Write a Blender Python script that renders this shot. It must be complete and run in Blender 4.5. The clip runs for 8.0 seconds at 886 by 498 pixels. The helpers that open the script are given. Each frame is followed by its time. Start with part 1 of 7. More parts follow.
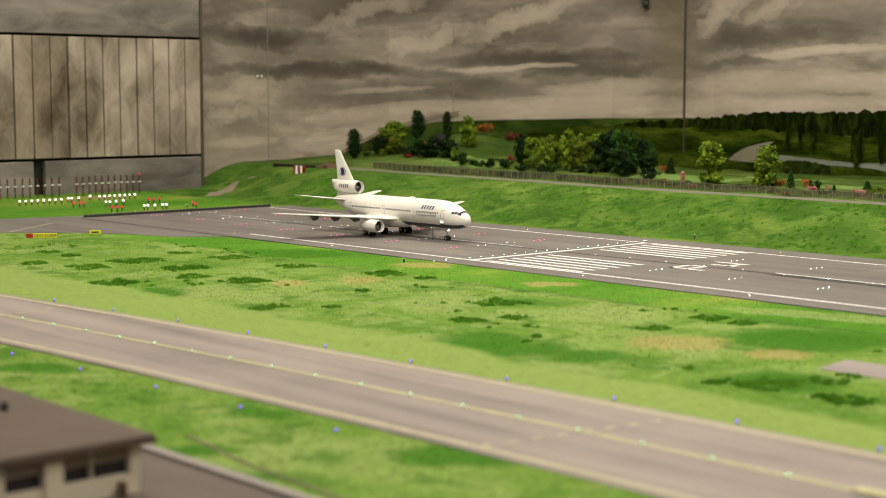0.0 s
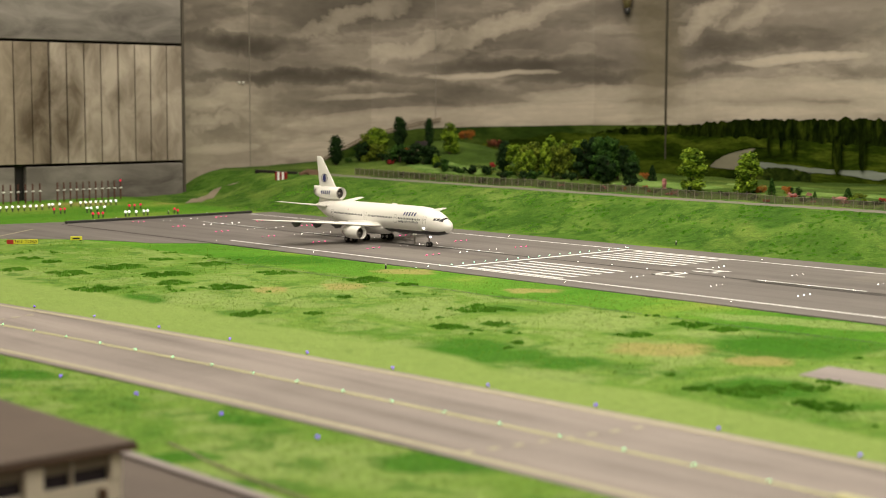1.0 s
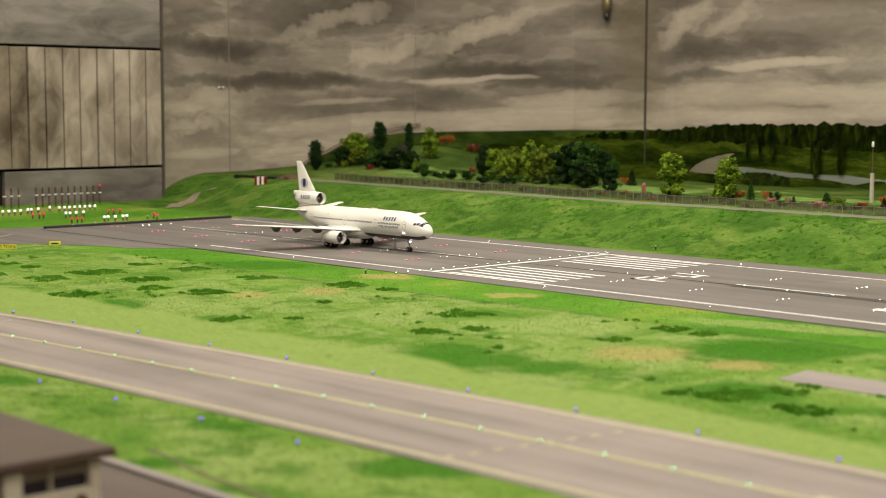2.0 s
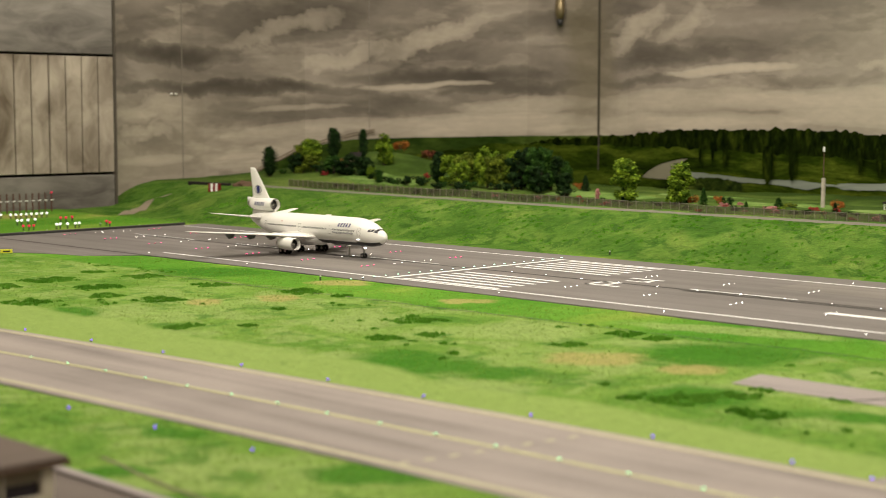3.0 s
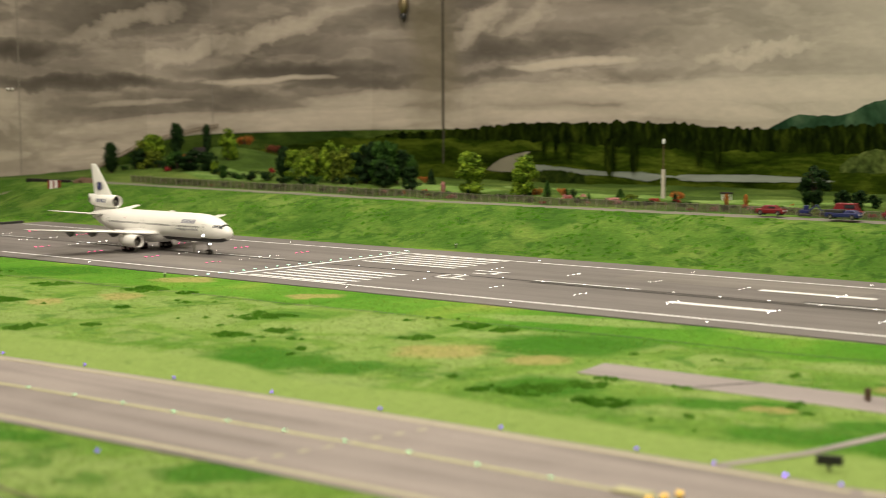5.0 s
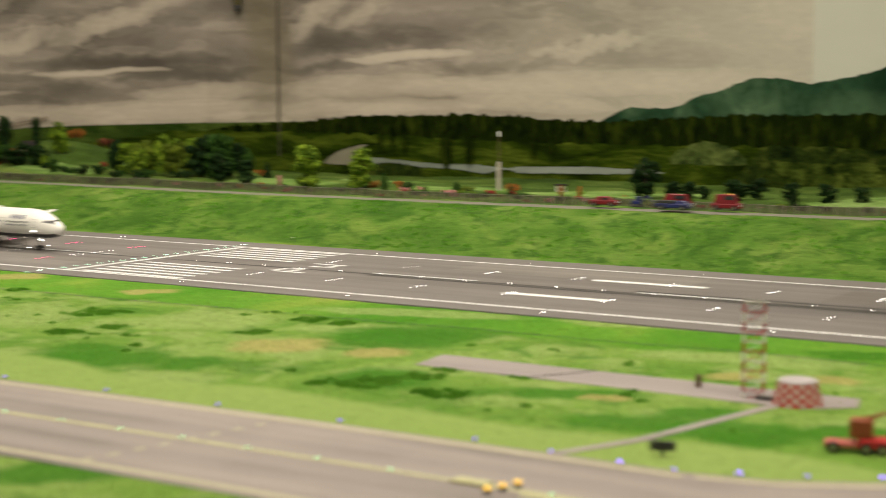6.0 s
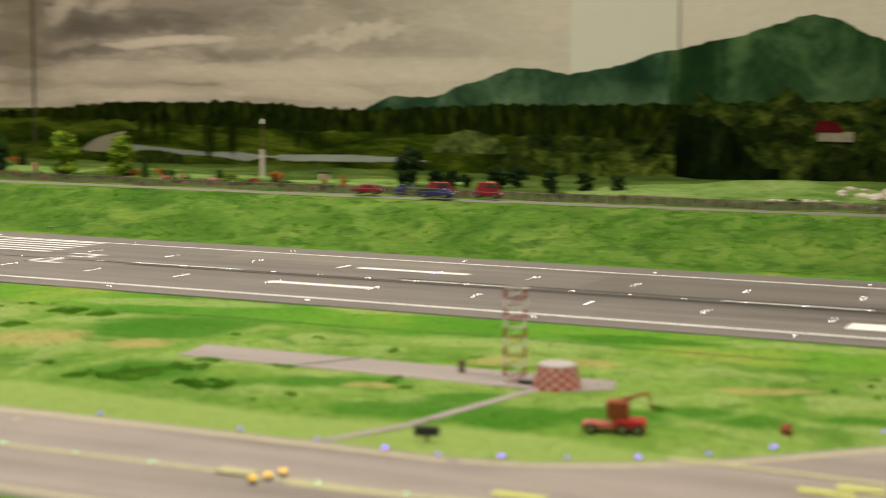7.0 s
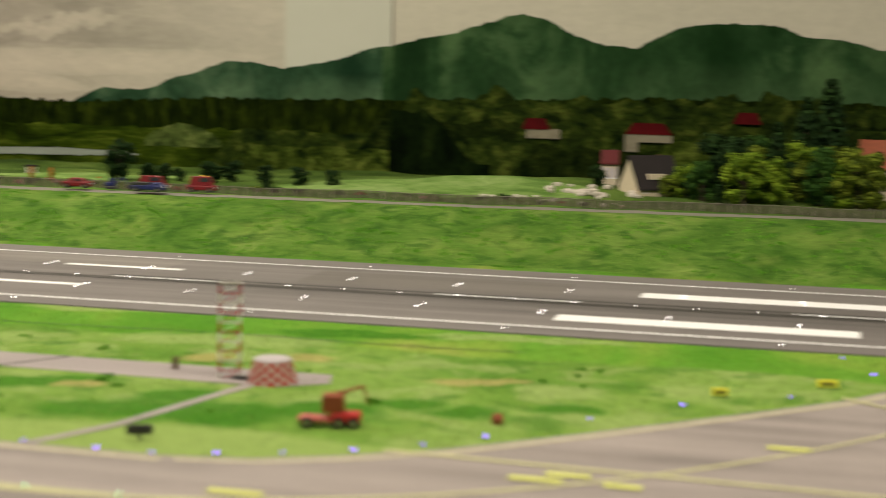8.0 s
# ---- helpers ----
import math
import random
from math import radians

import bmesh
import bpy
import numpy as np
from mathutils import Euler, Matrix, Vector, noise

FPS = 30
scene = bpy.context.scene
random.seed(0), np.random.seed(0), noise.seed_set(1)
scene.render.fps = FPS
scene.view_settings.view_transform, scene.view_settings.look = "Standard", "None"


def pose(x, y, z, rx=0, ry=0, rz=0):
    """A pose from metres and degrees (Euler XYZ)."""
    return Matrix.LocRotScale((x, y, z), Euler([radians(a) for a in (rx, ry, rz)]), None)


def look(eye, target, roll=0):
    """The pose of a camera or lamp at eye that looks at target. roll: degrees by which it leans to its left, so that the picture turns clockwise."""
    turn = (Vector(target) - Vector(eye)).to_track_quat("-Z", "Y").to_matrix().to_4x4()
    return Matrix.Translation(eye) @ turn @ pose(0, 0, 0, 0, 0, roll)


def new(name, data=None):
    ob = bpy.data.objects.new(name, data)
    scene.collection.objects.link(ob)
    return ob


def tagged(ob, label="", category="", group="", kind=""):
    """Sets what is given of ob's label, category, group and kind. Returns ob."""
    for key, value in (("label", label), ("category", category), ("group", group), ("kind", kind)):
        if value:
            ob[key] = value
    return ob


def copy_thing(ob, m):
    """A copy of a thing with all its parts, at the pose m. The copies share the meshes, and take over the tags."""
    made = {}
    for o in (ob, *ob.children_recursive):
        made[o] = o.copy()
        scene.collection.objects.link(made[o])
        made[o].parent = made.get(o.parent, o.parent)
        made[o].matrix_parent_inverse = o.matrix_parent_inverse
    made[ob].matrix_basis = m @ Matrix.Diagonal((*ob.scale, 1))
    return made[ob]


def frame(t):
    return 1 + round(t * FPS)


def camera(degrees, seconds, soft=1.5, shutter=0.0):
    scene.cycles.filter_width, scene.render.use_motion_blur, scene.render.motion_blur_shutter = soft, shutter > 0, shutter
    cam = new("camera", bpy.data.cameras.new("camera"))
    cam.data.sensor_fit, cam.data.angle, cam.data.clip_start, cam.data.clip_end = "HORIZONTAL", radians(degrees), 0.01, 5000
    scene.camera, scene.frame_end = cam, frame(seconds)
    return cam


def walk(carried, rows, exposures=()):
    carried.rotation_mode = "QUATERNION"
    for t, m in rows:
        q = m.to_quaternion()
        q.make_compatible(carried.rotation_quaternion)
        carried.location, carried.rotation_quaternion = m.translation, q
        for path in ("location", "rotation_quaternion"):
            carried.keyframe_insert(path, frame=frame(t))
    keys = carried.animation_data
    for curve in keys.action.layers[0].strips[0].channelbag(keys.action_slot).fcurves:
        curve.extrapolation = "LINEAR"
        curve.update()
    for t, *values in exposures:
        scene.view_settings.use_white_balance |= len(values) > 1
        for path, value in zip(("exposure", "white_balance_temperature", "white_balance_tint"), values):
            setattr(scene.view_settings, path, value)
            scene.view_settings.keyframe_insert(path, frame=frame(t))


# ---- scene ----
# A model airport at 1:87 in an exhibition hall. x runs along the runway, y away from the visitors, z up; the runway's surface is z = 0.
cam = camera(32.0, 8.0, soft=0.7, shutter=0.75)
EYE = Vector((0.0, 0.0, 0.37))
# seconds, heading (degrees to the right of +y), pitch, lean
ROWS = [
    (0.0, -48.156, -5.748, 0.017),
    (0.5, -48.093, -5.681, 0.119),
    (1.0, -47.481, -5.503, 0.127),
    (1.5, -47.201, -5.427, 0.161),
    (3.0, -45.048, -5.097, 0.052),
    (3.5, -43.987, -5.111, -0.006),
    (4.0, -42.491, -5.252, -0.422),
    (5.5, -36.945, -5.395, -0.079),
    (6.0, -33.296, -5.611, -0.165),
    (6.5, -28.532, -5.844, 0.165),
    (7.0, -24.526, -6.041, 0.415),
    (7.5, -19.152, -6.021, 0.961),
    (8.0, -13.929, -6.085, 1.336),
]


def heading(yaw, pitch):
    a, b = radians(yaw), radians(pitch)
    return Vector((math.sin(a) * math.cos(b), math.cos(a) * math.cos(b), math.sin(b)))


walk(cam, [(t, look(EYE, EYE + heading(yaw, pitch), lean)) for t, yaw, pitch, lean in ROWS])
cam.data.dof.use_dof = True
cam.data.dof.focus_distance = 3.7
cam.data.dof.aperture_fstop = 5.2

# ---- light ----
scene.view_settings.exposure = 0.0
world = bpy.data.worlds.new("hall")
world.use_nodes = True
world.node_tree.nodes["Background"].inputs[0].default_value = (0.9, 0.85, 0.75, 1)
world.node_tree.nodes["Background"].inputs[1].default_value = 0.05
scene.world = world


def unseen_ceiling_lamp(x, y, power, sx, sy, target):
    lamp = bpy.data.lights.new("unseen_ceiling_lamp", "AREA")
    lamp.shape, lamp.size, lamp.size_y, lamp.energy, lamp.color = "RECTANGLE", sx, sy, power, (1.0, 0.89, 0.725)
    ob = new("unseen_ceiling_lamp", lamp)
    ob.matrix_world = look((x, y, 2.55), target)
    return ob


# unseen fill lamp, added over the visitors' side to brighten the building's walls
unseen_ceiling_lamp(-0.6, -0.7, 26, 2.6, 0.5, (-1.0, 0.8, 0))
unseen_ceiling_lamp(-3.2, 1.3, 68, 3.0, 0.6, (-3.2, 2.7, 0))
unseen_ceiling_lamp(0.4, 1.3, 88, 3.0, 0.6, (0.4, 2.7, 0))
unseen_ceiling_lamp(-2.7, 3.5, 78, 3.2, 0.35, (-2.8, 3.0, 0))


# ---- materials ----
def material(name, rough=0.7, metal=0.0, gloss=0.5):
    m = bpy.data.materials.new(name)
    m.use_nodes = True
    b = m.node_tree.nodes["Principled BSDF"]
    b.inputs["Roughness"].default_value, b.inputs["Metallic"].default_value = rough, metal
    b.inputs["Specular IOR Level"].default_value = gloss
    return m, m.node_tree, b


def node(tree, kind, **values):
    n = tree.nodes.new(kind)
    for key, value in values.items():
        n.inputs[key.replace("_", " ")].default_value = value
    return n


def coords(tree, scale=(1, 1, 1), space="Object"):
    tc, mp = tree.nodes.new("ShaderNodeTexCoord"), tree.nodes.new("ShaderNodeMapping")
    mp.inputs["Scale"].default_value = scale
    tree.links.new(tc.outputs[space], mp.inputs["Vector"])
    return mp.outputs["Vector"]


def noise_of(tree, vec, scale, detail=4.0, rough=0.55, distort=0.0):
    n = node(tree, "ShaderNodeTexNoise", Scale=scale, Detail=detail, Roughness=rough, Distortion=distort)
    tree.links.new(vec, n.inputs["Vector"])
    return n.outputs["Fac"]


def ramp(tree, fac, stops):
    r = tree.nodes.new("ShaderNodeValToRGB")
    e = r.color_ramp.elements
    while len(e) < len(stops):
        e.new(0.5)
    for el, (p, c) in zip(e, stops):
        el.position, el.color = p, (*c, 1) if len(c) == 3 else c
    tree.links.new(fac, r.inputs["Fac"])
    return r.outputs["Color"]


def mix(tree, fac, a, b, kind="MIX"):
    m = tree.nodes.new("ShaderNodeMix")
    m.data_type, m.blend_type = "RGBA", kind
    for sock, v in ((m.inputs["Factor"], fac), (m.inputs[6], a), (m.inputs[7], b)):
        if isinstance(v, bpy.types.NodeSocket):
            tree.links.new(v, sock)
        elif isinstance(v, tuple):
            sock.default_value = (*v, 1)
        else:
            sock.default_value = v
    return m.outputs[2]


def bump(tree, b, fac, strength, distance):
    n = node(tree, "ShaderNodeBump", Strength=strength, Distance=distance)
    tree.links.new(fac, n.inputs["Height"])
    tree.links.new(n.outputs["Normal"], b.inputs["Normal"])


def warped(tree, vec, scale, amount):
    """The same coordinates, pushed about by noise, so that painted shapes get uneven rims."""
    n = node(tree, "ShaderNodeTexNoise", Scale=scale, Detail=5.0, Roughness=0.6)
    tree.links.new(vec, n.inputs["Vector"])
    sub, mul, add = (tree.nodes.new("ShaderNodeVectorMath") for _ in range(3))
    sub.operation, mul.operation, add.operation = "SUBTRACT", "MULTIPLY", "ADD"
    sub.inputs[1].default_value, mul.inputs[1].default_value = (0.5, 0.5, 0.5), amount
    tree.links.new(n.outputs["Color"], sub.inputs[0])
    tree.links.new(sub.outputs[0], mul.inputs[0])
    tree.links.new(mul.outputs[0], add.inputs[0])
    tree.links.new(vec, add.inputs[1])
    return add.outputs[0]


def blot(tree, vec, cx, cy, rx, ry, deg):
    """1 at the middle of an ellipse, falling to 0 at its rim."""
    mp, g = tree.nodes.new("ShaderNodeMapping"), tree.nodes.new("ShaderNodeTexGradient")
    mp.vector_type, g.gradient_type = "TEXTURE", "SPHERICAL"
    mp.inputs["Location"].default_value, mp.inputs["Scale"].default_value = (cx, cy, 0), (rx, ry, 1)
    mp.inputs["Rotation"].default_value = (0, 0, radians(deg))
    tree.links.new(vec, mp.inputs["Vector"])
    tree.links.new(mp.outputs["Vector"], g.inputs["Vector"])
    return g.outputs["Fac"]


def flat_coords(tree):
    """Object coordinates with the height taken out."""
    v = tree.nodes.new("ShaderNodeVectorMath")
    v.operation = "MULTIPLY"
    v.inputs[1].default_value = (1, 1, 0)
    tree.links.new(coords(tree), v.inputs[0])
    return v.outputs[0]


def simple(name, color, rough=0.6, metal=0.0, vary=0.15, scale=40.0, space="Object"):
    """Paint with faint mottling at two scales."""
    m, t, b = material(name, rough, metal)
    v = coords(t, space=space)
    f = noise_of(t, v, scale, 5)
    g = noise_of(t, v, scale * 0.17, 2)
    lo, hi = tuple(c * (1 - vary) for c in color), tuple(min(1, c * (1 + vary)) for c in color)
    c1 = ramp(t, f, [(0.3, lo), (0.7, hi)])
    c2 = mix(t, g, c1, tuple(c * (1 - vary * 0.8) for c in color))
    t.links.new(c2, b.inputs["Base Color"])
    return m


def glow(name, color, strength, base=(0.8, 0.8, 0.8)):
    m, t, b = material(name, 0.3)
    b.inputs["Base Color"].default_value = (*base, 1)
    b.inputs["Emission Color"].default_value = (*color, 1)
    b.inputs["Emission Strength"].default_value = strength
    return m


# ---- mesh helpers ----
def link(name, bm, mats, parent=None, label="", smooth=False):
    me = bpy.data.meshes.new(name)
    bmesh.ops.recalc_face_normals(bm, faces=bm.faces)
    bm.to_mesh(me)
    bm.free()
    for m in mats if isinstance(mats, (list, tuple)) else [mats]:
        me.materials.append(m)
    if smooth:
        me.polygons.foreach_set("use_smooth", [True] * len(me.polygons))
    ob = new(name, me)
    if parent:
        ob.parent = parent
    if label:
        ob["label"] = label
    return ob


def part(name, bm, mats, parent, label="", smooth=False):
    return link(name, bm, mats, parent, label, smooth)


def empty(name, m, label, category, group=""):
    ob = new(name)
    ob.empty_display_size = 0.02
    ob.matrix_world = m
    return tagged(ob, label, category, group)


def raw(name, verts, faces, mats, parent=None, label="", smooth=False):
    """A mesh straight from computed corners."""
    me = bpy.data.meshes.new(name)
    me.from_pydata([tuple(v) for v in verts], [], faces)
    for m in mats if isinstance(mats, (list, tuple)) else [mats]:
        me.materials.append(m)
    if smooth:
        me.polygons.foreach_set("use_smooth", [True] * len(me.polygons))
    me.update()
    ob = new(name, me)
    if parent:
        ob.parent = parent
    if label:
        ob["label"] = label
    return ob


def box(bm, x0, x1, y0, y1, z0, z1, mat=0, bevel=0.0, m=None):
    vs = [bm.verts.new((x, y, z)) for x in (x0, x1) for y in (y0, y1) for z in (z0, z1)]
    fs = [bm.faces.new([vs[i] for i in q]) for q in ((0, 1, 3, 2), (4, 6, 7, 5), (0, 4, 5, 1), (2, 3, 7, 6), (0, 2, 6, 4), (1, 5, 7, 3))]
    for f in fs:
        f.material_index = mat
    if bevel:
        geo = bmesh.ops.bevel(bm, geom=list({e for f in fs for e in f.edges}), offset=bevel, segments=2, affect="EDGES", profile=0.5)
        vs = list({v for f in geo["faces"] for v in f.verts} | {v for v in vs if v.is_valid})
    if m:
        bmesh.ops.transform(bm, matrix=m, verts=[v for v in vs if v.is_valid])
    return bm


def tube(bm, a, b, r0, r1=None, n=8, mat=0, caps=True):
    """A tapered rod from a to b."""
    a, b = Vector(a), Vector(b)
    q = (b - a).to_track_quat("Z", "Y")
    r1 = r0 if r1 is None else r1
    rings = []
    for p, r in ((a, r0), (b, r1)):
        rings.append([bm.verts.new(p + q @ Vector((r * math.cos(6.28318 * i / n), r * math.sin(6.28318 * i / n), 0))) for i in range(n)])
    for i in range(n):
        f = bm.faces.new((rings[0][i], rings[0][(i + 1) % n], rings[1][(i + 1) % n], rings[1][i]))
        f.material_index = mat
    if caps:
        for ring in (rings[0][::-1], rings[1]):
            bm.faces.new(ring).material_index = mat
    return bm


def lathe(bm, profile, n=24, axis="X", mat=0, m=None):
    """Turns (along, radius, drop) rows about an axis; closed at radius 0."""
    rings, made = [], []
    for row in profile:
        s, r, c = row[0], row[1], row[2] if len(row) > 2 else 0.0
        ring = []
        for i in range(1 if r < 1e-7 else n):
            a = 6.283185 * i / n
            p = (s, r * math.cos(a), c + r * math.sin(a)) if axis == "X" else (r * math.cos(a), r * math.sin(a), s)
            ring.append(bm.verts.new(p))
        rings.append(ring)
        made += ring
    for r0, r1 in zip(rings, rings[1:]):
        for i in range(n):
            j = (i + 1) % n
            if len(r0) == 1 and len(r1) == 1:
                break
            q = (r0[0], r1[j], r1[i]) if len(r0) == 1 else (r0[i], r0[j], r1[0]) if len(r1) == 1 else (r0[i], r0[j], r1[j], r1[i])
            bm.faces.new(q).material_index = mat
    if m:
        bmesh.ops.transform(bm, matrix=m, verts=made)
    return bm


def slab(name, outline, top, thick, mat, parent=None, label=""):
    """A flat sheet with the given outline in plan, its top at that height."""
    n = len(outline)
    verts = [(x, y, top) for x, y in outline] + [(x, y, top - thick) for x, y in outline]
    faces = [list(range(n))] + [[i, n + i, n + (i + 1) % n, (i + 1) % n] for i in range(n)]
    me_ob = raw(name, verts, faces, mat, parent, label)
    return me_ob


def smooth01(t):
    t = min(1.0, max(0.0, t))
    return t * t * (3 - 2 * t)


def wave(x, y, z=0.0):
    return noise.noise(Vector((x, y, z)))


# ---- surfaces ----
# patches in the turf between taxiway and runway: x, y, half width, half depth, turn
# the row at (-0.55, 1.65) paints the crane truck's shade into the turf
DEEP_TURF_AND_SHADE = [(-1.36, 1.96, 0.17, 0.15, 49), (-1.60, 1.57, 0.12, 0.09, 49), (-2.49, 1.50, 0.08, 0.12, 49), (-1.48, 1.60, 0.06, 0.07, 49), (-2.90, 2.14, 0.20, 0.12, 30), (-0.92, 1.69, 0.12, 0.05, 20),
             (-0.78, 1.575, 0.10, 0.07, 30), (-0.73, 1.67, 0.07, 0.05, 30), (-0.63, 1.56, 0.07, 0.055, 30), (-0.66, 1.60, 0.10, 0.07, 25), (-0.55, 1.65, 0.10, 0.05, 25), (-0.46, 1.72, 0.06, 0.035, 25), (-0.67, 2.17, 0.16, 0.045, 8), (-0.39, 1.69, 0.06, 0.045, 24), (-0.28, 1.74, 0.06, 0.04, 24), (-1.38, 1.97, 0.11, 0.09, 36), (-1.69, 1.60, 0.08, 0.09, 36), (-1.18, 1.65, 0.09, 0.10, 49), (-1.16, 1.05, 0.09, 0.055, 30), (-1.35, 0.875, 0.05, 0.03, 41), (-1.47, 1.03, 0.06, 0.04, 40), (-1.92, 0.97, 0.09, 0.05, 30)]
STRAW_TURF = [(-1.47, 1.79, 0.10, 0.08, 49), (-1.31, 1.82, 0.06, 0.06, 49), (-2.45, 1.79, 0.04, 0.07, 49), (-2.40, 1.93, 0.05, 0.08, 49), (-2.10, 2.16, 0.07, 0.05, 30),
              (-2.52, 2.20, 0.09, 0.06, 20), (-0.80, 1.92, 0.05, 0.04, 22), (-0.67, 1.96, 0.05, 0.05, 21), (-0.87, 1.69, 0.045, 0.02, 30), (-0.41, 1.88, 0.08, 0.03, 20)]
PALE_TURF = [(-1.74, 1.94, 0.13, 0.15, 49), (-2.04, 1.82, 0.11, 0.14, 49), (-2.47, 1.60, 0.11, 0.10, 49), (-1.41, 1.50, 0.07, 0.07, 49), (-0.82, 2.05, 0.20, 0.07, 10), (-0.30, 1.84, 0.07, 0.06, 21), (-1.48, 1.99, 0.16, 0.06, 36), (-1.50, 2.19, 0.24, 0.060, 14), (-1.12, 2.26, 0.17, 0.035, 8), (-0.42, 2.22, 0.20, 0.04, 6)]


def grass_material():
    m, t, b = material("grass_flock", 0.95, gloss=0.12)
    v = coords(t)
    fine = noise_of(t, v, 260.0, 4, 0.7)
    c = ramp(t, noise_of(t, v, 3.6, 5, 0.55, 0.5), [(0.36, (0.12, 0.285, 0.030)), (0.50, (0.185, 0.355, 0.052)), (0.64, (0.255, 0.415, 0.092))])
    pale = ramp(t, noise_of(t, v, 9.0, 6, 0.58, 0.6), [(0.50, (0, 0, 0)), (0.56, (0.55, 0.55, 0.55)), (0.70, (0.9, 0.9, 0.9))])
    c = mix(t, pale, c, (0.285, 0.425, 0.115))
    deep = ramp(t, noise_of(t, v, 12.0, 6, 0.6, 0.6), [(0.55, (0, 0, 0)), (0.59, (0.55, 0.55, 0.55)), (0.72, (0.9, 0.9, 0.9))])
    c = mix(t, deep, c, (0.070, 0.215, 0.018))
    rim = warped(t, flat_coords(t), 16.0, (0.09, 0.09, 0))
    sep = t.nodes.new("ShaderNodeSeparateXYZ")
    t.links.new(v, sep.inputs[0])
    yy = t.nodes.new("ShaderNodeMath")
    yy.operation = "MULTIPLY_ADD"
    t.links.new(noise_of(t, coords(t, (1.2, 0.6, 1)), 2.4, 3), yy.inputs[0])
    yy.inputs[1].default_value = 0.16
    t.links.new(sep.outputs["Y"], yy.inputs[2])
    sown = t.nodes.new("ShaderNodeMapRange")
    sown.inputs["From Min"].default_value, sown.inputs["From Max"].default_value = 1.575, 1.60
    sown.inputs["To Min"].default_value, sown.inputs["To Max"].default_value = 0.92, 0.0
    t.links.new(yy.outputs[0], sown.inputs["Value"])
    far_side = t.nodes.new("ShaderNodeMath")
    far_side.operation = "GREATER_THAN"
    far_side.inputs[1].default_value = 1.3
    t.links.new(sep.outputs["Y"], far_side.inputs[0])
    f = t.nodes.new("ShaderNodeMath")
    f.operation = "MULTIPLY"
    t.links.new(sown.outputs[0], f.inputs[0])
    t.links.new(far_side.outputs[0], f.inputs[1])

    # newly sown grass beside the runway, darker turf on the bank and the golf course
    def zone(y0, y1, amount):
        z = t.nodes.new("ShaderNodeMapRange")
        z.inputs["From Min"].default_value, z.inputs["From Max"].default_value = y0, y1
        z.inputs["To Min"].default_value, z.inputs["To Max"].default_value = 0.0, amount
        t.links.new(yy.outputs[0], z.inputs["Value"])
        return z.outputs[0]
    fresh = ramp(t, noise_of(t, coords(t, (1, 0.5, 1)), 2.6, 3, 0.5, 0.4), [(0.38, (0.07, 0.27, 0.012)), (0.52, (0.125, 0.345, 0.024)), (0.60, (0.24, 0.40, 0.05)), (0.66, (0.36, 0.38, 0.10))])
    c = mix(t, zone(2.13, 2.15, 0.92), c, fresh)
    for rows, tone, amount in ((PALE_TURF, (0.285, 0.43, 0.115), 0.8), (DEEP_TURF_AND_SHADE, (0.055, 0.215, 0.010), 0.9), (STRAW_TURF, (0.40, 0.385, 0.125), 0.8)):
        for cx, cy, rx, ry, deg in rows:
            c = mix(t, ramp(t, blot(t, rim, cx, cy, rx, ry, deg), [(0.05, (0, 0, 0)), (0.40, (amount,) * 3)]), c, tone)
    bank = ramp(t, noise_of(t, coords(t, (1, 1, 1.6)), 5.5, 7, 0.62, 0.6), [(0.32, (0.044, 0.130, 0.011)), (0.45, (0.078, 0.190, 0.020)), (0.55, (0.112, 0.236, 0.030)), (0.68, (0.175, 0.295, 0.056))])
    tufts = ramp(t, noise_of(t, v, 19.0, 6, 0.62, 0.7), [(0.53, (0, 0, 0)), (0.57, (0.55,) * 3), (0.68, (0.9,) * 3)])
    bank = mix(t, tufts, bank, (0.032, 0.112, 0.009))
    glint = ramp(t, noise_of(t, coords(t, (1, 1, 2.2)), 7.0, 5, 0.55, 0.5), [(0.56, (0, 0, 0)), (0.66, (0.26,) * 3), (0.78, (0.5,) * 3)])
    bank = mix(t, glint, bank, (0.27, 0.385, 0.075))
    c = mix(t, zone(3.10, 3.16, 1.0), c, bank)
    golf = ramp(t, noise_of(t, v, 4.0, 5, 0.55, 0.3), [(0.34, (0.045, 0.095, 0.013)), (0.50, (0.080, 0.155, 0.022)), (0.60, (0.125, 0.215, 0.036)), (0.72, (0.19, 0.28, 0.06))])
    c = mix(t, zone(3.66, 3.72, 1.0), c, golf)
    k = ramp(t, fine, [(0.25, (0.59, 0.545, 0.60)), (0.75, (1.17, 1.09, 1.20))])
    c = mix(t, 1.0, c, k, "MULTIPLY")
    grain = noise_of(t, v, 62.0, 5, 0.68, 0.3)
    c = mix(t, 1.0, c, ramp(t, grain, [(0.32, (0.80, 0.80, 0.80)), (0.5, (1.0, 1.0, 1.0)), (0.7, (1.14, 1.14, 1.14))]), "MULTIPLY")
    c = mix(t, f.outputs[0], c, mix(t, 1.0, (0.250, 0.358, 0.094), ramp(t, grain, [(0.3, (0.92,) * 3), (0.7, (1.07,) * 3)]), "MULTIPLY"))
    spots = noise_of(t, v, 34.0, 4, 0.6, 0.8)
    c = mix(t, 1.0, c, ramp(t, spots, [(0.31, (0.74, 0.80, 0.74)), (0.38, (1.0, 1.0, 1.0))]), "MULTIPLY")
    t.links.new(c, b.inputs["Base Color"])
    bump(t, b, grain, 0.9, 0.008)
    return m


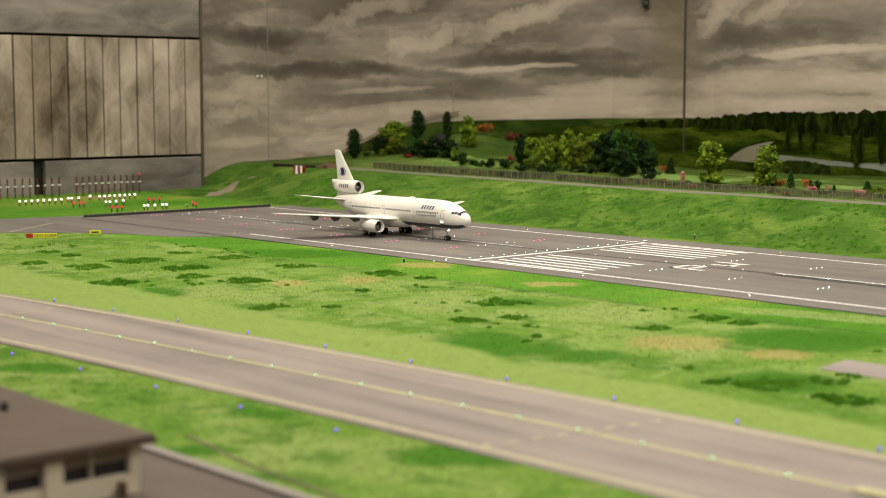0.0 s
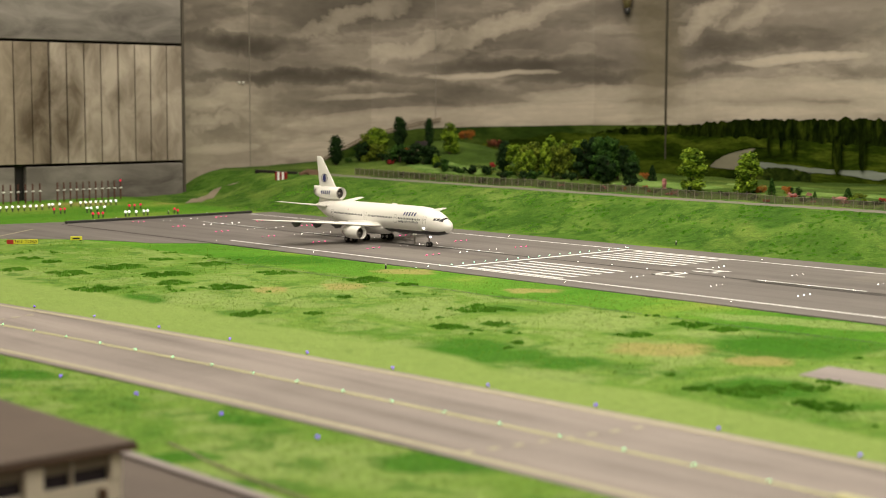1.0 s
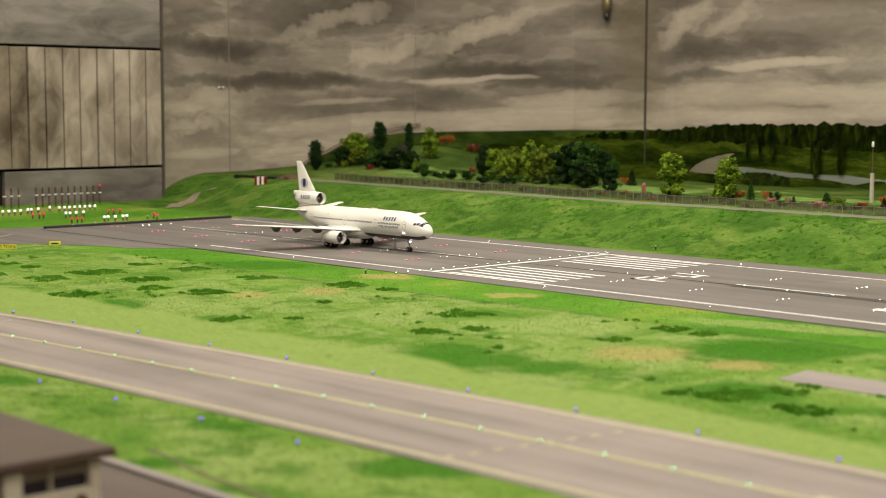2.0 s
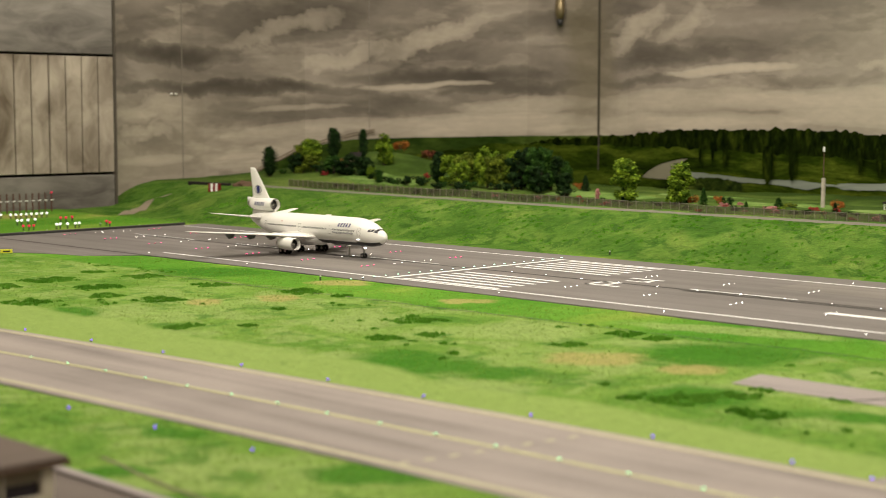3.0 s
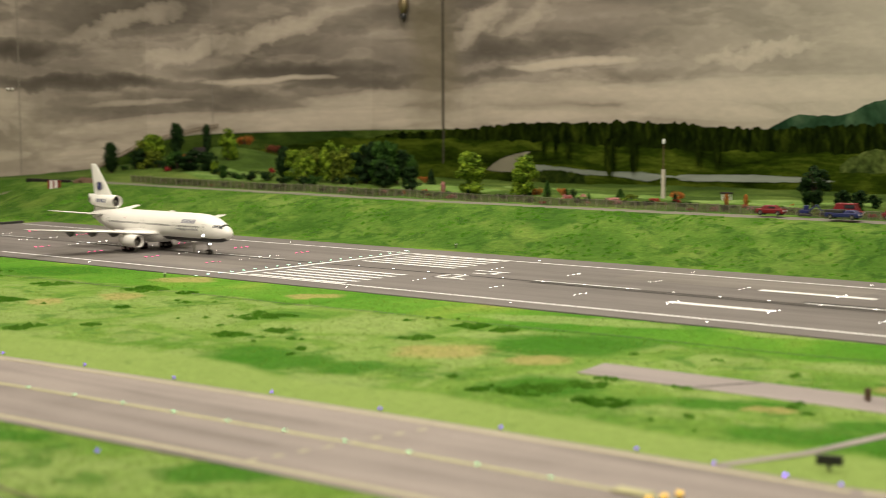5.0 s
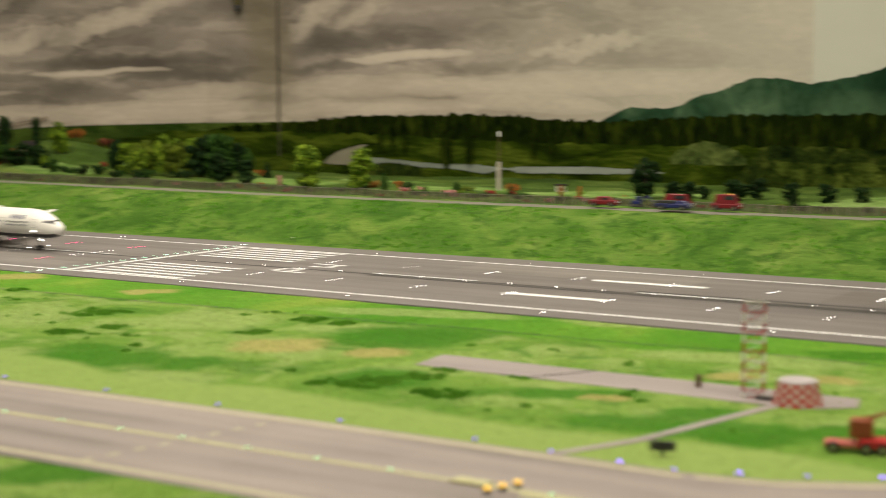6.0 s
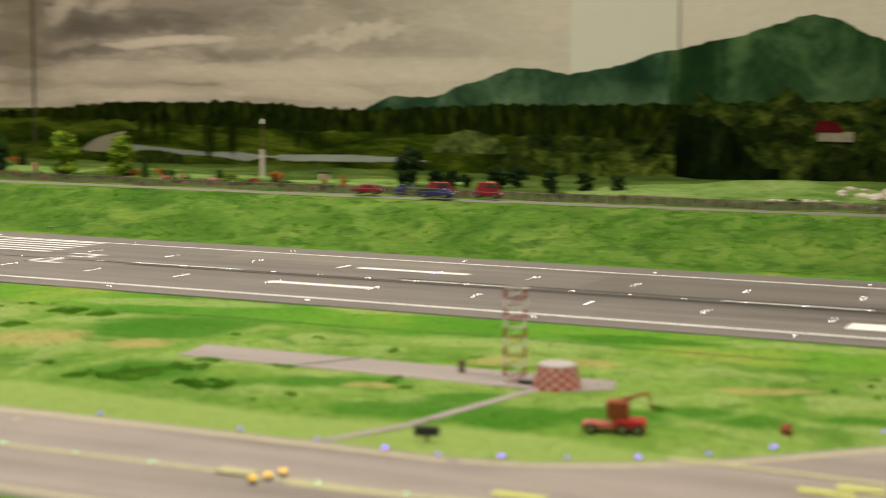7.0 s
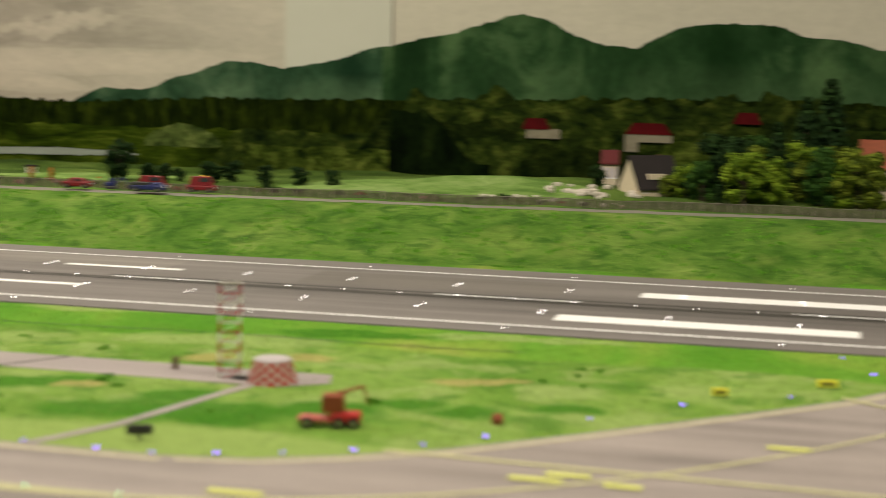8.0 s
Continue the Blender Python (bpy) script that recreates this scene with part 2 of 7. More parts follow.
def asphalt_material(name, lo, hi, rubber=False):
    m, t, b = material(name, 0.72)
    v = coords(t)
    streak = noise_of(t, coords(t, (0.45, 9, 1)), 2.2, 5, 0.6, 0.3)
    blot_fac = noise_of(t, v, 5.0, 4, 0.6)
    grain = noise_of(t, v, 420.0, 3, 0.7)
    c = ramp(t, streak, [(0.28, lo), (0.72, hi)])
    c = mix(t, ramp(t, blot_fac, [(0.4, (0, 0, 0)), (0.7, (0.5, 0.5, 0.5))]), c, hi)
    if rubber:
        # black rubber rubbed into the touchdown zone along the middle
        lines = noise_of(t, coords(t, (0.30, 26, 1)), 2.0, 4, 0.6, 0.2)
        lane = ramp(t, blot(t, warped(t, flat_coords(t), 5.0, (0.3, 0.02, 0)), 0.9, 2.60, 3.1, 0.20, 0), [(0.05, (0, 0, 0)), (0.45, (0.55,) * 3), (0.8, (0.85,) * 3)])
        c = mix(t, mix(t, 1.0, lane, ramp(t, lines, [(0.36, (0.25,) * 3), (0.62, (1, 1, 1))]), "MULTIPLY"), c, (0.036, 0.033, 0.031))
    c = mix(t, 1.0, c, ramp(t, grain, [(0.3, (0.86, 0.86, 0.86)), (0.7, (1.1, 1.1, 1.1))]), "MULTIPLY")
    t.links.new(c, b.inputs["Base Color"])
    bump(t, b, grain, 0.25, 0.0006)
    return m


# clouds on the backdrop: place along it, height, half length, half thickness, slant, strength
DARK_BANKS = [(0.45, 0.610, 0.36, 0.055, -2, 0.95), (0.98, 0.757, 0.55, 0.12, 10, 0.75), (0.77, 0.468, 0.72, 0.040, 0, 0.9), (1.02, 0.347, 0.52, 0.070, 0, 0.6),
              (1.74, 0.527, 0.52, 0.048, 1, 0.8), (2.07, 0.479, 0.40, 0.032, 1, 0.65), (1.48, 0.399, 0.40, 0.06, -3, 0.65), (1.49, 0.662, 0.20, 0.06, 7, 0.5),
              (2.79, 0.589, 0.36, 0.055, 0, 0.7), (2.72, 0.494, 0.26, 0.022, 0, 0.55), (2.17, 0.747, 0.32, 0.065, 1, 0.55), (0.31, 0.262, 0.20, 0.070, -9, 0.45),
              (3.34, 0.643, 0.42, 0.09, 2, 0.40), (3.49, 0.495, 0.40, 0.022, 0, 0.35), (4.25, 0.664, 0.40, 0.075, 1, 0.16), (4.47, 0.501, 0.30, 0.032, 1, 0.22)]
LIT_TOPS = [(1.70, 0.705, 0.34, 0.055, 16, 0.55), (1.27, 0.610, 0.24, 0.045, 18, 0.5), (2.66, 0.721, 0.17, 0.065, 34, 0.55), (2.89, 0.715, 0.15, 0.055, 26, 0.38),
            (1.00, 0.725, 0.32, 0.050, 20, 0.4), (0.34, 0.384, 0.22, 0.055, 11, 0.4), (0.29, 0.274, 0.13, 0.045, 6, 0.55), (3.98, 0.558, 0.28, 0.03, 3, 0.6)]
PALE_STREAKS = [(0.34, 0.172, 0.21, 0.024, 0, 0.8), (1.05, 0.382, 0.26, 0.015, 3, 0.5), (1.08, 0.288, 0.42, 0.040, 5, 0.7), (1.01, 0.189, 0.46, 0.065, 5, 0.8),
                (1.65, 0.485, 0.34, 0.016, 3, 0.8), (2.12, 0.399, 0.38, 0.040, 3, 0.6), (1.93, 0.313, 0.62, 0.055, 2, 0.85), (3.16, 0.536, 0.34, 0.022, 2, 0.85),
                (2.98, 0.416, 0.58, 0.055, 0, 0.6), (2.98, 0.325, 0.58, 0.045, 0, 0.8), (3.94, 0.421, 0.95, 0.055, 1, 0.6), (3.73, 0.343, 0.38, 0.04, -2, 0.7)]


def sky_material():
    """Storm clouds brushed onto the backdrop; u runs along it and v is the height, in metres."""
    m, t, b = material("painted_clouds", 0.85, gloss=0.12)
    uv = t.nodes.new("ShaderNodeUVMap").outputs["UV"]

    def mapped(sx, sy, deg=0.0, ox=0.0):
        mp = t.nodes.new("ShaderNodeMapping")
        mp.inputs["Rotation"].default_value = (0, 0, radians(deg))
        mp.inputs["Scale"].default_value, mp.inputs["Location"].default_value = (sx, sy, 1), (ox, 0, 0)
        t.links.new(uv, mp.inputs["Vector"])
        return mp.outputs["Vector"]
    pale, mid, dark = (0.62, 0.545, 0.462), (0.262, 0.23, 0.194), (0.066, 0.057, 0.048)
    c = ramp(t, noise_of(t, mapped(0.7, 1.5, 10, 1.0), 2.1, 5, 0.5, 0.4), [(0.34, (0.155, 0.134, 0.117)), (0.50, (0.243, 0.211, 0.184)), (0.66, (0.34, 0.298, 0.262))])
    # the sky pales towards the painted horizon
    sep, low = t.nodes.new("ShaderNodeSeparateXYZ"), t.nodes.new("ShaderNodeMapRange")
    t.links.new(uv, sep.inputs[0])
    low.inputs["From Min"].default_value, low.inputs["From Max"].default_value = 0.52, 0.24
    low.inputs["To Min"].default_value, low.inputs["To Max"].default_value = 0.0, 0.72
    t.links.new(sep.outputs["Y"], low.inputs["Value"])
    c = mix(t, low.outputs[0], c, (0.485, 0.43, 0.352))
    # loose brushwork between the banks
    for k, (tone, scale, deg, strength, edge) in enumerate(((dark, 1.9, 9, 0.30, 0.54), (pale, 2.6, 9, 0.22, 0.55), (mid, 4.0, 8, 0.34, 0.54), (pale, 5.5, 8, 0.16, 0.57), (dark, 7.0, 7, 0.16, 0.58))):
        n = noise_of(t, mapped(0.55, 1.6, deg, 3.7 * k + 1.3), scale, 6, 0.52, 0.15)
        f = ramp(t, n, [(edge - 0.022, (0, 0, 0)), (edge + 0.018, (strength,) * 3), (edge + 0.055, (strength * 0.7,) * 3), (edge + 0.17, (0.0,) * 3)])
        c = mix(t, f, c, tone)
    soft = warped(t, warped(t, uv, 3.4, (0.26, 0.13, 0)), 15.0, (0.075, 0.050, 0))
    torn = warped(t, warped(t, warped(t, uv, 3.4, (0.20, 0.16, 0)), 10.0, (0.14, 0.13, 0)), 34.0, (0.03, 0.03, 0))
    calm = warped(t, warped(t, uv, 3.0, (0.26, 0.055, 0)), 12.0, (0.08, 0.014, 0))
    for rows, tone, rim, rough in ((DARK_BANKS, dark, 0.30, soft), (LIT_TOPS, pale, 0.30, torn), (PALE_STREAKS, pale, 0.22, calm)):
        for cx, cy, rx, ry, deg, strength in rows:
            f = ramp(t, blot(t, rough, cx, cy, rx, ry, deg), [(0.0, (0, 0, 0)), (rim * 0.5, (strength * 0.45,) * 3), (rim + 0.25, (strength * 0.85,) * 3), (1.0, (strength,) * 3)])
            c = mix(t, f, c, tone)
    # thin streaks over the pale horizon
    low_streak = ramp(t, noise_of(t, mapped(0.40, 3.4, 3, 5.1), 3.2, 6, 0.55, 0.2), [(0.47, (0, 0, 0)), (0.52, (0.42,) * 3), (0.62, (0.50,) * 3), (0.70, (0.1,) * 3)])
    c = mix(t, mix(t, 1.0, low_streak, low.outputs[0], "MULTIPLY"), c, (0.25, 0.218, 0.180))
    # a brownish damp stain beside the joint between two panels
    c = mix(t, ramp(t, blot(t, calm, 2.42, 0.62, 0.17, 0.42, 0), [(0.0, (0, 0, 0)), (0.7, (0.55,) * 3)]), c, (0.17, 0.145, 0.092))
    # plain greenish-grey sky over the mountains
    east = t.nodes.new("ShaderNodeMapRange")
    east.inputs["From Min"].default_value, east.inputs["From Max"].default_value = 3.3, 5.3
    east.inputs["To Min"].default_value, east.inputs["To Max"].default_value = 0.0, 0.85
    t.links.new(sep.outputs["X"], east.inputs["Value"])
    c = mix(t, east.outputs[0], c, (0.56, 0.535, 0.445))
    brush = noise_of(t, mapped(1, 2.0, 6), 22.0, 4, 0.55, 0.3)
    c = mix(t, 1.0, c, ramp(t, brush, [(0.3, (0.95,) * 3), (0.5, (1.0,) * 3), (0.7, (1.05,) * 3)]), "MULTIPLY")
    t.links.new(c, b.inputs["Base Color"])
    return m


def painted(name, lo, hi, scale=14.0, stretch=(1, 1), rough=0.85, band=0.5, cut=(0.3, 0.72)):
    m, t, b = material(name, rough, gloss=0.12)
    uv, mp = t.nodes.new("ShaderNodeUVMap"), t.nodes.new("ShaderNodeMapping")
    mp.inputs["Scale"].default_value = (*stretch, 1)
    t.links.new(uv.outputs["UV"], mp.inputs["Vector"])
    a = noise_of(t, mp.outputs["Vector"], scale, 5, 0.62, 0.6)
    c = noise_of(t, mp.outputs["Vector"], scale * 0.22, 3, 0.5, 0.4)
    col = mix(t, band, ramp(t, a, [(cut[0], lo), (cut[1], hi)]), ramp(t, c, [(cut[0] + 0.05, lo), (cut[1] - 0.02, hi)]))
    t.links.new(col, b.inputs["Base Color"])
    return m


GRASS = grass_material()
RUNWAY = asphalt_material("runway_asphalt", (0.106, 0.097, 0.094), (0.197, 0.181, 0.175), rubber=True)
TAXI = asphalt_material("taxiway_asphalt", (0.150, 0.132, 0.125), (0.345, 0.303, 0.288))
APRON = asphalt_material("apron_asphalt", (0.085, 0.066, 0.056), (0.14, 0.113, 0.098))
ROAD = asphalt_material("road_asphalt", (0.13, 0.12, 0.105), (0.21, 0.195, 0.17))
CONCRETE = asphalt_material("pale_concrete", (0.24, 0.212, 0.212), (0.325, 0.288, 0.285))
WHITE = simple("marking_white", (0.86, 0.87, 0.88), 0.6, vary=0.12, scale=90)
CREAM = simple("marking_cream", (0.46, 0.425, 0.30), 0.7, vary=0.2, scale=60)
YELLOW = simple("marking_yellow", (0.52, 0.51, 0.28), 0.7, vary=0.25, scale=60)
YELLOW_BRIGHT = simple("fresh_yellow_marking", (0.66, 0.70, 0.18), 0.7, vary=0.2, scale=60)
RUBBER = simple("tyre_marks", (0.03, 0.028, 0.026), 0.6, vary=0.3, scale=60)
SKY = sky_material()
BOARD = painted("weathered_boards", (0.135, 0.106, 0.080), (0.52, 0.455, 0.395), 8.0, (1.5, 0.9), band=0.55, cut=(0.36, 0.64))
BOARD_STAINED = painted("stained_boards", (0.060, 0.041, 0.026), (0.42, 0.355, 0.29), 10.0, (1, 0.7), band=0.6, cut=(0.36, 0.66))
PANEL = painted("grey_clouded_panel", (0.095, 0.085, 0.080), (0.31, 0.285, 0.268), 6.0, (0.8, 2.2), cut=(0.35, 0.64))
BLACK = simple("black_gap", (0.012, 0.011, 0.010), 0.8)
PLASTER = simple("hall_plaster", (0.19, 0.18, 0.165), 0.9, vary=0.06, scale=8)

# ---- the ground ----
X0, X1, Y0, Y1 = -5.30, 3.60, 0.30, 5.46


def fence_y(x):
    return 3.54 + 0.022 * (x + 2.0) ** 2


def land(x, y):
    """The height of the ground: flat airfield, embankment, golf course and hill behind the fence."""
    toe = 3.075 + 0.27 * smooth01((-4.45 - x) / 0.55)
    top = max(fence_y(x) - 0.14, toe + 0.26)
    z = -0.0020 - 0.0006 * (y < 1.56) + 0.092 * smooth01((y - toe) / (top - toe)) ** 0.85
    if y > top:
        z += 0.125 * math.exp(-(((x + 4.75) / 0.42) ** 2 + ((y - 4.42) / 0.36) ** 2))
        z += -0.035 * smooth01((y - 4.05) / 0.8) + 0.008 * wave(x * 1.6, y * 1.6, 4) * smooth01((y - 3.7) / 0.3)
        z += 0.035 * math.exp(-(((x + 0.75) / 0.55) ** 2 + ((y - 4.1) / 0.22) ** 2))
        z += 0.09 * smooth01((x - (-1.0)) / 1.2) * smooth01((y - 4.2) / 0.8)
    rough = 0.0 if y < 3.05 else 0.007 * (1 - math.exp(-(((y - fence_y(x) + 0.08) / 0.09) ** 4)))
    z += (0.0010 + rough) * wave(x * 7, y * 9, 1) + (0.0006 if y < 3.05 else 0.0014) * wave(x * 31, y * 31, 2)
    return z


def build_ground():
    nx, ny = 446, 260
    xs = [X0 + (X1 - X0) * i / nx for i in range(nx + 1)]
    ys = [Y0 + (Y1 - Y0) * j / ny for j in range(ny + 1)]
    verts = [(x, y, land(x, y)) for y in ys for x in xs]
    faces = [(j * (nx + 1) + i, j * (nx + 1) + i + 1, (j + 1) * (nx + 1) + i + 1, (j + 1) * (nx + 1) + i) for j in range(ny) for i in range(nx)]
    ob = raw("ground", verts, faces, GRASS, smooth=True)
    tagged(ob, "bright green flocked model grass with darker and straw-coloured patches", "ground", kind="structure")


build_ground()


def taxi_y(x):
    """The middle of the long taxiway, which bends gently."""
    return 1.237 - 0.026 * max(0.0, -0.75 - x) ** 2


def strip(f, x0, x1, a, b, n=60):
    """The outline of a band that follows the curve f, from offset a to offset b."""
    xs = [x0 + (x1 - x0) * i / n for i in range(n + 1)]
    return [(x, f(x) + a) for x in xs] + [(x, f(x) + b) for x in reversed(xs)]


def ribbon(name, f, x0, x1, a, b, z, mat, parent=None, label="", n=60):
    """A painted band on a surface, following the curve f."""
    verts, faces = [], []
    for i in range(n + 1):
        x = x0 + (x1 - x0) * i / n
        verts += [(x, f(x) + a, z), (x, f(x) + b, z)]
    faces = [(2 * i, 2 * i + 2, 2 * i + 3, 2 * i + 1) for i in range(n)]
    return raw(name, verts, faces, mat, parent, label)


def arc(cx, cy, r, a0, a1, n=14):
    return [(cx + r * math.cos(radians(a0 + (a1 - a0) * i / n)), cy + r * math.sin(radians(a0 + (a1 - a0) * i / n))) for i in range(n + 1)]


runway = slab("runway", [(-4.15, 2.262), (3.55, 2.262), (3.55, 3.035), (-4.15, 3.035)], 0.0, 0.012, RUNWAY)
tagged(runway, "grey asphalt runway with white markings and dark tyre streaks", "runway", kind="structure")
exit_west = slab("taxiway_west", [(-4.20, 2.45), (-4.28, 2.10), (-4.30, 1.55), (-3.98, 1.50)] + arc(-3.35, 1.55, 0.60, 176, 100, 12)[1:] + [(-3.36, 2.262), (-4.15, 2.262), (-4.15, 2.45)], -0.0012, 0.011, RUNWAY)
tagged(exit_west, "grey asphalt taxiway curving off the runway end", "taxiway", kind="structure")
edge_far = strip(taxi_y, -4.9, -0.62, 0.152, 0.152, 40)[:41]
edge_near = strip(taxi_y, -4.9, 3.5, -0.155, -0.155, 60)[:61]
curve = [(-0.62, 1.389), (-0.54, 1.405), (-0.46, 1.445), (-0.37, 1.505), (-0.25, 1.62), (-0.09, 1.785), (0.03, 1.91), (0.11, 2.03), (0.15, 2.14), (0.16, 2.262)]
taxiway = slab("taxiway", edge_far[:-1] + curve + [(1.35, 2.262), (1.40, 1.42), (3.5, 1.40)] + edge_near[::-1], -0.0012, 0.011, TAXI)
tagged(taxiway, "pale worn asphalt taxiway with yellow centre line and cream edge lines", "taxiway", kind="structure")
verts, faces, nr = [], [], 280
for i in range(nr + 1):
    x = -4.75 + 8.25 * i / nr
    for k in range(4):
        y = fence_y(x) - 0.122 + 0.088 * k / 3
        verts.append((x, y, land(x, y) + (0.0022 if 0 < k < 3 else -0.001)))
for i in range(nr):
    for k in range(3):
        faces.append((4 * i + k, 4 * i + 4 + k, 4 * i + 5 + k, 4 * i + 1 + k))
road = raw("road", verts, faces, ROAD, smooth=True)
tagged(road, "narrow grey service road on top of the grass bank", "road", kind="structure")
apron = slab("apron", [(-4.5, 0.32), (3.5, 0.32), (3.5, 0.80), (-1.0, 0.815), (-1.55, 0.835), (-4.5, 0.78)], -0.001, 0.011, APRON)
tagged(apron, "dark asphalt apron beside the building", "apron", kind="structure")
patch = slab("concrete_patch", [(-1.203, 1.760), (-1.216, 1.850), (-0.60, 1.848), (-0.585, 1.795), (-0.64, 1.752)], -0.0010, 0.01, CONCRETE)
tagged(patch, "pale grey concrete strip in the grass", "concrete strip", kind="structure")
foot = slab("footpath", [(-0.682, 1.754), (-0.666, 1.754), (-0.722, 1.50), (-0.767, 1.392), (-0.783, 1.392), (-0.736, 1.50)], -0.0012, 0.01, CONCRETE)
tagged(foot, "narrow pale footpath through the grass", "footpath", kind="structure")

# markings on the runway
PAINT = 0.0007
flat = lambda c: (lambda x: c)
for c in (2.332, 2.928):
    ribbon("edge_line", flat(c), -4.12 if c > 2.5 else -3.37, 3.5, -0.0052, 0.0052, PAINT, WHITE, runway, n=2)
ribbon("threshold_line", flat(2.63), -2.519, -2.503, -0.292, 0.292, PAINT, WHITE, runway, n=1)
for side in (-1, 1):
    for i in range(6):
        c = 2.63 + side * (0.088 + 0.0385 * i)
        ribbon("threshold_bar", flat(c), -2.475, -2.19, -0.0074, 0.0074, PAINT, WHITE, runway, n=1)
for i in range(16):
    x = -1.905 + 0.62 * i
    if x < 3.3:
        ribbon("centre_dash", flat(2.63), x, x + 0.26, -0.004, 0.004, PAINT, WHITE, runway, n=1)
for i in range(3):
    x = -3.95 + 0.50 * i
    ribbon("centre_dash", flat(2.63), x, x + 0.30, -0.003, 0.003, PAINT, WHITE, runway, n=1)
for c in (2.495, 2.765):
    near = c < 2.6
    ribbon("touchdown_bar", flat(c), -1.50 if near else -1.45, -1.28 if near else -1.205, -0.0125, 0.0125, PAINT, WHITE, runway, n=1)
    ribbon("aiming_bar", flat(c - (0.055 if near else 0.0)), -0.415 if near else -0.315, 0.06 if near else 0.16, -0.033, 0.033, PAINT, WHITE, runway, n=1)
OLD_ASPHALT = asphalt_material("faded_asphalt", (0.135, 0.123, 0.114), (0.225, 0.207, 0.193))
NEW_ASPHALT = asphalt_material("dark_asphalt", (0.088, 0.080, 0.074), (0.165, 0.151, 0.14))
for x0, x1, c, w, surface in ((-2.96, -2.60, 2.47, 0.075, OLD_ASPHALT), (-3.75, -3.30, 2.80, 0.10, NEW_ASPHALT), (-3.30, -3.02, 2.44, 0.06, NEW_ASPHALT), (-1.80, -1.25, 2.84, 0.07, OLD_ASPHALT), (-0.95, -0.45, 2.78, 0.09, NEW_ASPHALT), (0.15, 0.9, 2.44, 0.08, OLD_ASPHALT)):
    ribbon("asphalt_patch", flat(c), x0, x1, -w, w, 0.00018, surface, runway, n=1)
# the runway number, too slanted to read: plain strokes
for x0, x1, c, w in ((-2.125, -2.035, 2.555, 0.006), (-2.125, -2.112, 2.585, 0.036), (-2.085, -2.073, 2.585, 0.030), (-2.125, -2.075, 2.615, 0.006), (-2.10, -2.035, 2.665, 0.006), (-2.06, -2.045, 2.685, 0.024), (-2.125, -2.035, 2.712, 0.006)):
    ribbon("number_stroke", flat(c), x0, x1, -w, w, PAINT, WHITE, runway, n=1)
ribbon("tyre_streak", lambda x: 2.618 + 0.002 * math.sin(3 * x), -3.9, 3.4, -0.0052, 0.0052, 0.0003, RUBBER, runway, n=80)
ribbon("tyre_streak", lambda x: 2.600 + 0.002 * math.sin(2 * x), -1.9, 3.4, -0.0075, 0.0065, 0.0003, RUBBER, runway, n=80)
ribbon("tyre_streak", lambda x: 2.648 + 0.002 * math.sin(2.6 * x), -1.3, 3.4, -0.006, 0.0075, 0.0003, RUBBER, runway, n=80)
# markings on the taxiways
TP = -0.0007
ribbon("centre_line", taxi_y, -4.8, 3.4, -0.0042, 0.0042, TP, YELLOW, taxiway)
ribbon("edge_line", taxi_y, -4.8, -0.62, 0.128, 0.140, TP, CREAM, taxiway)
ribbon("edge_line", taxi_y, -4.8, 3.4, -0.143, -0.131, TP, CREAM, taxiway)
ribbon("centre_line", lambda x: 1.226 + 0.51 * ((x + 0.72) / 0.8) ** 2.2, -0.719, 0.60, -0.005, 0.005, TP + 0.0003, YELLOW, taxiway)
ribbon("centre_line", lambda x: 1.479 - 0.052 * (x + 0.424), -0.424, 1.2, -0.0050, 0.0050, TP + 0.0006, YELLOW, taxiway)
ribbon("turn_line", lambda x: 1.923 - 0.82 * (x - 0.03), 0.03, 0.45, -0.006, 0.006, TP + 0.0009, YELLOW, taxiway)
for x, y, w in ((-0.255, 1.412, 0.026), (-0.172, 1.412, 0.018), (-0.505, 1.277, 0.026), (-0.026, 1.623, 0.022), (-0.228, 1.438, 0.022)):
    ribbon("painted_mark", flat(y), x - w, x + w, -0.007, 0.007, TP + 0.0012, YELLOW_BRIGHT, taxiway, n=1)
for x0, x1 in ((-1.166, -1.120), (-2.36, -2.44)):
    for i in range(9):
        y = 1.105 + 0.262 * i / 8 if x0 > -2 else taxi_y(-2.4) - 0.125 + 0.25 * i / 8
        x = x0 + (x1 - x0) * i / 8
        ribbon("holding_dash", flat(y), x - 0.004, x + 0.004, -0.0075, 0.0075, TP + 0.0003, CREAM, taxiway, n=1)
tagged(ribbon("ground_joint", lambda x: 2.10 - 0.030 * max(0.0, -0.9 - x) - 0.013 * max(0.0, -0.9 - x) + 0.004 * math.sin(13 * x), -3.0, -0.4, -0.0016, 0.0016, -0.0010, RUBBER, n=160), "thin dark joint line in the grass", "joint", kind="structure")
rim = [(x + o * 0.62, y - o * 0.78, TP) for x, y in curve[:-1] for o in (0.012, 0.024)]
raw("edge_line", rim, [(2 * i, 2 * i + 2, 2 * i + 3, 2 * i + 1) for i in range(len(curve) - 2)], CREAM, taxiway)
for x in (-1.02,):
    slab("patch_joint", [(x, 1.762), (x + 0.006, 1.762), (x + 0.056, 1.846), (x + 0.050, 1.846)], -0.0006, 0.0003, RUBBER, patch)
ribbon("centre_line", lambda x: 2.12 - 1.2 * (x + 4.05), -4.05, -3.86, -0.006, 0.006, TP, CREAM, exit_west)

# ---- walls ----
WX = -5.20


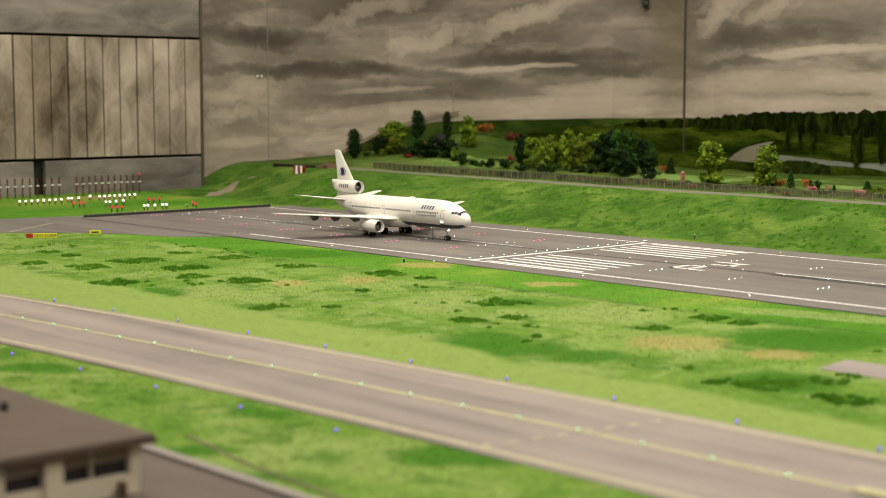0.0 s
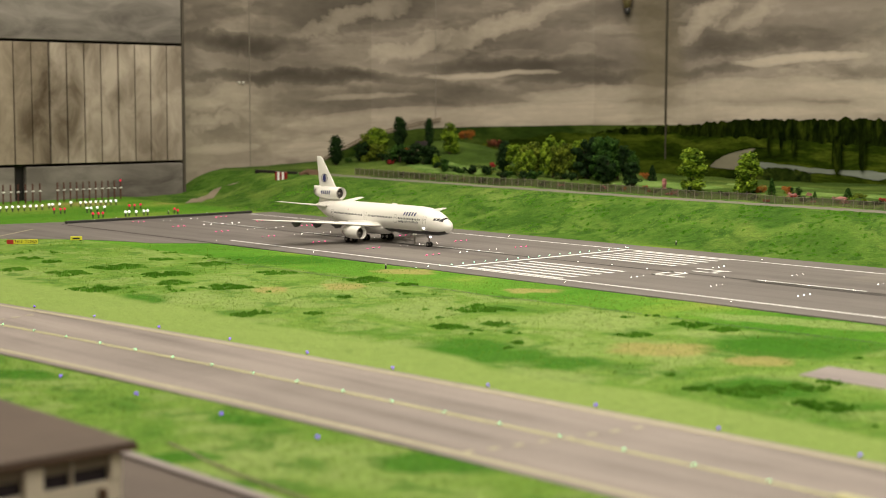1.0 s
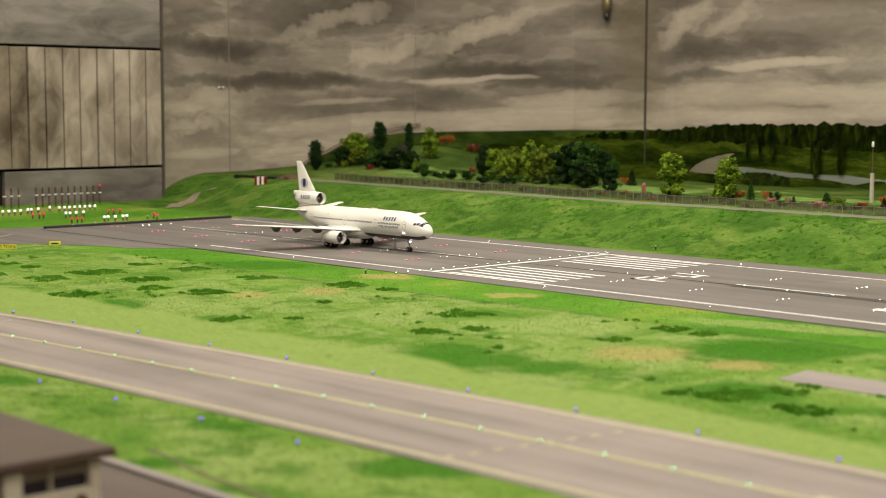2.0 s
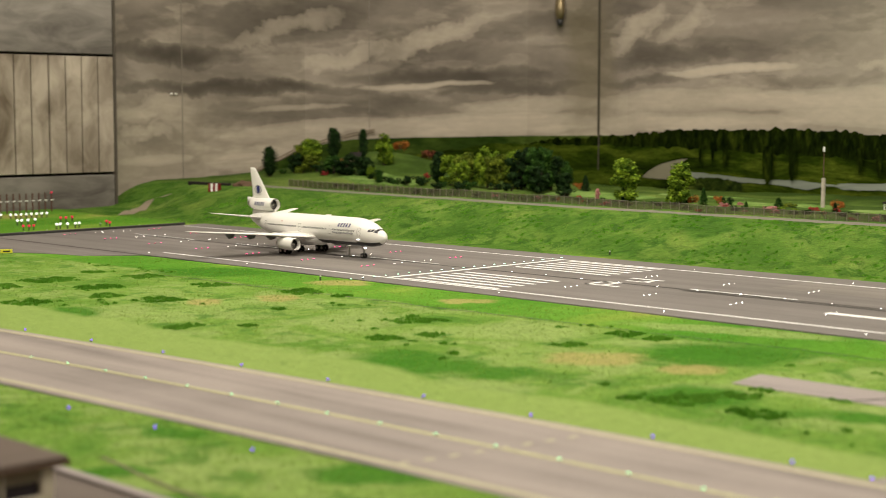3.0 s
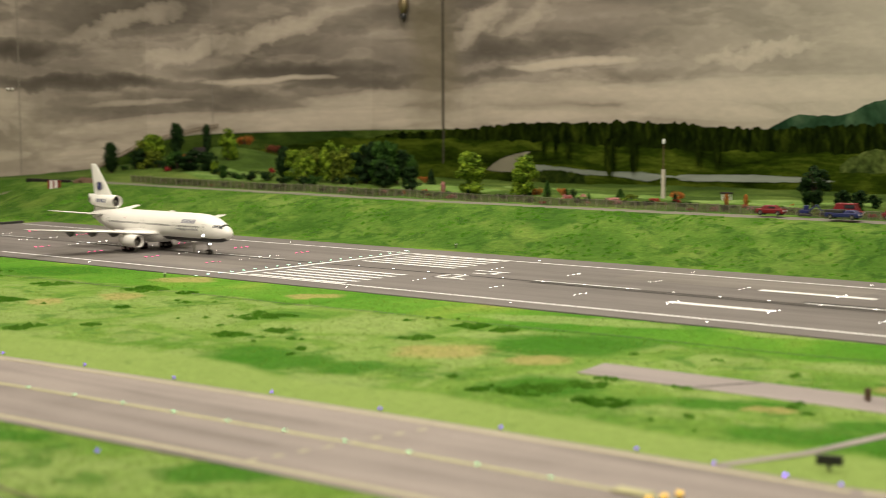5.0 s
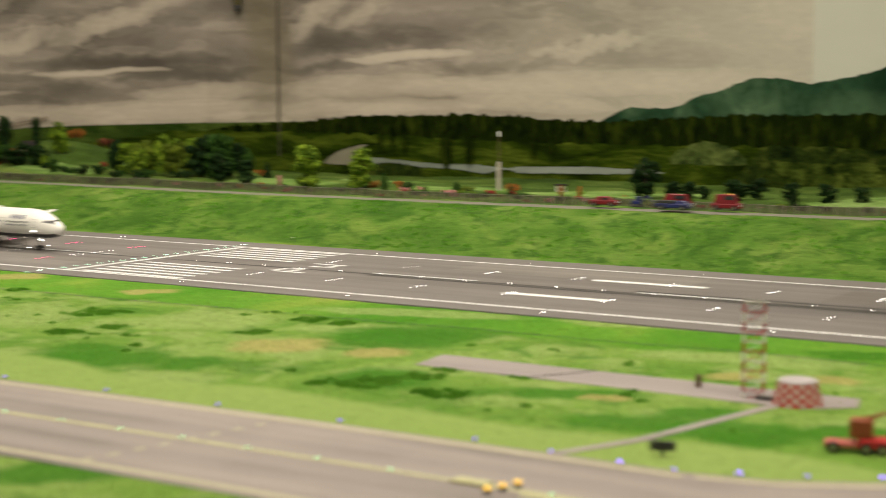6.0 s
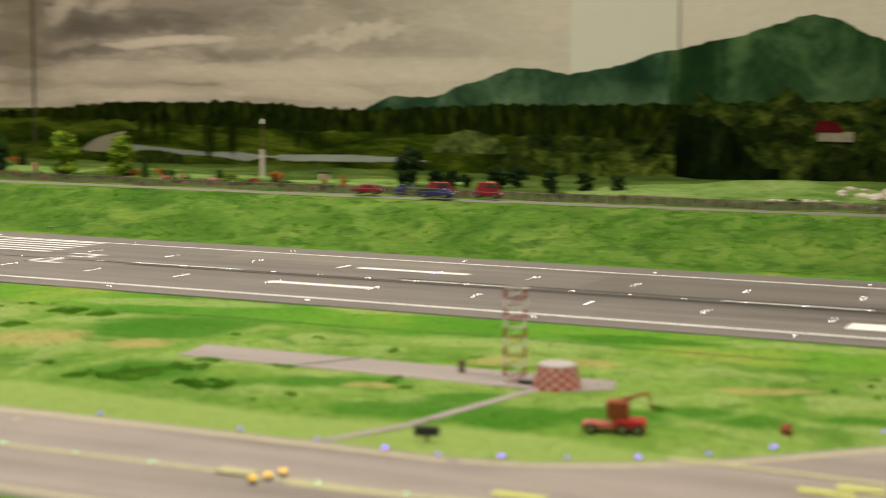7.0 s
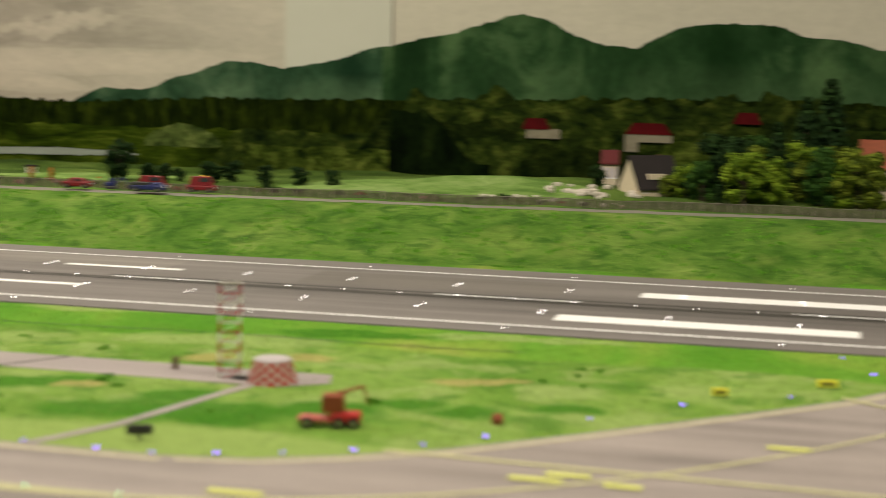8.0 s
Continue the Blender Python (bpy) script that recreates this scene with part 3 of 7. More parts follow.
def uv_grid(name, cols, rows, mat, parent=None, label="", u0=0.0):
    """A sheet of columns (x, y, u) and heights (function of u giving low, high); u and the height become its UV."""
    verts, uvs, n = [], [], len(cols)
    for x, y, u in cols:
        lo, hi = rows(u)
        for k in range(2):
            z = hi if k else lo
            verts.append((x, y, z))
            uvs.append((u, z))
    faces = [(2 * i, 2 * i + 2, 2 * i + 3, 2 * i + 1) for i in range(n - 1)]
    ob = raw(name, verts, faces, mat, parent, label)
    layer = ob.data.uv_layers.new(name="UVMap")
    for loop in ob.data.loops:
        layer.data[loop.index].uv = uvs[loop.vertex_index]
    return ob


def board_uv(ob, axis=1):
    layer = ob.data.uv_layers.new(name="UVMap")
    for loop in ob.data.loops:
        c = ob.data.vertices[loop.vertex_index].co
        layer.data[loop.index].uv = (c[axis] + 3.0 * (axis == 1), c[2])


def west_wall():
    bm = bmesh.new()
    box(bm, WX - 0.12, WX - 0.03, 0.0, 3.385, -0.05, 2.7)
    wall = link("wall_west", bm, BLACK)
    tagged(wall, "dark wall behind weathered painted boards", "wall", kind="structure")
    bm = bmesh.new()
    box(bm, WX - 0.025, WX, 0.0, 3.372, 0.588, 2.6, bevel=0.003)
    ob = part("upper_panel", bm, PANEL, wall, "grey panel painted with clouds")
    board_uv(ob)
    for y0, y1 in ((0.3, 2.652), (2.698, 3.372)):
        bm = bmesh.new()
        box(bm, WX - 0.025, WX, y0, y1, -0.04, 0.122, bevel=0.003)
        board_uv(part("lower_panel", bm, PANEL, wall, "grey panel painted with clouds"))
    bm = bmesh.new()
    box(bm, WX - 0.03, WX + 0.002, 3.374, 3.385, -0.05, 2.65, bevel=0.002)
    part("corner_post", bm, simple("dark_corner_wood", (0.085, 0.072, 0.058), 0.8, vary=0.2), wall)
    y, rng = 3.372, random.Random(3)
    while y > 0.6:
        w = 0.0727 + rng.uniform(-0.0025, 0.0025)
        bm = bmesh.new()
        lift = rng.uniform(-0.004, 0.003)
        box(bm, WX - 0.03, WX + lift, y - w + 0.0048, y, 0.132, 0.579, bevel=0.002)
        bmesh.ops.rotate(bm, verts=bm.verts, cent=(WX, y - w / 2, 0.35), matrix=Matrix.Rotation(radians(rng.uniform(-0.25, 0.25)), 3, "X"))
        board_uv(part("board", bm, BOARD_STAINED if 2.60 < y < 2.86 or y < 1.6 else BOARD, wall, "brown water-stained board" if 2.60 < y < 2.86 else ""))
        y -= w


west_wall()

# the backdrop: from behind the boards round a bend and along the far side
BEND = [(-5.30, 3.30), (-5.33, 3.9), (-5.27, 4.4), (-5.02, 4.85), (-4.6, 5.12), (-4.1, 5.2), (3.7, 5.2)]


def backdrop_columns(step=0.03):
    cols, u = [], 0.0
    for (xa, ya), (xb, yb) in zip(BEND, BEND[1:]):
        d = math.hypot(xb - xa, yb - ya)
        k = max(1, int(d / step))
        for i in range(k):
            cols.append((xa + (xb - xa) * i / k, ya + (yb - ya) * i / k, u + d * i / k))
        u += d
    cols.append((*BEND[-1], u))
    return cols


COLS = backdrop_columns()


def u_at(x):
    """How far along the backdrop the far side's x lies."""
    base = COLS[-1][2] - 3.7
    return base + x


def layer(x0, x1, depth, COLS=COLS):
    """Backdrop columns between two x of the far side, set in front by depth."""
    got = []
    for (xa, ya, ua), (xb, yb, ub) in zip(COLS, COLS[1:]):
        if u_at(x0) <= ua <= u_at(x1):
            d = math.hypot(xb - xa, yb - ya)
            got.append((xa + depth * (yb - ya) / d, ya - depth * (xb - xa) / d, ua))
    return got


backdrop = uv_grid("wall_backdrop", COLS, lambda u: (-0.05, 2.7), SKY)
tagged(backdrop, "backdrop wall painted with dark grey storm clouds", "backdrop", kind="structure")


def between(points):
    """A height over u, straight from point to point (x of the far side, height)."""
    def f(u):
        x = u - u_at(0)
        if x <= points[0][0]:
            return points[0][1]
        for (xa, za), (xb, zb) in zip(points, points[1:]):
            if x <= xb:
                s = smooth01((x - xa) / (xb - xa)) * 0.5 + 0.5 * (x - xa) / (xb - xa)
                return za + (zb - za) * s
        return points[-1][1]
    return f


def ragged(f, amp, scale, seed, round_tops=False):
    def g(u):
        n = abs(wave(u * scale, seed, 0.3)) * 1.6 if round_tops else wave(u * scale, seed, 0.3)
        return f(u) + amp * (n + 0.5 * wave(u * scale * 2.7, seed + 5, 0.1))
    return g


def painted_rich(name, stops, scale, stretch=(1, 1), fine=60.0, depth=0.45, warp=0.6, haze=None):
    """Brushed paint: a broad pattern through a row of colours, dabbed over by finer strokes."""
    m, t, b = material(name, 0.9, gloss=0.03)
    uv, mp = t.nodes.new("ShaderNodeUVMap"), t.nodes.new("ShaderNodeMapping")
    mp.inputs["Scale"].default_value = (*stretch, 1)
    t.links.new(uv.outputs["UV"], mp.inputs["Vector"])
    c = ramp(t, noise_of(t, mp.outputs["Vector"], scale, 6, 0.6, warp), stops)
    if haze:
        sep, mr = t.nodes.new("ShaderNodeSeparateXYZ"), t.nodes.new("ShaderNodeMapRange")
        t.links.new(uv.outputs["UV"], sep.inputs[0])
        mr.inputs["From Min"].default_value, mr.inputs["From Max"].default_value = haze[0], haze[1]
        t.links.new(sep.outputs["Y"], mr.inputs["Value"])
        f = mix(t, 1.0, mr.outputs[0], ramp(t, noise_of(t, mp.outputs["Vector"], scale * 0.6, 4, 0.5, 0.5), [(0.40, (0, 0, 0)), (0.62, (1, 1, 1))]), "MULTIPLY")
        c = mix(t, f, c, haze[2])
    d = noise_of(t, mp.outputs["Vector"], fine, 4, 0.6, 0.4)
    c = mix(t, 1.0, c, ramp(t, d, [(0.3, (1 - depth,) * 3), (0.5, (1.0,) * 3), (0.7, (1 + depth,) * 3)]), "MULTIPLY")
    t.links.new(c, b.inputs["Base Color"])
    return m


MOUNTAIN = painted_rich("painted_mountain", [(0.38, (0.009, 0.030, 0.014)), (0.52, (0.026, 0.064, 0.032)), (0.64, (0.085, 0.145, 0.080))], 4.5, (1.2, 0.8), 40.0, 0.2, haze=(0.40, 0.27, (0.10, 0.175, 0.092)))
MOUNTAIN_DARK = painted_rich("painted_dark_mountain", [(0.38, (0.008, 0.028, 0.008)), (0.52, (0.019, 0.052, 0.018)), (0.66, (0.068, 0.130, 0.052))], 3.6, (1.2, 0.8), 40.0, 0.2, haze=(0.47, 0.30, (0.062, 0.120, 0.052)))
PALE_SKY = painted("painted_pale_sky", (0.49, 0.495, 0.425), (0.55, 0.555, 0.485), 2.0, (1, 2))
FAR_HILL = painted_rich("painted_hill", [(0.34, (0.012, 0.030, 0.004)), (0.52, (0.036, 0.064, 0.010)), (0.68, (0.085, 0.125, 0.024))], 4.0, (0.7, 2.2), 30.0, 0.3)
FOREST = painted_rich("painted_forest", [(0.38, (0.0025, 0.006, 0.0006)), (0.54, (0.010, 0.018, 0.0015)), (0.70, (0.036, 0.052, 0.005))], 15.0, (2.4, 0.7), 60.0, 0.5)
MEADOW = painted_rich("painted_meadow", [(0.34, (0.007, 0.014, 0.001)), (0.50, (0.026, 0.046, 0.003)), (0.66, (0.085, 0.115, 0.012))], 5.0, (0.8, 3.5), 45.0, 0.4)
DARK_WOOD = painted_rich("painted_black_wood", [(0.38, (0.0012, 0.0035, 0.0008)), (0.56, (0.004, 0.010, 0.002)), (0.72, (0.012, 0.022, 0.004))], 12.0, (1.4, 0.8), 60.0, 0.5)
WOODS = [painted_rich("painted_woods", s, 16.0, (1, 1.2), 70.0, 0.6) for s in (
    [(0.36, (0.002, 0.006, 0.001)), (0.54, (0.010, 0.018, 0.003)), (0.70, (0.032, 0.045, 0.007))],
    [(0.34, (0.003, 0.008, 0.002)), (0.52, (0.020, 0.034, 0.005)), (0.68, (0.065, 0.085, 0.014))],
    [(0.34, (0.006, 0.013, 0.002)), (0.52, (0.040, 0.062, 0.008)), (0.68, (0.11, 0.14, 0.025))])]
TIMBER = painted("painted_timber", (0.10, 0.075, 0.05), (0.24, 0.195, 0.14), 20.0)
LAKE = painted("painted_water", (0.12, 0.14, 0.115), (0.33, 0.37, 0.33), 8.0, (0.5, 6))
PATHWAY = painted("painted_path", (0.16, 0.152, 0.11), (0.28, 0.262, 0.20), 8.0, (1, 2))
BUSH = painted_rich("painted_bush", [(0.34, (0.02, 0.035, 0.008)), (0.52, (0.07, 0.10, 0.024)), (0.68, (0.14, 0.17, 0.05))], 18.0)

peaks = between([(-2.85, 0.24), (-2.71, 0.277), (-2.58, 0.33), (-2.42, 0.326), (-2.28, 0.377), (-2.09, 0.435), (-1.98, 0.432), (-1.89, 0.413), (-1.73, 0.436), (-1.53, 0.493), (-1.31, 0.535), (-1.15, 0.580), (-1.07, 0.606), (-1.02, 0.613), (-0.96, 0.598), (-0.84, 0.542), (-0.73, 0.51), (-0.64, 0.504), (-0.56, 0.546), (-0.48, 0.579), (-0.35, 0.59), (-0.19, 0.585), (-0.1, 0.553), (0.04, 0.537), (0.16, 0.509), (0.7, 0.47), (1.4, 0.60), (2.4, 0.5), (3.6, 0.62)])
uv_grid("sky_panel", layer(-1.90, -1.49, 0.004), lambda u: (0.3, 2.6), PALE_SKY, backdrop, "paler sky panel")
uv_grid("mountain", layer(-2.85, -1.49, 0.006, backdrop_columns(0.010)), lambda u: (0.2, ragged(peaks, 0.006, 34, 2)(u)), MOUNTAIN, backdrop, "blue-green painted mountain range")
uv_grid("mountain", layer(-1.52, 3.6, 0.008, backdrop_columns(0.010)), lambda u: (0.2, ragged(peaks, 0.006, 34, 2)(u)), MOUNTAIN_DARK, backdrop, "dark green painted mountain range")
hill = between([(-5.95, 0.075), (-5.79, 0.148), (-5.65, 0.198), (-5.51, 0.230), (-5.39, 0.246), (-5.1, 0.252), (-4.6, 0.262), (-4.1, 0.268), (-3.4, 0.262), (-2.6, 0.25)])
uv_grid("hill", layer(-5.95, -2.0, 0.010), lambda u: (0.05, hill(u)), FAR_HILL, backdrop, "dark green painted hillside")
rail = between([(-5.93, 0.092), (-5.79, 0.160), (-5.65, 0.212), (-5.51, 0.247), (-5.39, 0.274), (-5.27, 0.294)])
for dz in (0.0, 0.011):
    uv_grid("painted_rail", layer(-5.93, -5.30, 0.013, backdrop_columns(0.01)), lambda u, dz=dz: (rail(u) - 0.0028 - dz, rail(u) + 0.0028 - dz), TIMBER, backdrop, "brown painted rail up the hillside")
tops = between([(-4.75, 0.20), (-4.45, 0.245), (-4.15, 0.262), (-3.8, 0.29), (-3.25, 0.297), (-2.7, 0.272), (-2.2, 0.295), (-1.3, 0.31), (-0.5, 0.335), (0.4, 0.33), (3.6, 0.35)])
uv_grid("forest", layer(-4.75, 3.6, 0.014, backdrop_columns(0.006)), lambda u: (0.1, ragged(tops, 0.014, 26, 7, True)(u)), FOREST, backdrop, "dark painted forest edge")
fields = between([(-5.7, 0.1), (-5.2, 0.16), (-4.7, 0.225), (-4.1, 0.22), (-3.9, 0.215), (-3.5, 0.205), (-3.0, 0.19), (-2.0, 0.185), (-1.2, 0.17), (3.6, 0.16)])
uv_grid("meadow", layer(-5.7, 3.6, 0.018, backdrop_columns(0.008)), lambda u: (0.0, ragged(fields, 0.012, 14, 11, True)(u)), MEADOW, backdrop, "dark olive painted meadow")
# the lake and the path that curls round its end
lake_top = between([(-3.86, 0.118), (-3.72, 0.122), (-3.603, 0.115), (-3.50, 0.107), (-3.36, 0.103), (-3.24, 0.106), (-3.185, 0.100), (-3.09, 0.092), (-3.06, 0.100), (-2.75, 0.107), (-2.48, 0.100), (-2.42, 0.092)])
lake_low = between([(-3.86, 0.092), (-3.63, 0.093), (-3.50, 0.089), (-3.36, 0.086), (-3.20, 0.070), (-3.13, 0.088), (-3.09, 0.088), (-3.05, 0.076), (-2.75, 0.080), (-2.48, 0.086), (-2.42, 0.090)])
uv_grid("lake", layer(-3.84, -2.42, 0.022, backdrop_columns(0.008)), lambda u: (lake_low(u) + 0.003 * wave(u * 25, 8), lake_top(u) + 0.003 * wave(u * 22, 3)), LAKE, backdrop, "pale painted lake")
path_top = between([(-4.00, 0.098), (-3.985, 0.110), (-3.96, 0.128), (-3.92, 0.147), (-3.887, 0.158), (-3.84, 0.169), (-3.797, 0.177), (-3.77, 0.178)])
path_low = between([(-4.00, 0.096), (-3.96, 0.092), (-3.887, 0.090), (-3.84, 0.091), (-3.825, 0.104), (-3.815, 0.150), (-3.797, 0.163), (-3.77, 0.175)])
uv_grid("path", layer(-4.00, -3.77, 0.026, backdrop_columns(0.006)), lambda u: (path_low(u), path_top(u)), PATHWAY, backdrop, "pale painted footpath curling round the lake")
uv_grid("path_verge", layer(-4.02, -3.70, 0.027, backdrop_columns(0.006)), lambda u: (path_top(u) - 0.001, path_top(u) + 0.0045 + 0.002 * wave(u * 40, 6)), WOODS[0], backdrop, "dark painted verge above the footpath")
uv_grid("reeds", layer(-3.80, -3.50, 0.030, backdrop_columns(0.006)), lambda u: (0.05, 0.088 + 0.016 * math.sin(3.14 * min(1, max(0, (u - u_at(-3.80)) / 0.30))) + 0.006 * wave(u * 60, 2)), WOODS[1], backdrop, "dark painted reeds")
for x, w, zb in ((-3.70, 0.022, 0.150), (-3.64, 0.020, 0.158), (-3.58, 0.026, 0.140), (-3.38, 0.050, 0.085), (-3.27, 0.036, 0.100), (-2.98, 0.03, 0.13), (-2.90, 0.024, 0.12)):
    uv_grid("painted_tree", layer(x - w / 2, x + w / 2, 0.034, backdrop_columns(0.004)), lambda u, x=x, w=w, zb=zb: (zb + 0.05 * abs((u - u_at(x)) / (w / 2)) ** 1.5, 0.235), FOREST, backdrop, "dark hanging painted tree")
uv_grid("bush", layer(-2.41, -2.11, 0.0188, backdrop_columns(0.006)), lambda u: (0.124 + 0.006 * wave(u * 24, 5), 0.138 + 0.070 * max(0.0, math.sin(3.14 * min(1, max(0, (u - u_at(-2.41)) / 0.30)))) ** 0.7 + 0.010 * wave(u * 30, 1)), BUSH, backdrop, "pale olive painted bush")

# rounded clumps of painted woodland towards the east, each row before the last
for k, (x0, shade, tall, amp) in enumerate(((-1.50, 1, 0.315, 0.050), (-2.15, 1, 0.185, 0.020), (-1.62, 0, 0.235, 0.040), (-1.10, 1, 0.245, 0.040), (-2.08, 2, 0.135, 0.016), (-1.45, 1, 0.165, 0.028), (-1.05, 0, 0.150, 0.030), (-0.62, 2, 0.18, 0.04))):
    uv_grid("painted_trees", layer(x0, 3.6, 0.019 + 0.0012 * k, backdrop_columns(0.008)), lambda u, x0=x0, k=k, tall=tall, amp=amp: (0.02, 0.08 + (tall - 0.08 + amp * (1.7 * abs(wave(u * 6.5, 3.7 * k)) + 0.35 * wave(u * 30, k))) * smooth01((u - u_at(x0)) / 0.12 + 0.1)), WOODS[shade], backdrop, "dark rounded painted trees")

uv_grid("dark_woods", layer(-1.485, -1.12, 0.0315, backdrop_columns(0.008)), lambda u: (0.03, 0.10 + (0.165 + 0.03 * abs(wave(u * 14, 3.3)) * 1.6) * (1 - smooth01((u - u_at(-1.36)) / 0.20))), DARK_WOOD, backdrop, "blackish painted wood beside the panel joint")
MOUNTAIN_DEEP = painted_rich("painted_deep_mountain", [(0.38, (0.006, 0.022, 0.007)), (0.55, (0.014, 0.040, 0.013)), (0.70, (0.04, 0.085, 0.03))], 3.6, (1.2, 0.8), 40.0, 0.2)
uv_grid("mountain", layer(-1.486, -1.36, 0.0095, backdrop_columns(0.010)), lambda u: (0.2, ragged(peaks, 0.006, 34, 2)(u) - 0.001), MOUNTAIN_DEEP, backdrop, "darkest green stretch of the painted mountains")

# plain unseen walls that close the hall, kept dark to cut bounced light
for name, a in (("wall_south", (-5.4, 3.8, -3.1, -3.0, -0.9, 2.7)), ("wall_east", (3.7, 3.8, -3.0, 5.3, -0.9, 2.7)), ("wall_southwest", (-5.4, -5.3, -3.0, 0.0, -0.9, 2.7)), ("ceiling", (-5.5, 3.9, -3.1, 5.4, 2.7, 2.8)), ("floor", (-5.5, 3.9, -3.1, 5.4, -1.0, -0.9))):
    bm = bmesh.new()
    box(bm, *a)
    tagged(link(name, bm, PLASTER), "plain dull grey hall surface, unseen", name.split("_")[0], kind="structure")


# ---- the airliner ----
IVORY = simple("ivory_gloss_paint", (0.89, 0.88, 0.85), 0.28, vary=0.03, scale=60)
BELLY = simple("dark_belly_paint", (0.055, 0.052, 0.055), 0.35, vary=0.1, scale=60)
METAL = simple("bare_metal", (0.45, 0.43, 0.40), 0.35, 0.9, vary=0.1, scale=80)
DARK = simple("dark_grey_plastic", (0.03, 0.03, 0.032), 0.5, vary=0.2, scale=80)
TYRE = simple("black_rubber", (0.018, 0.018, 0.018), 0.8, vary=0.2, scale=100)
FAN = simple("dark_fan_metal", (0.09, 0.085, 0.08), 0.4, 0.6, vary=0.2)
GLASS = simple("dark_window", (0.03, 0.032, 0.04), 0.15, vary=0.1)
BLUE = simple("blue_lettering", (0.02, 0.03, 0.16), 0.4, vary=0.05)
NAVY = simple("grey_lettering", (0.16, 0.16, 0.19), 0.5, vary=0.05)
RED = simple("signal_red", (0.48, 0.03, 0.03), 0.5, vary=0.12)
SEAM = simple("panel_line", (0.34, 0.33, 0.30), 0.5, vary=0.1)
LAMP_W = glow("white_lamp", (1.0, 0.97, 0.95), 9.0)
LAMP_R = glow("red_lamp", (1.0, 0.05, 0.24), 4.5, (0.5, 0.05, 0.08))
LAMP_G = glow("green_lamp", (0.55, 1.0, 0.74), 3.6, (0.3, 0.7, 0.4))
LAMP_TAXI = glow("pale_green_lamp", (0.40, 1.0, 0.50), 1.9, (0.3, 0.6, 0.35))
LAMP_B = glow("blue_lamp", (0.26, 0.10, 1.0), 1.9, (0.12, 0.04, 0.35))
LAMP_A = glow("amber_lamp", (1.0, 0.55, 0.06), 1.2, (0.7, 0.5, 0.1))

FUSE = [(0.0832, 0.0, 0.0548), (0.0815, 0.0052, 0.0547), (0.078, 0.0098, 0.0547), (0.071, 0.0155, 0.0552), (0.061, 0.0205, 0.0563), (0.048, 0.0257, 0.0586), (0.034, 0.0297, 0.0613), (0.018, 0.0326, 0.0637), (0.0, 0.0345, 0.0656), (-0.025, 0.0353, 0.0664), (-0.05, 0.0355, 0.0665), (-0.15, 0.0355, 0.0665), (-0.25, 0.0355, 0.0665), (-0.305, 0.0350, 0.0668), (-0.345, 0.0322, 0.0690), (-0.385, 0.0262, 0.0735), (-0.42, 0.0178, 0.0785), (-0.447, 0.0095, 0.0825), (-0.462, 0.0030, 0.0845), (-0.464, 0.0, 0.0846)]


def fuse_at(x):
    for (xa, ra, ca), (xb, rb, cb) in zip(FUSE, FUSE[1:]):
        if xb <= x <= xa:
            s = (x - xa) / (xb - xa)
            return ra + (rb - ra) * s, ca + (cb - ca) * s
    return 0.0, 0.08


def side(x, z, out=0.0004, sgn=-1):
    """A place on the fuselage's skin at that station and height."""
    r, c = fuse_at(x)
    dz = max(-r, min(r, z - c))
    y = math.sqrt(max(r * r - dz * dz, 1e-9))
    n = Vector((0, sgn * y, dz)).normalized()
    return Vector((x, sgn * y, c + dz)) + n * out


def skin_patch(bm, x0, x1, z0, z1, sgn, out=0.0005, nx=1, nz=2, shear=0.0, mat=0):
    """A small decal that hugs the fuselage."""
    g = [[bm.verts.new(side(x0 + (x1 - x0) * i / nx + shear * j / nz, z0 + (z1 - z0) * j / nz, out, sgn)) for i in range(nx + 1)] for j in range(nz + 1)]
    for j in range(nz):
        for i in range(nx):
            bm.faces.new((g[j][i], g[j][i + 1], g[j + 1][i + 1], g[j + 1][i])).material_index = mat


def foil(bm, stations, mat=0, thick=0.11, vertical=False):
    """A wing through stations (span, leading x, chord, height)."""
    shape = [(0.0, 0.0), (0.03, 0.35), (0.12, 0.72), (0.3, 1.0), (0.6, 0.72), (0.85, 0.3), (1.0, 0.03)]
    loop = [(c, t * 0.5) for c, t in shape] + [(c, -t * 0.42) for c, t in reversed(shape[1:])]
    rings = []
    for row in stations:
        s, lead, chord, h = row[:4]
        th = row[4] if len(row) > 4 else thick
        ring = []
        for c, t in loop:
            p = (lead - c * chord, t * th * chord, s) if vertical else (lead - c * chord, s, h + t * th * chord)
            ring.append(bm.verts.new(p))
        rings.append(ring)
    n = len(loop)
    for r0, r1 in zip(rings, rings[1:]):
        for i in range(n):
            bm.faces.new((r0[i], r0[(i + 1) % n], r1[(i + 1) % n], r1[i])).material_index = mat
    for r in (rings[0][::-1], rings[-1]):
        bm.faces.new(r).material_index = mat
    return bm


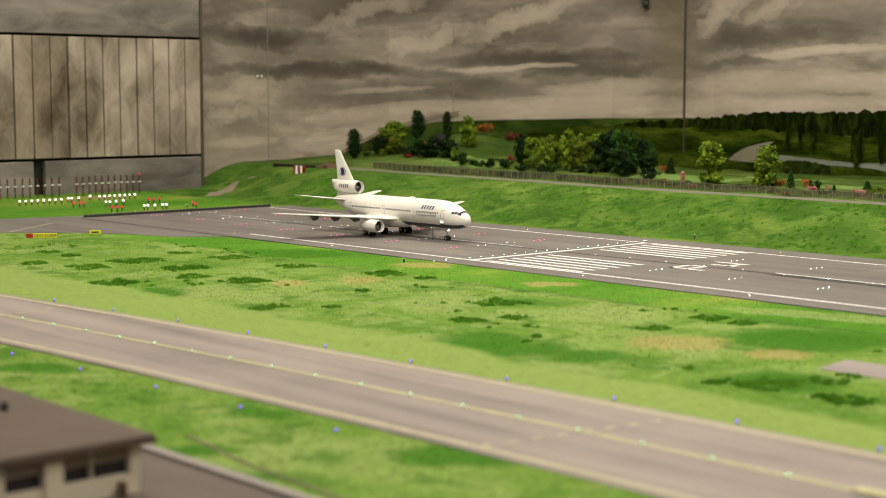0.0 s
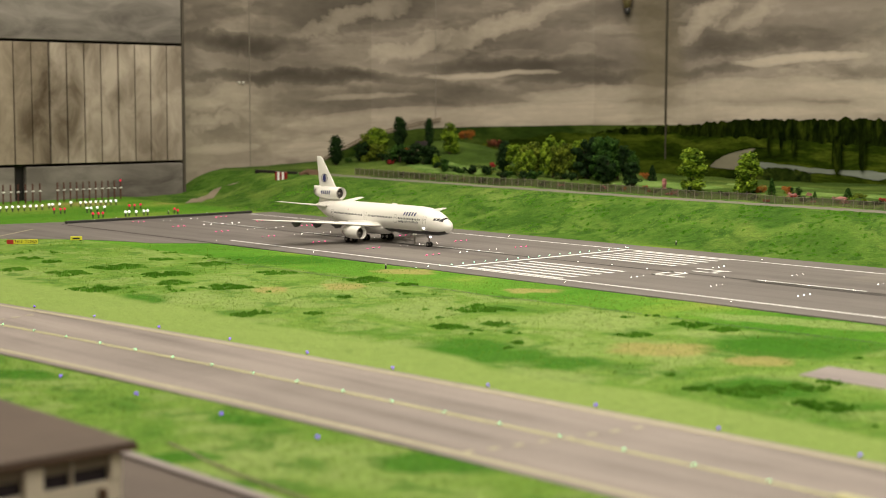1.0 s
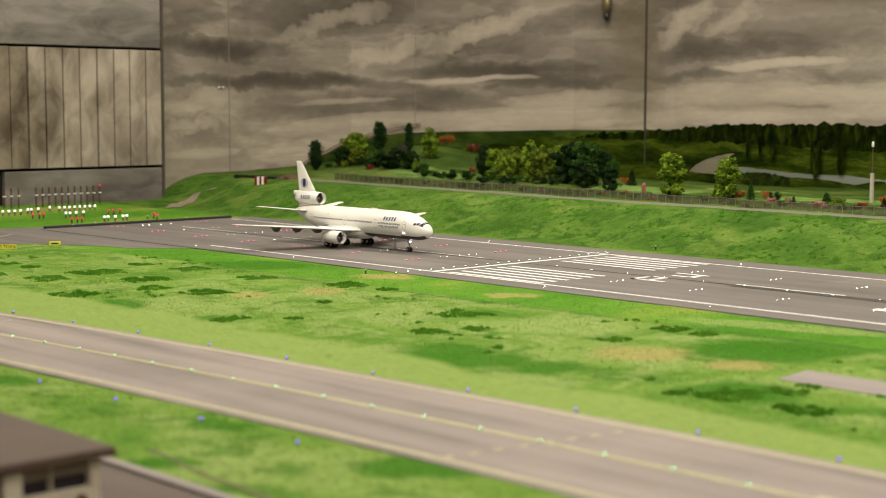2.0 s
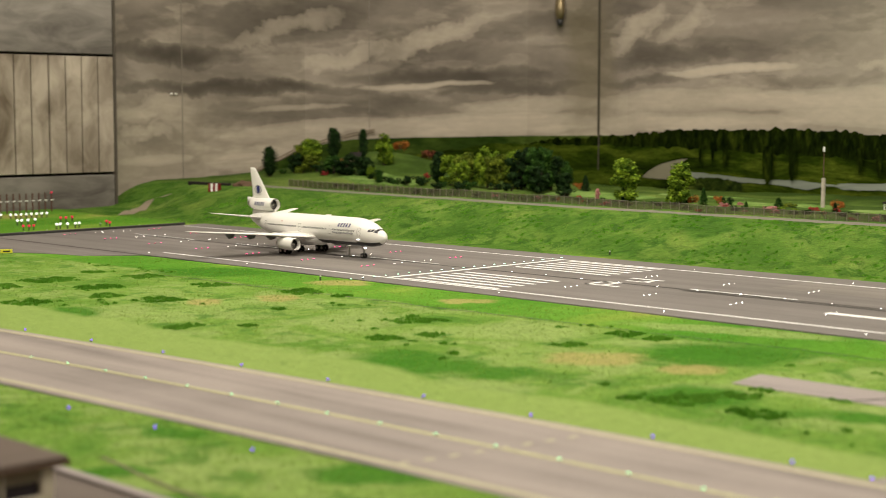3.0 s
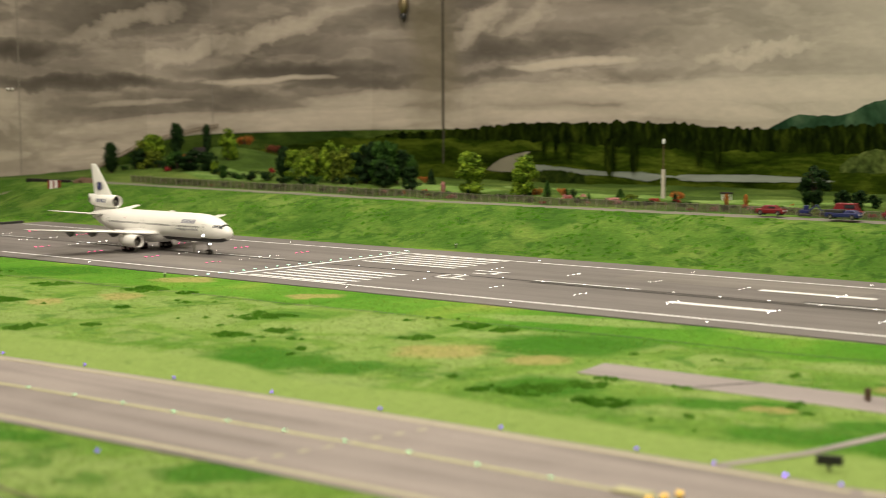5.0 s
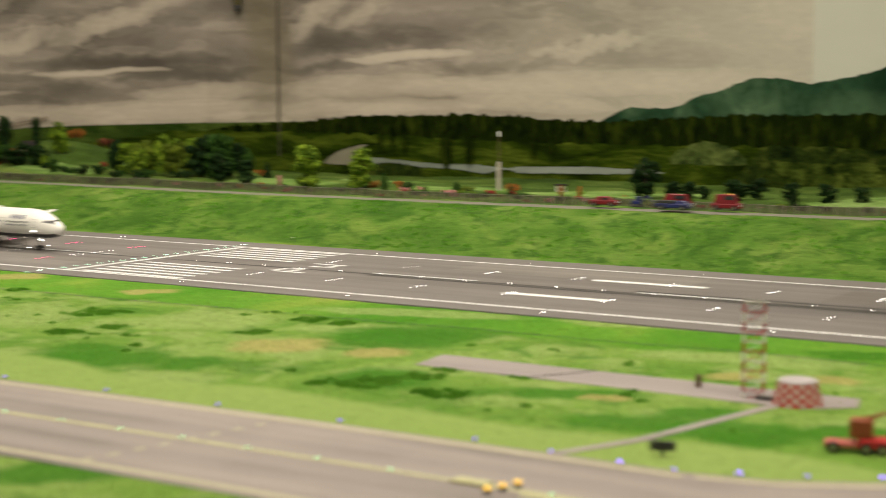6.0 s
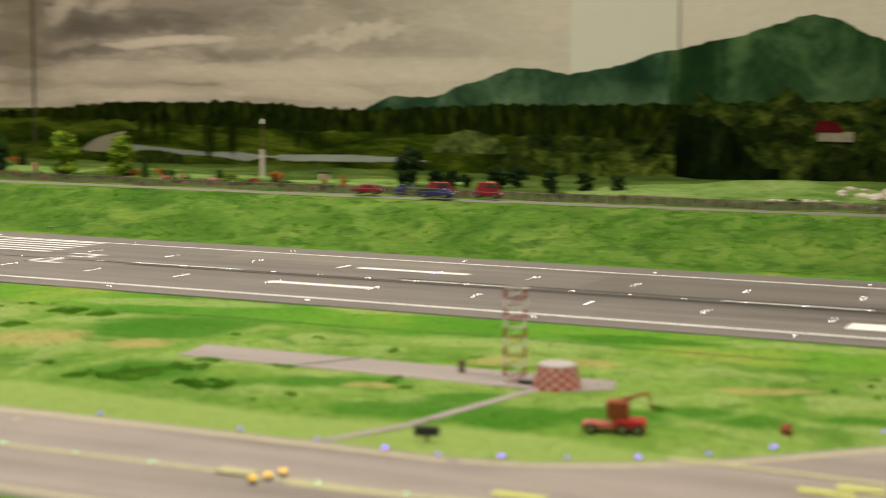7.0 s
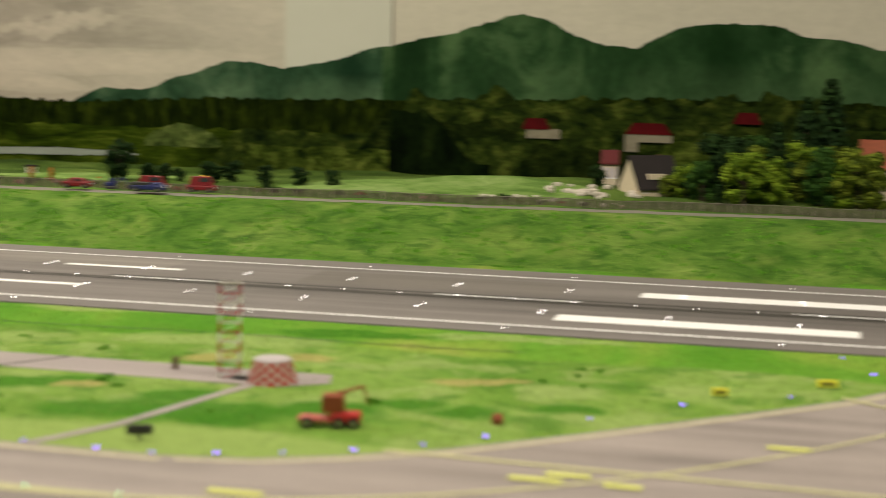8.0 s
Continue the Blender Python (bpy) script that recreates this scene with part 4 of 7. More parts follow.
def nacelle(parent, name, x, y, z, r, length, label):
    """An engine: cowling with a hollow inlet, dark fan with a spinner, and an exhaust cone."""
    m = Matrix.Translation((x, y, z))
    bm = bmesh.new()
    lathe(bm, [(-0.012, r * 0.80), (-0.002, r * 0.83), (0.0, r * 0.90), (-0.003, r * 0.97), (-0.018, r), (-length * 0.55, r * 0.99), (-length * 0.80, r * 0.86), (-length * 0.88, r * 0.72), (-length * 0.86, r * 0.62)], 32, m=m)
    cowl = part(name, bm, IVORY, parent, label, smooth=True)
    bm = bmesh.new()
    lathe(bm, [(-0.0135, 0.0), (-0.0135, r * 0.86)], 32, m=m)
    part("fan", bm, DARK, cowl)
    for i in range(14):
        bm = bmesh.new()
        a = 6.28318 * i / 14
        c, s = math.cos(a), math.sin(a)
        q = [(0.2, -0.05, 0.0), (0.82, -0.10, 0.0), (0.82, 0.10, 0.0015), (0.2, 0.05, 0.0015)]
        bm.faces.new([bm.verts.new(m @ Vector((-0.0125 + dz, r * (rad * c - w * s), r * (rad * s + w * c)))) for rad, w, dz in q])
        part("fan_blade", bm, FAN, cowl)
    bm = bmesh.new()
    lathe(bm, [(-0.006, 0.0), (-0.009, r * 0.13), (-0.0133, r * 0.22)], 16, m=m)
    part("spinner", bm, METAL, cowl, smooth=True)
    bm = bmesh.new()
    lathe(bm, [(-length * 0.84, r * 0.60), (-length * 0.98, r * 0.44), (-length, r * 0.40), (-length * 0.97, r * 0.36)], 24, m=m)
    part("exhaust", bm, METAL, cowl, "dull metal exhaust", smooth=True)
    bm = bmesh.new()
    lathe(bm, [(-0.0005, r * 0.86), (0.0009, r * 0.90), (-0.002, r * 0.985)], 32, m=m)
    part("inlet_lip", bm, METAL, cowl, "bare metal inlet ring", smooth=True)
    return cowl


def wheel(parent, x, y, r, w):
    bm = bmesh.new()
    lathe(bm, [(-w, 0.0), (-w, r * 0.6), (-w * 0.9, r * 0.93), (-w * 0.4, r), (w * 0.4, r), (w * 0.9, r * 0.93), (w, r * 0.6), (w, 0.0)], 18, m=Matrix.Translation((x, y, r)) @ Matrix.Rotation(radians(90), 4, "Z"))
    t = part("wheel", bm, TYRE, parent)
    bm = bmesh.new()
    lathe(bm, [(-w * 1.06, 0.0), (-w * 1.06, r * 0.48), (w * 1.06, r * 0.48), (w * 1.06, 0.0)], 12, m=Matrix.Translation((x, y, r)) @ Matrix.Rotation(radians(90), 4, "Z"))
    part("hub", bm, METAL, t)


def letters(parent, count, x, z, w, h, gap, shear, place, mat, name):
    """A brand name as plain upright blocks."""
    for i in range(count):
        bm = bmesh.new()
        place(bm, x + i * (w + gap), x + i * (w + gap) + w, z, z + h, shear)
        part(name, bm, mat, parent)


def text_mesh(body, size, mat, name, parent, m, extrude=0.0002):
    cu = bpy.data.curves.new(name, "FONT")
    cu.body, cu.size, cu.extrude, cu.align_x = body, size, extrude, "CENTER"
    tmp = bpy.data.objects.new("tmp", cu)
    scene.collection.objects.link(tmp)
    bpy.context.view_layer.update()
    me = bpy.data.meshes.new_from_object(tmp.evaluated_get(bpy.context.evaluated_depsgraph_get()))
    bpy.data.objects.remove(tmp)
    me.transform(m)
    me.materials.clear()
    me.materials.append(mat)
    ob = new(name, me)
    ob.parent = parent
    return ob


def airliner(x, y):
    plane = empty("airliner", pose(x, y, 0.0), "ivory three-engined model airliner with blue lettering standing on the runway", "airliner")
    bm = bmesh.new()
    lathe(bm, FUSE, 56)
    for f in bm.faces:
        c = f.calc_center_median()
        if c.z < (0.0425 if c.x < 0.02 else 0.0425 + 0.04 * (c.x - 0.02)) and c.x < 0.068 and c.x > -0.335:
            f.material_index = 1
    fuse = part("fuselage", bm, [IVORY, BELLY], plane, "ivory body with a dark grey belly", smooth=True)
    # wing-to-body fairing
    bm = bmesh.new()
    lathe(bm, [(-0.128, 0.0, 0.047), (-0.135, 0.012, 0.047), (-0.16, 0.0235, 0.0465), (-0.22, 0.026, 0.046), (-0.285, 0.0225, 0.0475), (-0.325, 0.010, 0.051), (-0.335, 0.0, 0.052)], 24)
    for v in bm.verts:
        v.co.y *= 1.5
    part("wing_fairing", bm, [IVORY], plane, smooth=True)
    for sgn in (-1, 1):
        bm = bmesh.new()
        foil(bm, [(0.020 * sgn, -0.143, 0.150, 0.0455, 0.12), (0.060 * sgn, -0.174, 0.112, 0.0480, 0.11), (0.105 * sgn, -0.200, 0.082, 0.0520, 0.10), (0.318 * sgn, -0.282, 0.030, 0.0680, 0.09), (0.326 * sgn, -0.290, 0.019, 0.0688, 0.07)])
        wing = part("wing", bm, IVORY, plane, "ivory swept wing", smooth=True)
        for s, lead, l in ((0.078, -0.250, 0.048), (0.138, -0.262, 0.042), (0.196, -0.276, 0.038)):
            bm = bmesh.new()
            h = 0.0450 + 0.068 * (s - 0.05)
            vs = [bm.verts.new((lead - dx, s * sgn + dy, h + dz)) for dy in (-0.0022, 0.0022) for dx, dz in ((0.0, 0.002), (l * 0.25, -0.0095), (l * 0.60, -0.0125), (l, -0.003), (l * 0.9, 0.002))]
            bm.faces.new(vs[:5])
            bm.faces.new(vs[5:][::-1])
            for i in range(5):
                j = (i + 1) % 5
                bm.faces.new((vs[i], vs[5 + i], vs[5 + j], vs[j]))
            part("flap_fairing", bm, BELLY, wing, "dark flap track fairing")
        bm = bmesh.new()
        foil(bm, [(0.010 * sgn, -0.378, 0.072, 0.0835, 0.10), (0.143 * sgn, -0.431, 0.026, 0.0995, 0.09), (0.146 * sgn, -0.437, 0.017, 0.0998, 0.07)])
        part("tailplane", bm, IVORY, plane, smooth=True)
        cowl = nacelle(plane, "engine", -0.158, 0.090 * sgn, 0.0305, 0.0165, 0.074, "ivory engine under the wing")
        bm = bmesh.new()
        foil(bm, [(0.045, -0.178, 0.055, 0, 0.10), (0.0565, -0.208, 0.05, 0, 0.06)], vertical=True)
        bmesh.ops.translate(bm, verts=bm.verts, vec=(0, 0.090 * sgn, 0))
        part("pylon", bm, IVORY, cowl, smooth=True)
        # main gear
        gx, gy = -0.236, 0.062 * sgn
        bm = bmesh.new()
        tube(bm, (gx, gy, 0.012), (gx, gy, 0.048), 0.0026, 0.0032, 10)
        tube(bm, (gx - 0.011, gy, 0.0085), (gx + 0.011, gy, 0.0085), 0.0018, n=8)
        tube(bm, (gx, gy, 0.034), (gx + 0.018, gy, 0.046), 0.0013, n=6)
        gear = part("main_gear", bm, METAL, plane, "grey metal gear leg")
        for dx in (-0.0095, 0.0095):
            for dy in (-0.0058, 0.0058):
                wheel(gear, gx + dx, gy + dy, 0.0085, 0.0034)
    # centre gear
    bm = bmesh.new()
    tube(bm, (-0.25, 0, 0.009), (-0.25, 0, 0.036), 0.0024, n=10)
    tube(bm, (-0.25, -0.006, 0.0085), (-0.25, 0.006, 0.0085), 0.0014, n=8)
    gear = part("centre_gear", bm, METAL, plane)
    for dy in (-0.0052, 0.0052):
        wheel(gear, -0.25, dy, 0.0085, 0.003)
    # nose gear
    bm = bmesh.new()
    tube(bm, (0, 0, 0.0065), (0.001, 0, 0.034), 0.0019, 0.0024, 10)
    tube(bm, (0, -0.005, 0.0065), (0, 0.005, 0.0065), 0.0012, n=8)
    tube(bm, (0.0, 0, 0.018), (-0.012, 0, 0.032), 0.0010, n=6)
    gear = part("nose_gear", bm, METAL, plane)
    for dy in (-0.0042, 0.0042):
        wheel(gear, 0, dy, 0.0066, 0.0025)
    bm = bmesh.new()
    lathe(bm, [(0.0, 0.0, 0.0), (0.0009, 0.0017, 0.0), (-0.0025, 0.0014, 0.0), (-0.003, 0.0, 0.0)], 12, m=Matrix.Translation((0.005, 0, 0.0262)))
    part("landing_lamp", bm, LAMP_W, gear, "lit white landing lamp")
    bm = bmesh.new()
    box(bm, -0.0562, -0.0538, -0.0016, 0.0016, 0.0006, 0.034, bevel=0.0004)
    part("guide_strut", bm, METAL, plane, "thin grey guide pin under the belly")
    # tail engine, its pylon and the fin
    cowl = nacelle(plane, "tail_engine", -0.352, 0.0, 0.1195, 0.0172, 0.114, "ivory engine at the foot of the fin")
    bm = bmesh.new()
    foil(bm, [(0.088, -0.348, 0.105, 0, 0.13), (0.106, -0.350, 0.100, 0, 0.10)], vertical=True)
    part("pylon", bm, IVORY, cowl, smooth=True)
    bm = bmesh.new()
    foil(bm, [(0.128, -0.370, 0.086, 0, 0.10), (0.140, -0.379, 0.070, 0, 0.10), (0.212, -0.434, 0.026, 0, 0.09), (0.2174, -0.4406, 0.019, 0, 0.08)], vertical=True)
    fin = part("fin", bm, IVORY, plane, "ivory tail fin with a blue eye mark", smooth=True)
    bm = bmesh.new()
    foil(bm, [(0.120, -0.440, 0.034, 0, 0.22), (0.137, -0.440, 0.033, 0, 0.20)], vertical=True)
    part("rudder_root", bm, IVORY, fin, smooth=True)
    for sgn in (-1, 1):
        for rx, rz, w0, w1, mat in ((0.0072, 0.0100, 0.0, 1.0, BLUE), (0.0140, 0.0124, 0.84, 1.0, NAVY)):
            bm = bmesh.new()
            cx, cz, n = -0.4215, 0.1590, 28
            yy = sgn * 0.0046
            ring = [[bm.verts.new((cx + k * rx * math.cos(6.28318 * i / n), yy, cz + k * rz * math.sin(6.28318 * i / n) * (1 if rx < 0.01 else 0.92))) for i in range(n)] for k in ((w1,) if w0 == 0 else (w0, w1))]
            if w0 == 0:
                bm.faces.new(ring[0])
            else:
                for i in range(n):
                    j = (i + 1) % n
                    bm.faces.new((ring[0][i], ring[0][j], ring[1][j], ring[1][i]))
            part("fin_mark", bm, mat, fin, "blue eye-shaped mark" if mat is BLUE else "")

        def on_cowl(bm, x0, x1, z0, z1, shear, sgn=sgn):
            g = []
            for zz in (z0, (z0 + z1) / 2, z1):
                dz = zz - 0.1195
                yy = sgn * (math.sqrt(max(1e-8, 0.0172 ** 2 - dz * dz)) + 0.0005)
                g.append([bm.verts.new((xx + shear * (zz - z0) / (z1 - z0), yy, zz)) for xx in (x0, x1)])
            for a, b in zip(g, g[1:]):
                bm.faces.new((a[0], a[1], b[1], b[0]))
        letters(cowl, 5, -0.4205, 0.1165, 0.0044, 0.0100, 0.0040, 0.0008, on_cowl, BLUE, "lettering_block")

        def on_body(bm, x0, x1, z0, z1, shear, sgn=sgn):
            skin_patch(bm, x0, x1, z0, z1, sgn, 0.0005, 1, 2, shear)
        letters(fuse, 5, -0.0630, 0.0785, 0.0050, 0.0092, 0.0050, 0.0022, on_body, BLUE, "lettering_block")
        # windows between the doors
        for a, b in ((-0.345, -0.222), (-0.200, -0.102), (-0.080, 0.004)):
            n = int((b - a) / 0.0060)
            bm = bmesh.new()
            for i in range(n):
                x0 = a + (b - a) * i / n
                skin_patch(bm, x0, x0 + 0.0031, 0.0686, 0.0730, sgn, 0.0003)
            part("window_row", bm, GLASS, fuse, "row of small dark cabin windows")
        for dx in (-0.3560, -0.2110, -0.0910, 0.0160):
            bm = bmesh.new()
            w, z0, z1, e = 0.0052, 0.0585, 0.0790, 0.0007
            for x0, x1, za, zb in ((dx - w, dx - w + e, z0, z1), (dx + w - e, dx + w, z0, z1), (dx - w + e, dx + w - e, z0, z0 + e), (dx - w + e, dx + w - e, z1 - e, z1)):
                skin_patch(bm, x0, x1, za, zb, sgn, 0.0004, 1, 3)
            door = part("door", bm, SEAM, fuse, "ivory cabin door outlined in grey")
            bm = bmesh.new()
            skin_patch(bm, dx - 0.0010, dx + 0.0010, 0.0698, 0.0722, sgn, 0.0005)
            part("door_window", bm, GLASS, door)
        # cockpit glazing
        for x0, x1 in ((0.0415, 0.0480), (0.0490, 0.0550), (0.0560, 0.0620)):
            bm = bmesh.new()
            zt = 0.0760 - 0.30 * max(0.0, x0 - 0.05)
            skin_patch(bm, x0, x1, zt - 0.0055, zt, sgn, 0.0005, 2, 2, 0.0012)
            part("cockpit_window", bm, GLASS, fuse)
        bm = bmesh.new()
        skin_patch(bm, -0.2870, -0.2835, 0.0815, 0.0828, sgn, 0.0006)
        skin_patch(bm, -0.2858, -0.2846, 0.0800, 0.0843, sgn, 0.0007)
        part("red_mark", bm, RED, fuse, "small red mark")
        bm = bmesh.new()
        lathe(bm, [(0.0018, 0.0), (0.0008, 0.0014), (-0.0026, 0.0013), (-0.003, 0.0)], 12, m=Matrix.Translation(side(0.0135, 0.0500, 0.0012, sgn)))
        part("nose_lamp", bm, LAMP_W, fuse, "lit white lamp on the nose")
    # windscreen
    bm = bmesh.new()
    for k in range(-2, 3):
        a0, a1 = radians(90 + k * 22 - 9.5), radians(90 + k * 22 + 9.5)
        q = []
        for x, rr in ((0.0655, None), (0.0595, None)):
            r, c = fuse_at(x)
            for a in (a0, a1):
                q.append((x, (r + 0.0005) * math.cos(a), c + (r + 0.0005) * math.sin(a)))
        bm.faces.new([bm.verts.new(p) for p in (q[0], q[1], q[3], q[2])])
    part("windscreen", bm, GLASS, fuse, "dark wraparound cockpit windscreen")
    bm = bmesh.new()
    box(bm, -0.145, -0.125, -0.0006, 0.0006, 0.1, 0.105, bevel=0.0003)
    part("aerial", bm, IVORY, fuse)
    for sgn in (-1, 1):
        m = Matrix.Translation((-0.0405, sgn * 0.0363, 0.0618)) @ Matrix.Rotation(radians(90), 4, "X")
        if sgn > 0:
            m = Matrix.Translation((-0.0405, sgn * 0.0363, 0.0618)) @ Matrix.Rotation(radians(180), 4, "Z") @ Matrix.Rotation(radians(90), 4, "X")
        text_mesh("saving sight worldwide", 0.0085, NAVY, "slogan", fuse, m)
    return plane


airliner(-2.890, 2.603)


# ---- lamps on the airfield ----
def lamp_kind(name, lens, r, h, label, category):
    """A low fitting with a glowing lens, built once and copied."""
    root = empty(name, pose(0, 0, -0.5), label, category)
    bm = bmesh.new()
    lathe(bm, [(0.0, r * 0.9), (0.0, r), (h * 0.5, r * 0.85), (h * 0.55, 0.0)], 10, axis="Z")
    part("base", bm, DARK, root)
    bm = bmesh.new()
    lathe(bm, [(h * 0.5, r * 0.8), (h * 0.8, r * 0.72), (h, 0.0)], 10, axis="Z")
    part("lens", bm, lens, root, smooth=True)
    return root


def put_lamps(kind, places, group):
    first = True
    for x, y, z in places:
        if first:
            kind.matrix_world = pose(x, y, z)
            kind["group"] = group
            first = False
        else:
            copy_thing(kind, pose(x, y, z))


grid3 = (0.0, 0.0195, 0.039)
white_in = lamp_kind("runway_light", LAMP_W, 0.0013, 0.0022, "small lit white inset runway light", "runway light")
spots = [(-2.107 + 0.2075 * i, 2.468 + d + k, 0.0) for i in range(14) for k in (0.0, 0.277) for d in grid3]
spots += [(-2.40 + 0.1045 * i, 2.621, 0.0) for i in range(30)]
spots += [(-4.06 + 0.2215 * i, y, 0.0) for i in range(7) for y in (2.56, 2.585, 2.625, 2.66, 2.685)]
spots += [(-3.386 + 0.4165 * i, y, 0.0) for i in range(13) for y in (2.296, 2.967)]
put_lamps(white_in, spots, "white runway lights")
red_in = lamp_kind("runway_light", LAMP_R, 0.0021, 0.0032, "small lit red inset runway light", "runway light")
put_lamps(red_in, [(-4.06 + 0.2215 * i, 2.452 + d + k, 0.0) for i in range(7) for k in (0.0, 0.30) for d in grid3], "red runway lights")
green_in = lamp_kind("threshold_light", LAMP_G, 0.0021, 0.0034, "small lit green threshold light", "runway light")
put_lamps(green_in, [(-2.536, 2.245 + 0.0355 * i, 0.0) for i in range(21)], "green threshold lights")
taxi_green = lamp_kind("taxiway_light", LAMP_TAXI, 0.0020, 0.0026, "small lit green light on the taxiway centre line", "taxiway light")
put_lamps(taxi_green, [(-4.56 + 0.0921 * i, taxi_y(-4.56 + 0.0921 * i), -0.001) for i in range(46)], "green taxiway lights")
taxi_blue = lamp_kind("taxiway_light", LAMP_B, 0.0019, 0.0058, "lit blue light beside the taxiway", "taxiway light")
blues = [(-0.88 - 0.183 * i, taxi_y(-0.88 - 0.183 * i) + 0.166, -0.004) for i in range(12)]
blues += [(-1.33 - 0.177 * i, taxi_y(-1.33 - 0.177 * i) - 0.196, -0.004) for i in range(9)]
blues += [(x, y, -0.004) for x, y in ((-0.782, 1.396), (-0.699, 1.392), (-0.639, 1.392), (-0.578, 1.412), (-0.517, 1.436), (-0.453, 1.470), (-0.393, 1.516), (-0.339, 1.573), (-0.247, 1.700), (-0.154, 1.815), (-0.031, 1.907), (0.071, 2.104), (0.032, 2.224), (-4.085, 2.12))]
bright_blue = lamp_kind("taxiway_light", glow("bright_blue_lamp", (0.26, 0.09, 1.0), 4.2, (0.12, 0.04, 0.35)), 0.0023, 0.0060, "brightly lit violet blue light beside the taxiway", "taxiway light")
put_lamps(bright_blue, blues[-13:-1:2], "blue taxiway lights")
put_lamps(taxi_blue, blues[:-13] + blues[-12::2], "blue taxiway lights")
amber = lamp_kind("holding_light", LAMP_A, 0.0042, 0.0080, "lit amber light across the taxiway", "taxiway light")
put_lamps(amber, [(-0.747, 1.212, -0.001), (-0.741, 1.230, -0.001), (-0.735, 1.248, -0.001)], "amber holding lights")
bm = bmesh.new()
box(bm, -0.800, -0.760, 1.228, 1.246, 0.0, 0.0016)
part("holding_mark", bm, YELLOW, taxiway)


def approach_lamp(mat, label):
    root = empty("approach_light", pose(0, 0, -0.5), label, "approach light")
    bm = bmesh.new()
    tube(bm, (0, 0, -0.004), (0, 0, 0.010), 0.0021, n=6)
    part("stem", bm, DARK, root)
    bm = bmesh.new()
    bmesh.ops.create_icosphere(bm, subdivisions=2, radius=0.0044)
    bmesh.ops.translate(bm, verts=bm.verts, vec=(0, 0, 0.0135))
    part("globe", bm, mat, root, smooth=True)
    return root


GLOBE_W = glow("white_globe", (1.0, 0.99, 0.97), 0.9)
GLOBE_R = glow("red_globe", (1.0, 0.005, 0.08), 0.6, (0.35, 0.005, 0.03))
whites = [(-4.745, 2.365 + 0.0217 * i) for i in range(8)] + [(-4.775, 2.559), (-4.775, 2.572), (-4.778, 2.600), (-4.83, 2.672)] + [(-4.80, 2.692 + 0.0200 * i) for i in range(8)]
whites += [(-4.54, 2.570), (-4.535, 2.582), (-4.54, 2.608), (-4.555, 2.644), (-4.305, 2.574), (-4.305, 2.587), (-4.30, 2.610), (-4.304, 2.641), (-4.304, 2.655)]
put_lamps(approach_lamp(GLOBE_W, "glowing white globe on a short dark stem"), [(x, y, 0.0) for x, y in whites], "white approach lights")
reds = [(-4.56, 2.461), (-4.55, 2.479), (-4.555, 2.497), (-4.31, 2.460), (-4.302, 2.475), (-4.31, 2.496), (-4.558, 2.741), (-4.556, 2.760), (-4.575, 2.795), (-4.321, 2.767), (-4.26, 2.740)]
put_lamps(approach_lamp(GLOBE_R, "glowing red globe on a short dark stem"), [(x, y, 0.0) for x, y in reds], "red approach lights")


def antenna_row(y0, y1, n, beacon):
    root = empty("antenna_array", pose(-5.07, y0, 0.0), "rust-red antenna posts with white crossbar" + (" and red beacon" if beacon else ""), "antenna")
    for i in range(n):
        y = (y1 - y0) * i / (n - 1)
        bm = bmesh.new()
        box(bm, -0.0019, 0.0019, y - 0.0019, y + 0.0019, -0.004, 0.069)
        part("post", bm, RUST, root)
        bm = bmesh.new()
        box(bm, 0.002, 0.0042, y - 0.0058, y + 0.0058, 0.040, 0.0440, bevel=0.0006)
        part("crossbar", bm, WHITE, root)
    if beacon:
        bm = bmesh.new()
        bmesh.ops.create_icosphere(bm, subdivisions=2, radius=0.0042)
        bmesh.ops.translate(bm, verts=bm.verts, vec=(0, y1 - y0, 0.069))
        part("beacon", bm, GLOBE_R, root, "glowing red beacon", smooth=True)


RUST = simple("rust_red_paint", (0.10, 0.03, 0.022), 0.7, vary=0.2, scale=80)
antenna_row(2.751, 3.012, 11, True)
antenna_row(2.425, 2.682, 10, False)


def guidance_sign(x, y, z, w, h, yaw, words, red, label):
    root = empty("guidance_sign", pose(x, y, 0, 0, 0, yaw), label, "sign")
    bm = bmesh.new()
    box(bm, -w / 2, w / 2, -0.0025, 0.0025, z, z + h, bevel=0.0006)
    board = part("board", bm, SIGN, root)
    for dx in (-w * 0.35, w * 0.35):
        bm = bmesh.new()
        box(bm, dx - 0.001, dx + 0.001, -0.001, 0.001, -0.006, z)
        part("leg", bm, DARK, root)
    if red:
        bm = bmesh.new()
        box(bm, -w / 2 - 0.017, -w / 2 + 0.0, -0.0026, 0.0026, z, z + h, bevel=0.0006)
        part("red_panel", bm, RED, root, "dark red panel")
    if words:
        text_mesh(words, h * 1.05, DARK, "lettering", board, Matrix.Translation((0, -0.0029, z + h * 0.18)) @ Matrix.Rotation(radians(90), 4, "X"))
    else:
        bm = bmesh.new()
        box(bm, -w * 0.3, w * 0.3, -0.0032, -0.0026, z + h * 0.3, z + h * 0.65)
        part("lettering_bar", bm, DARK, board)


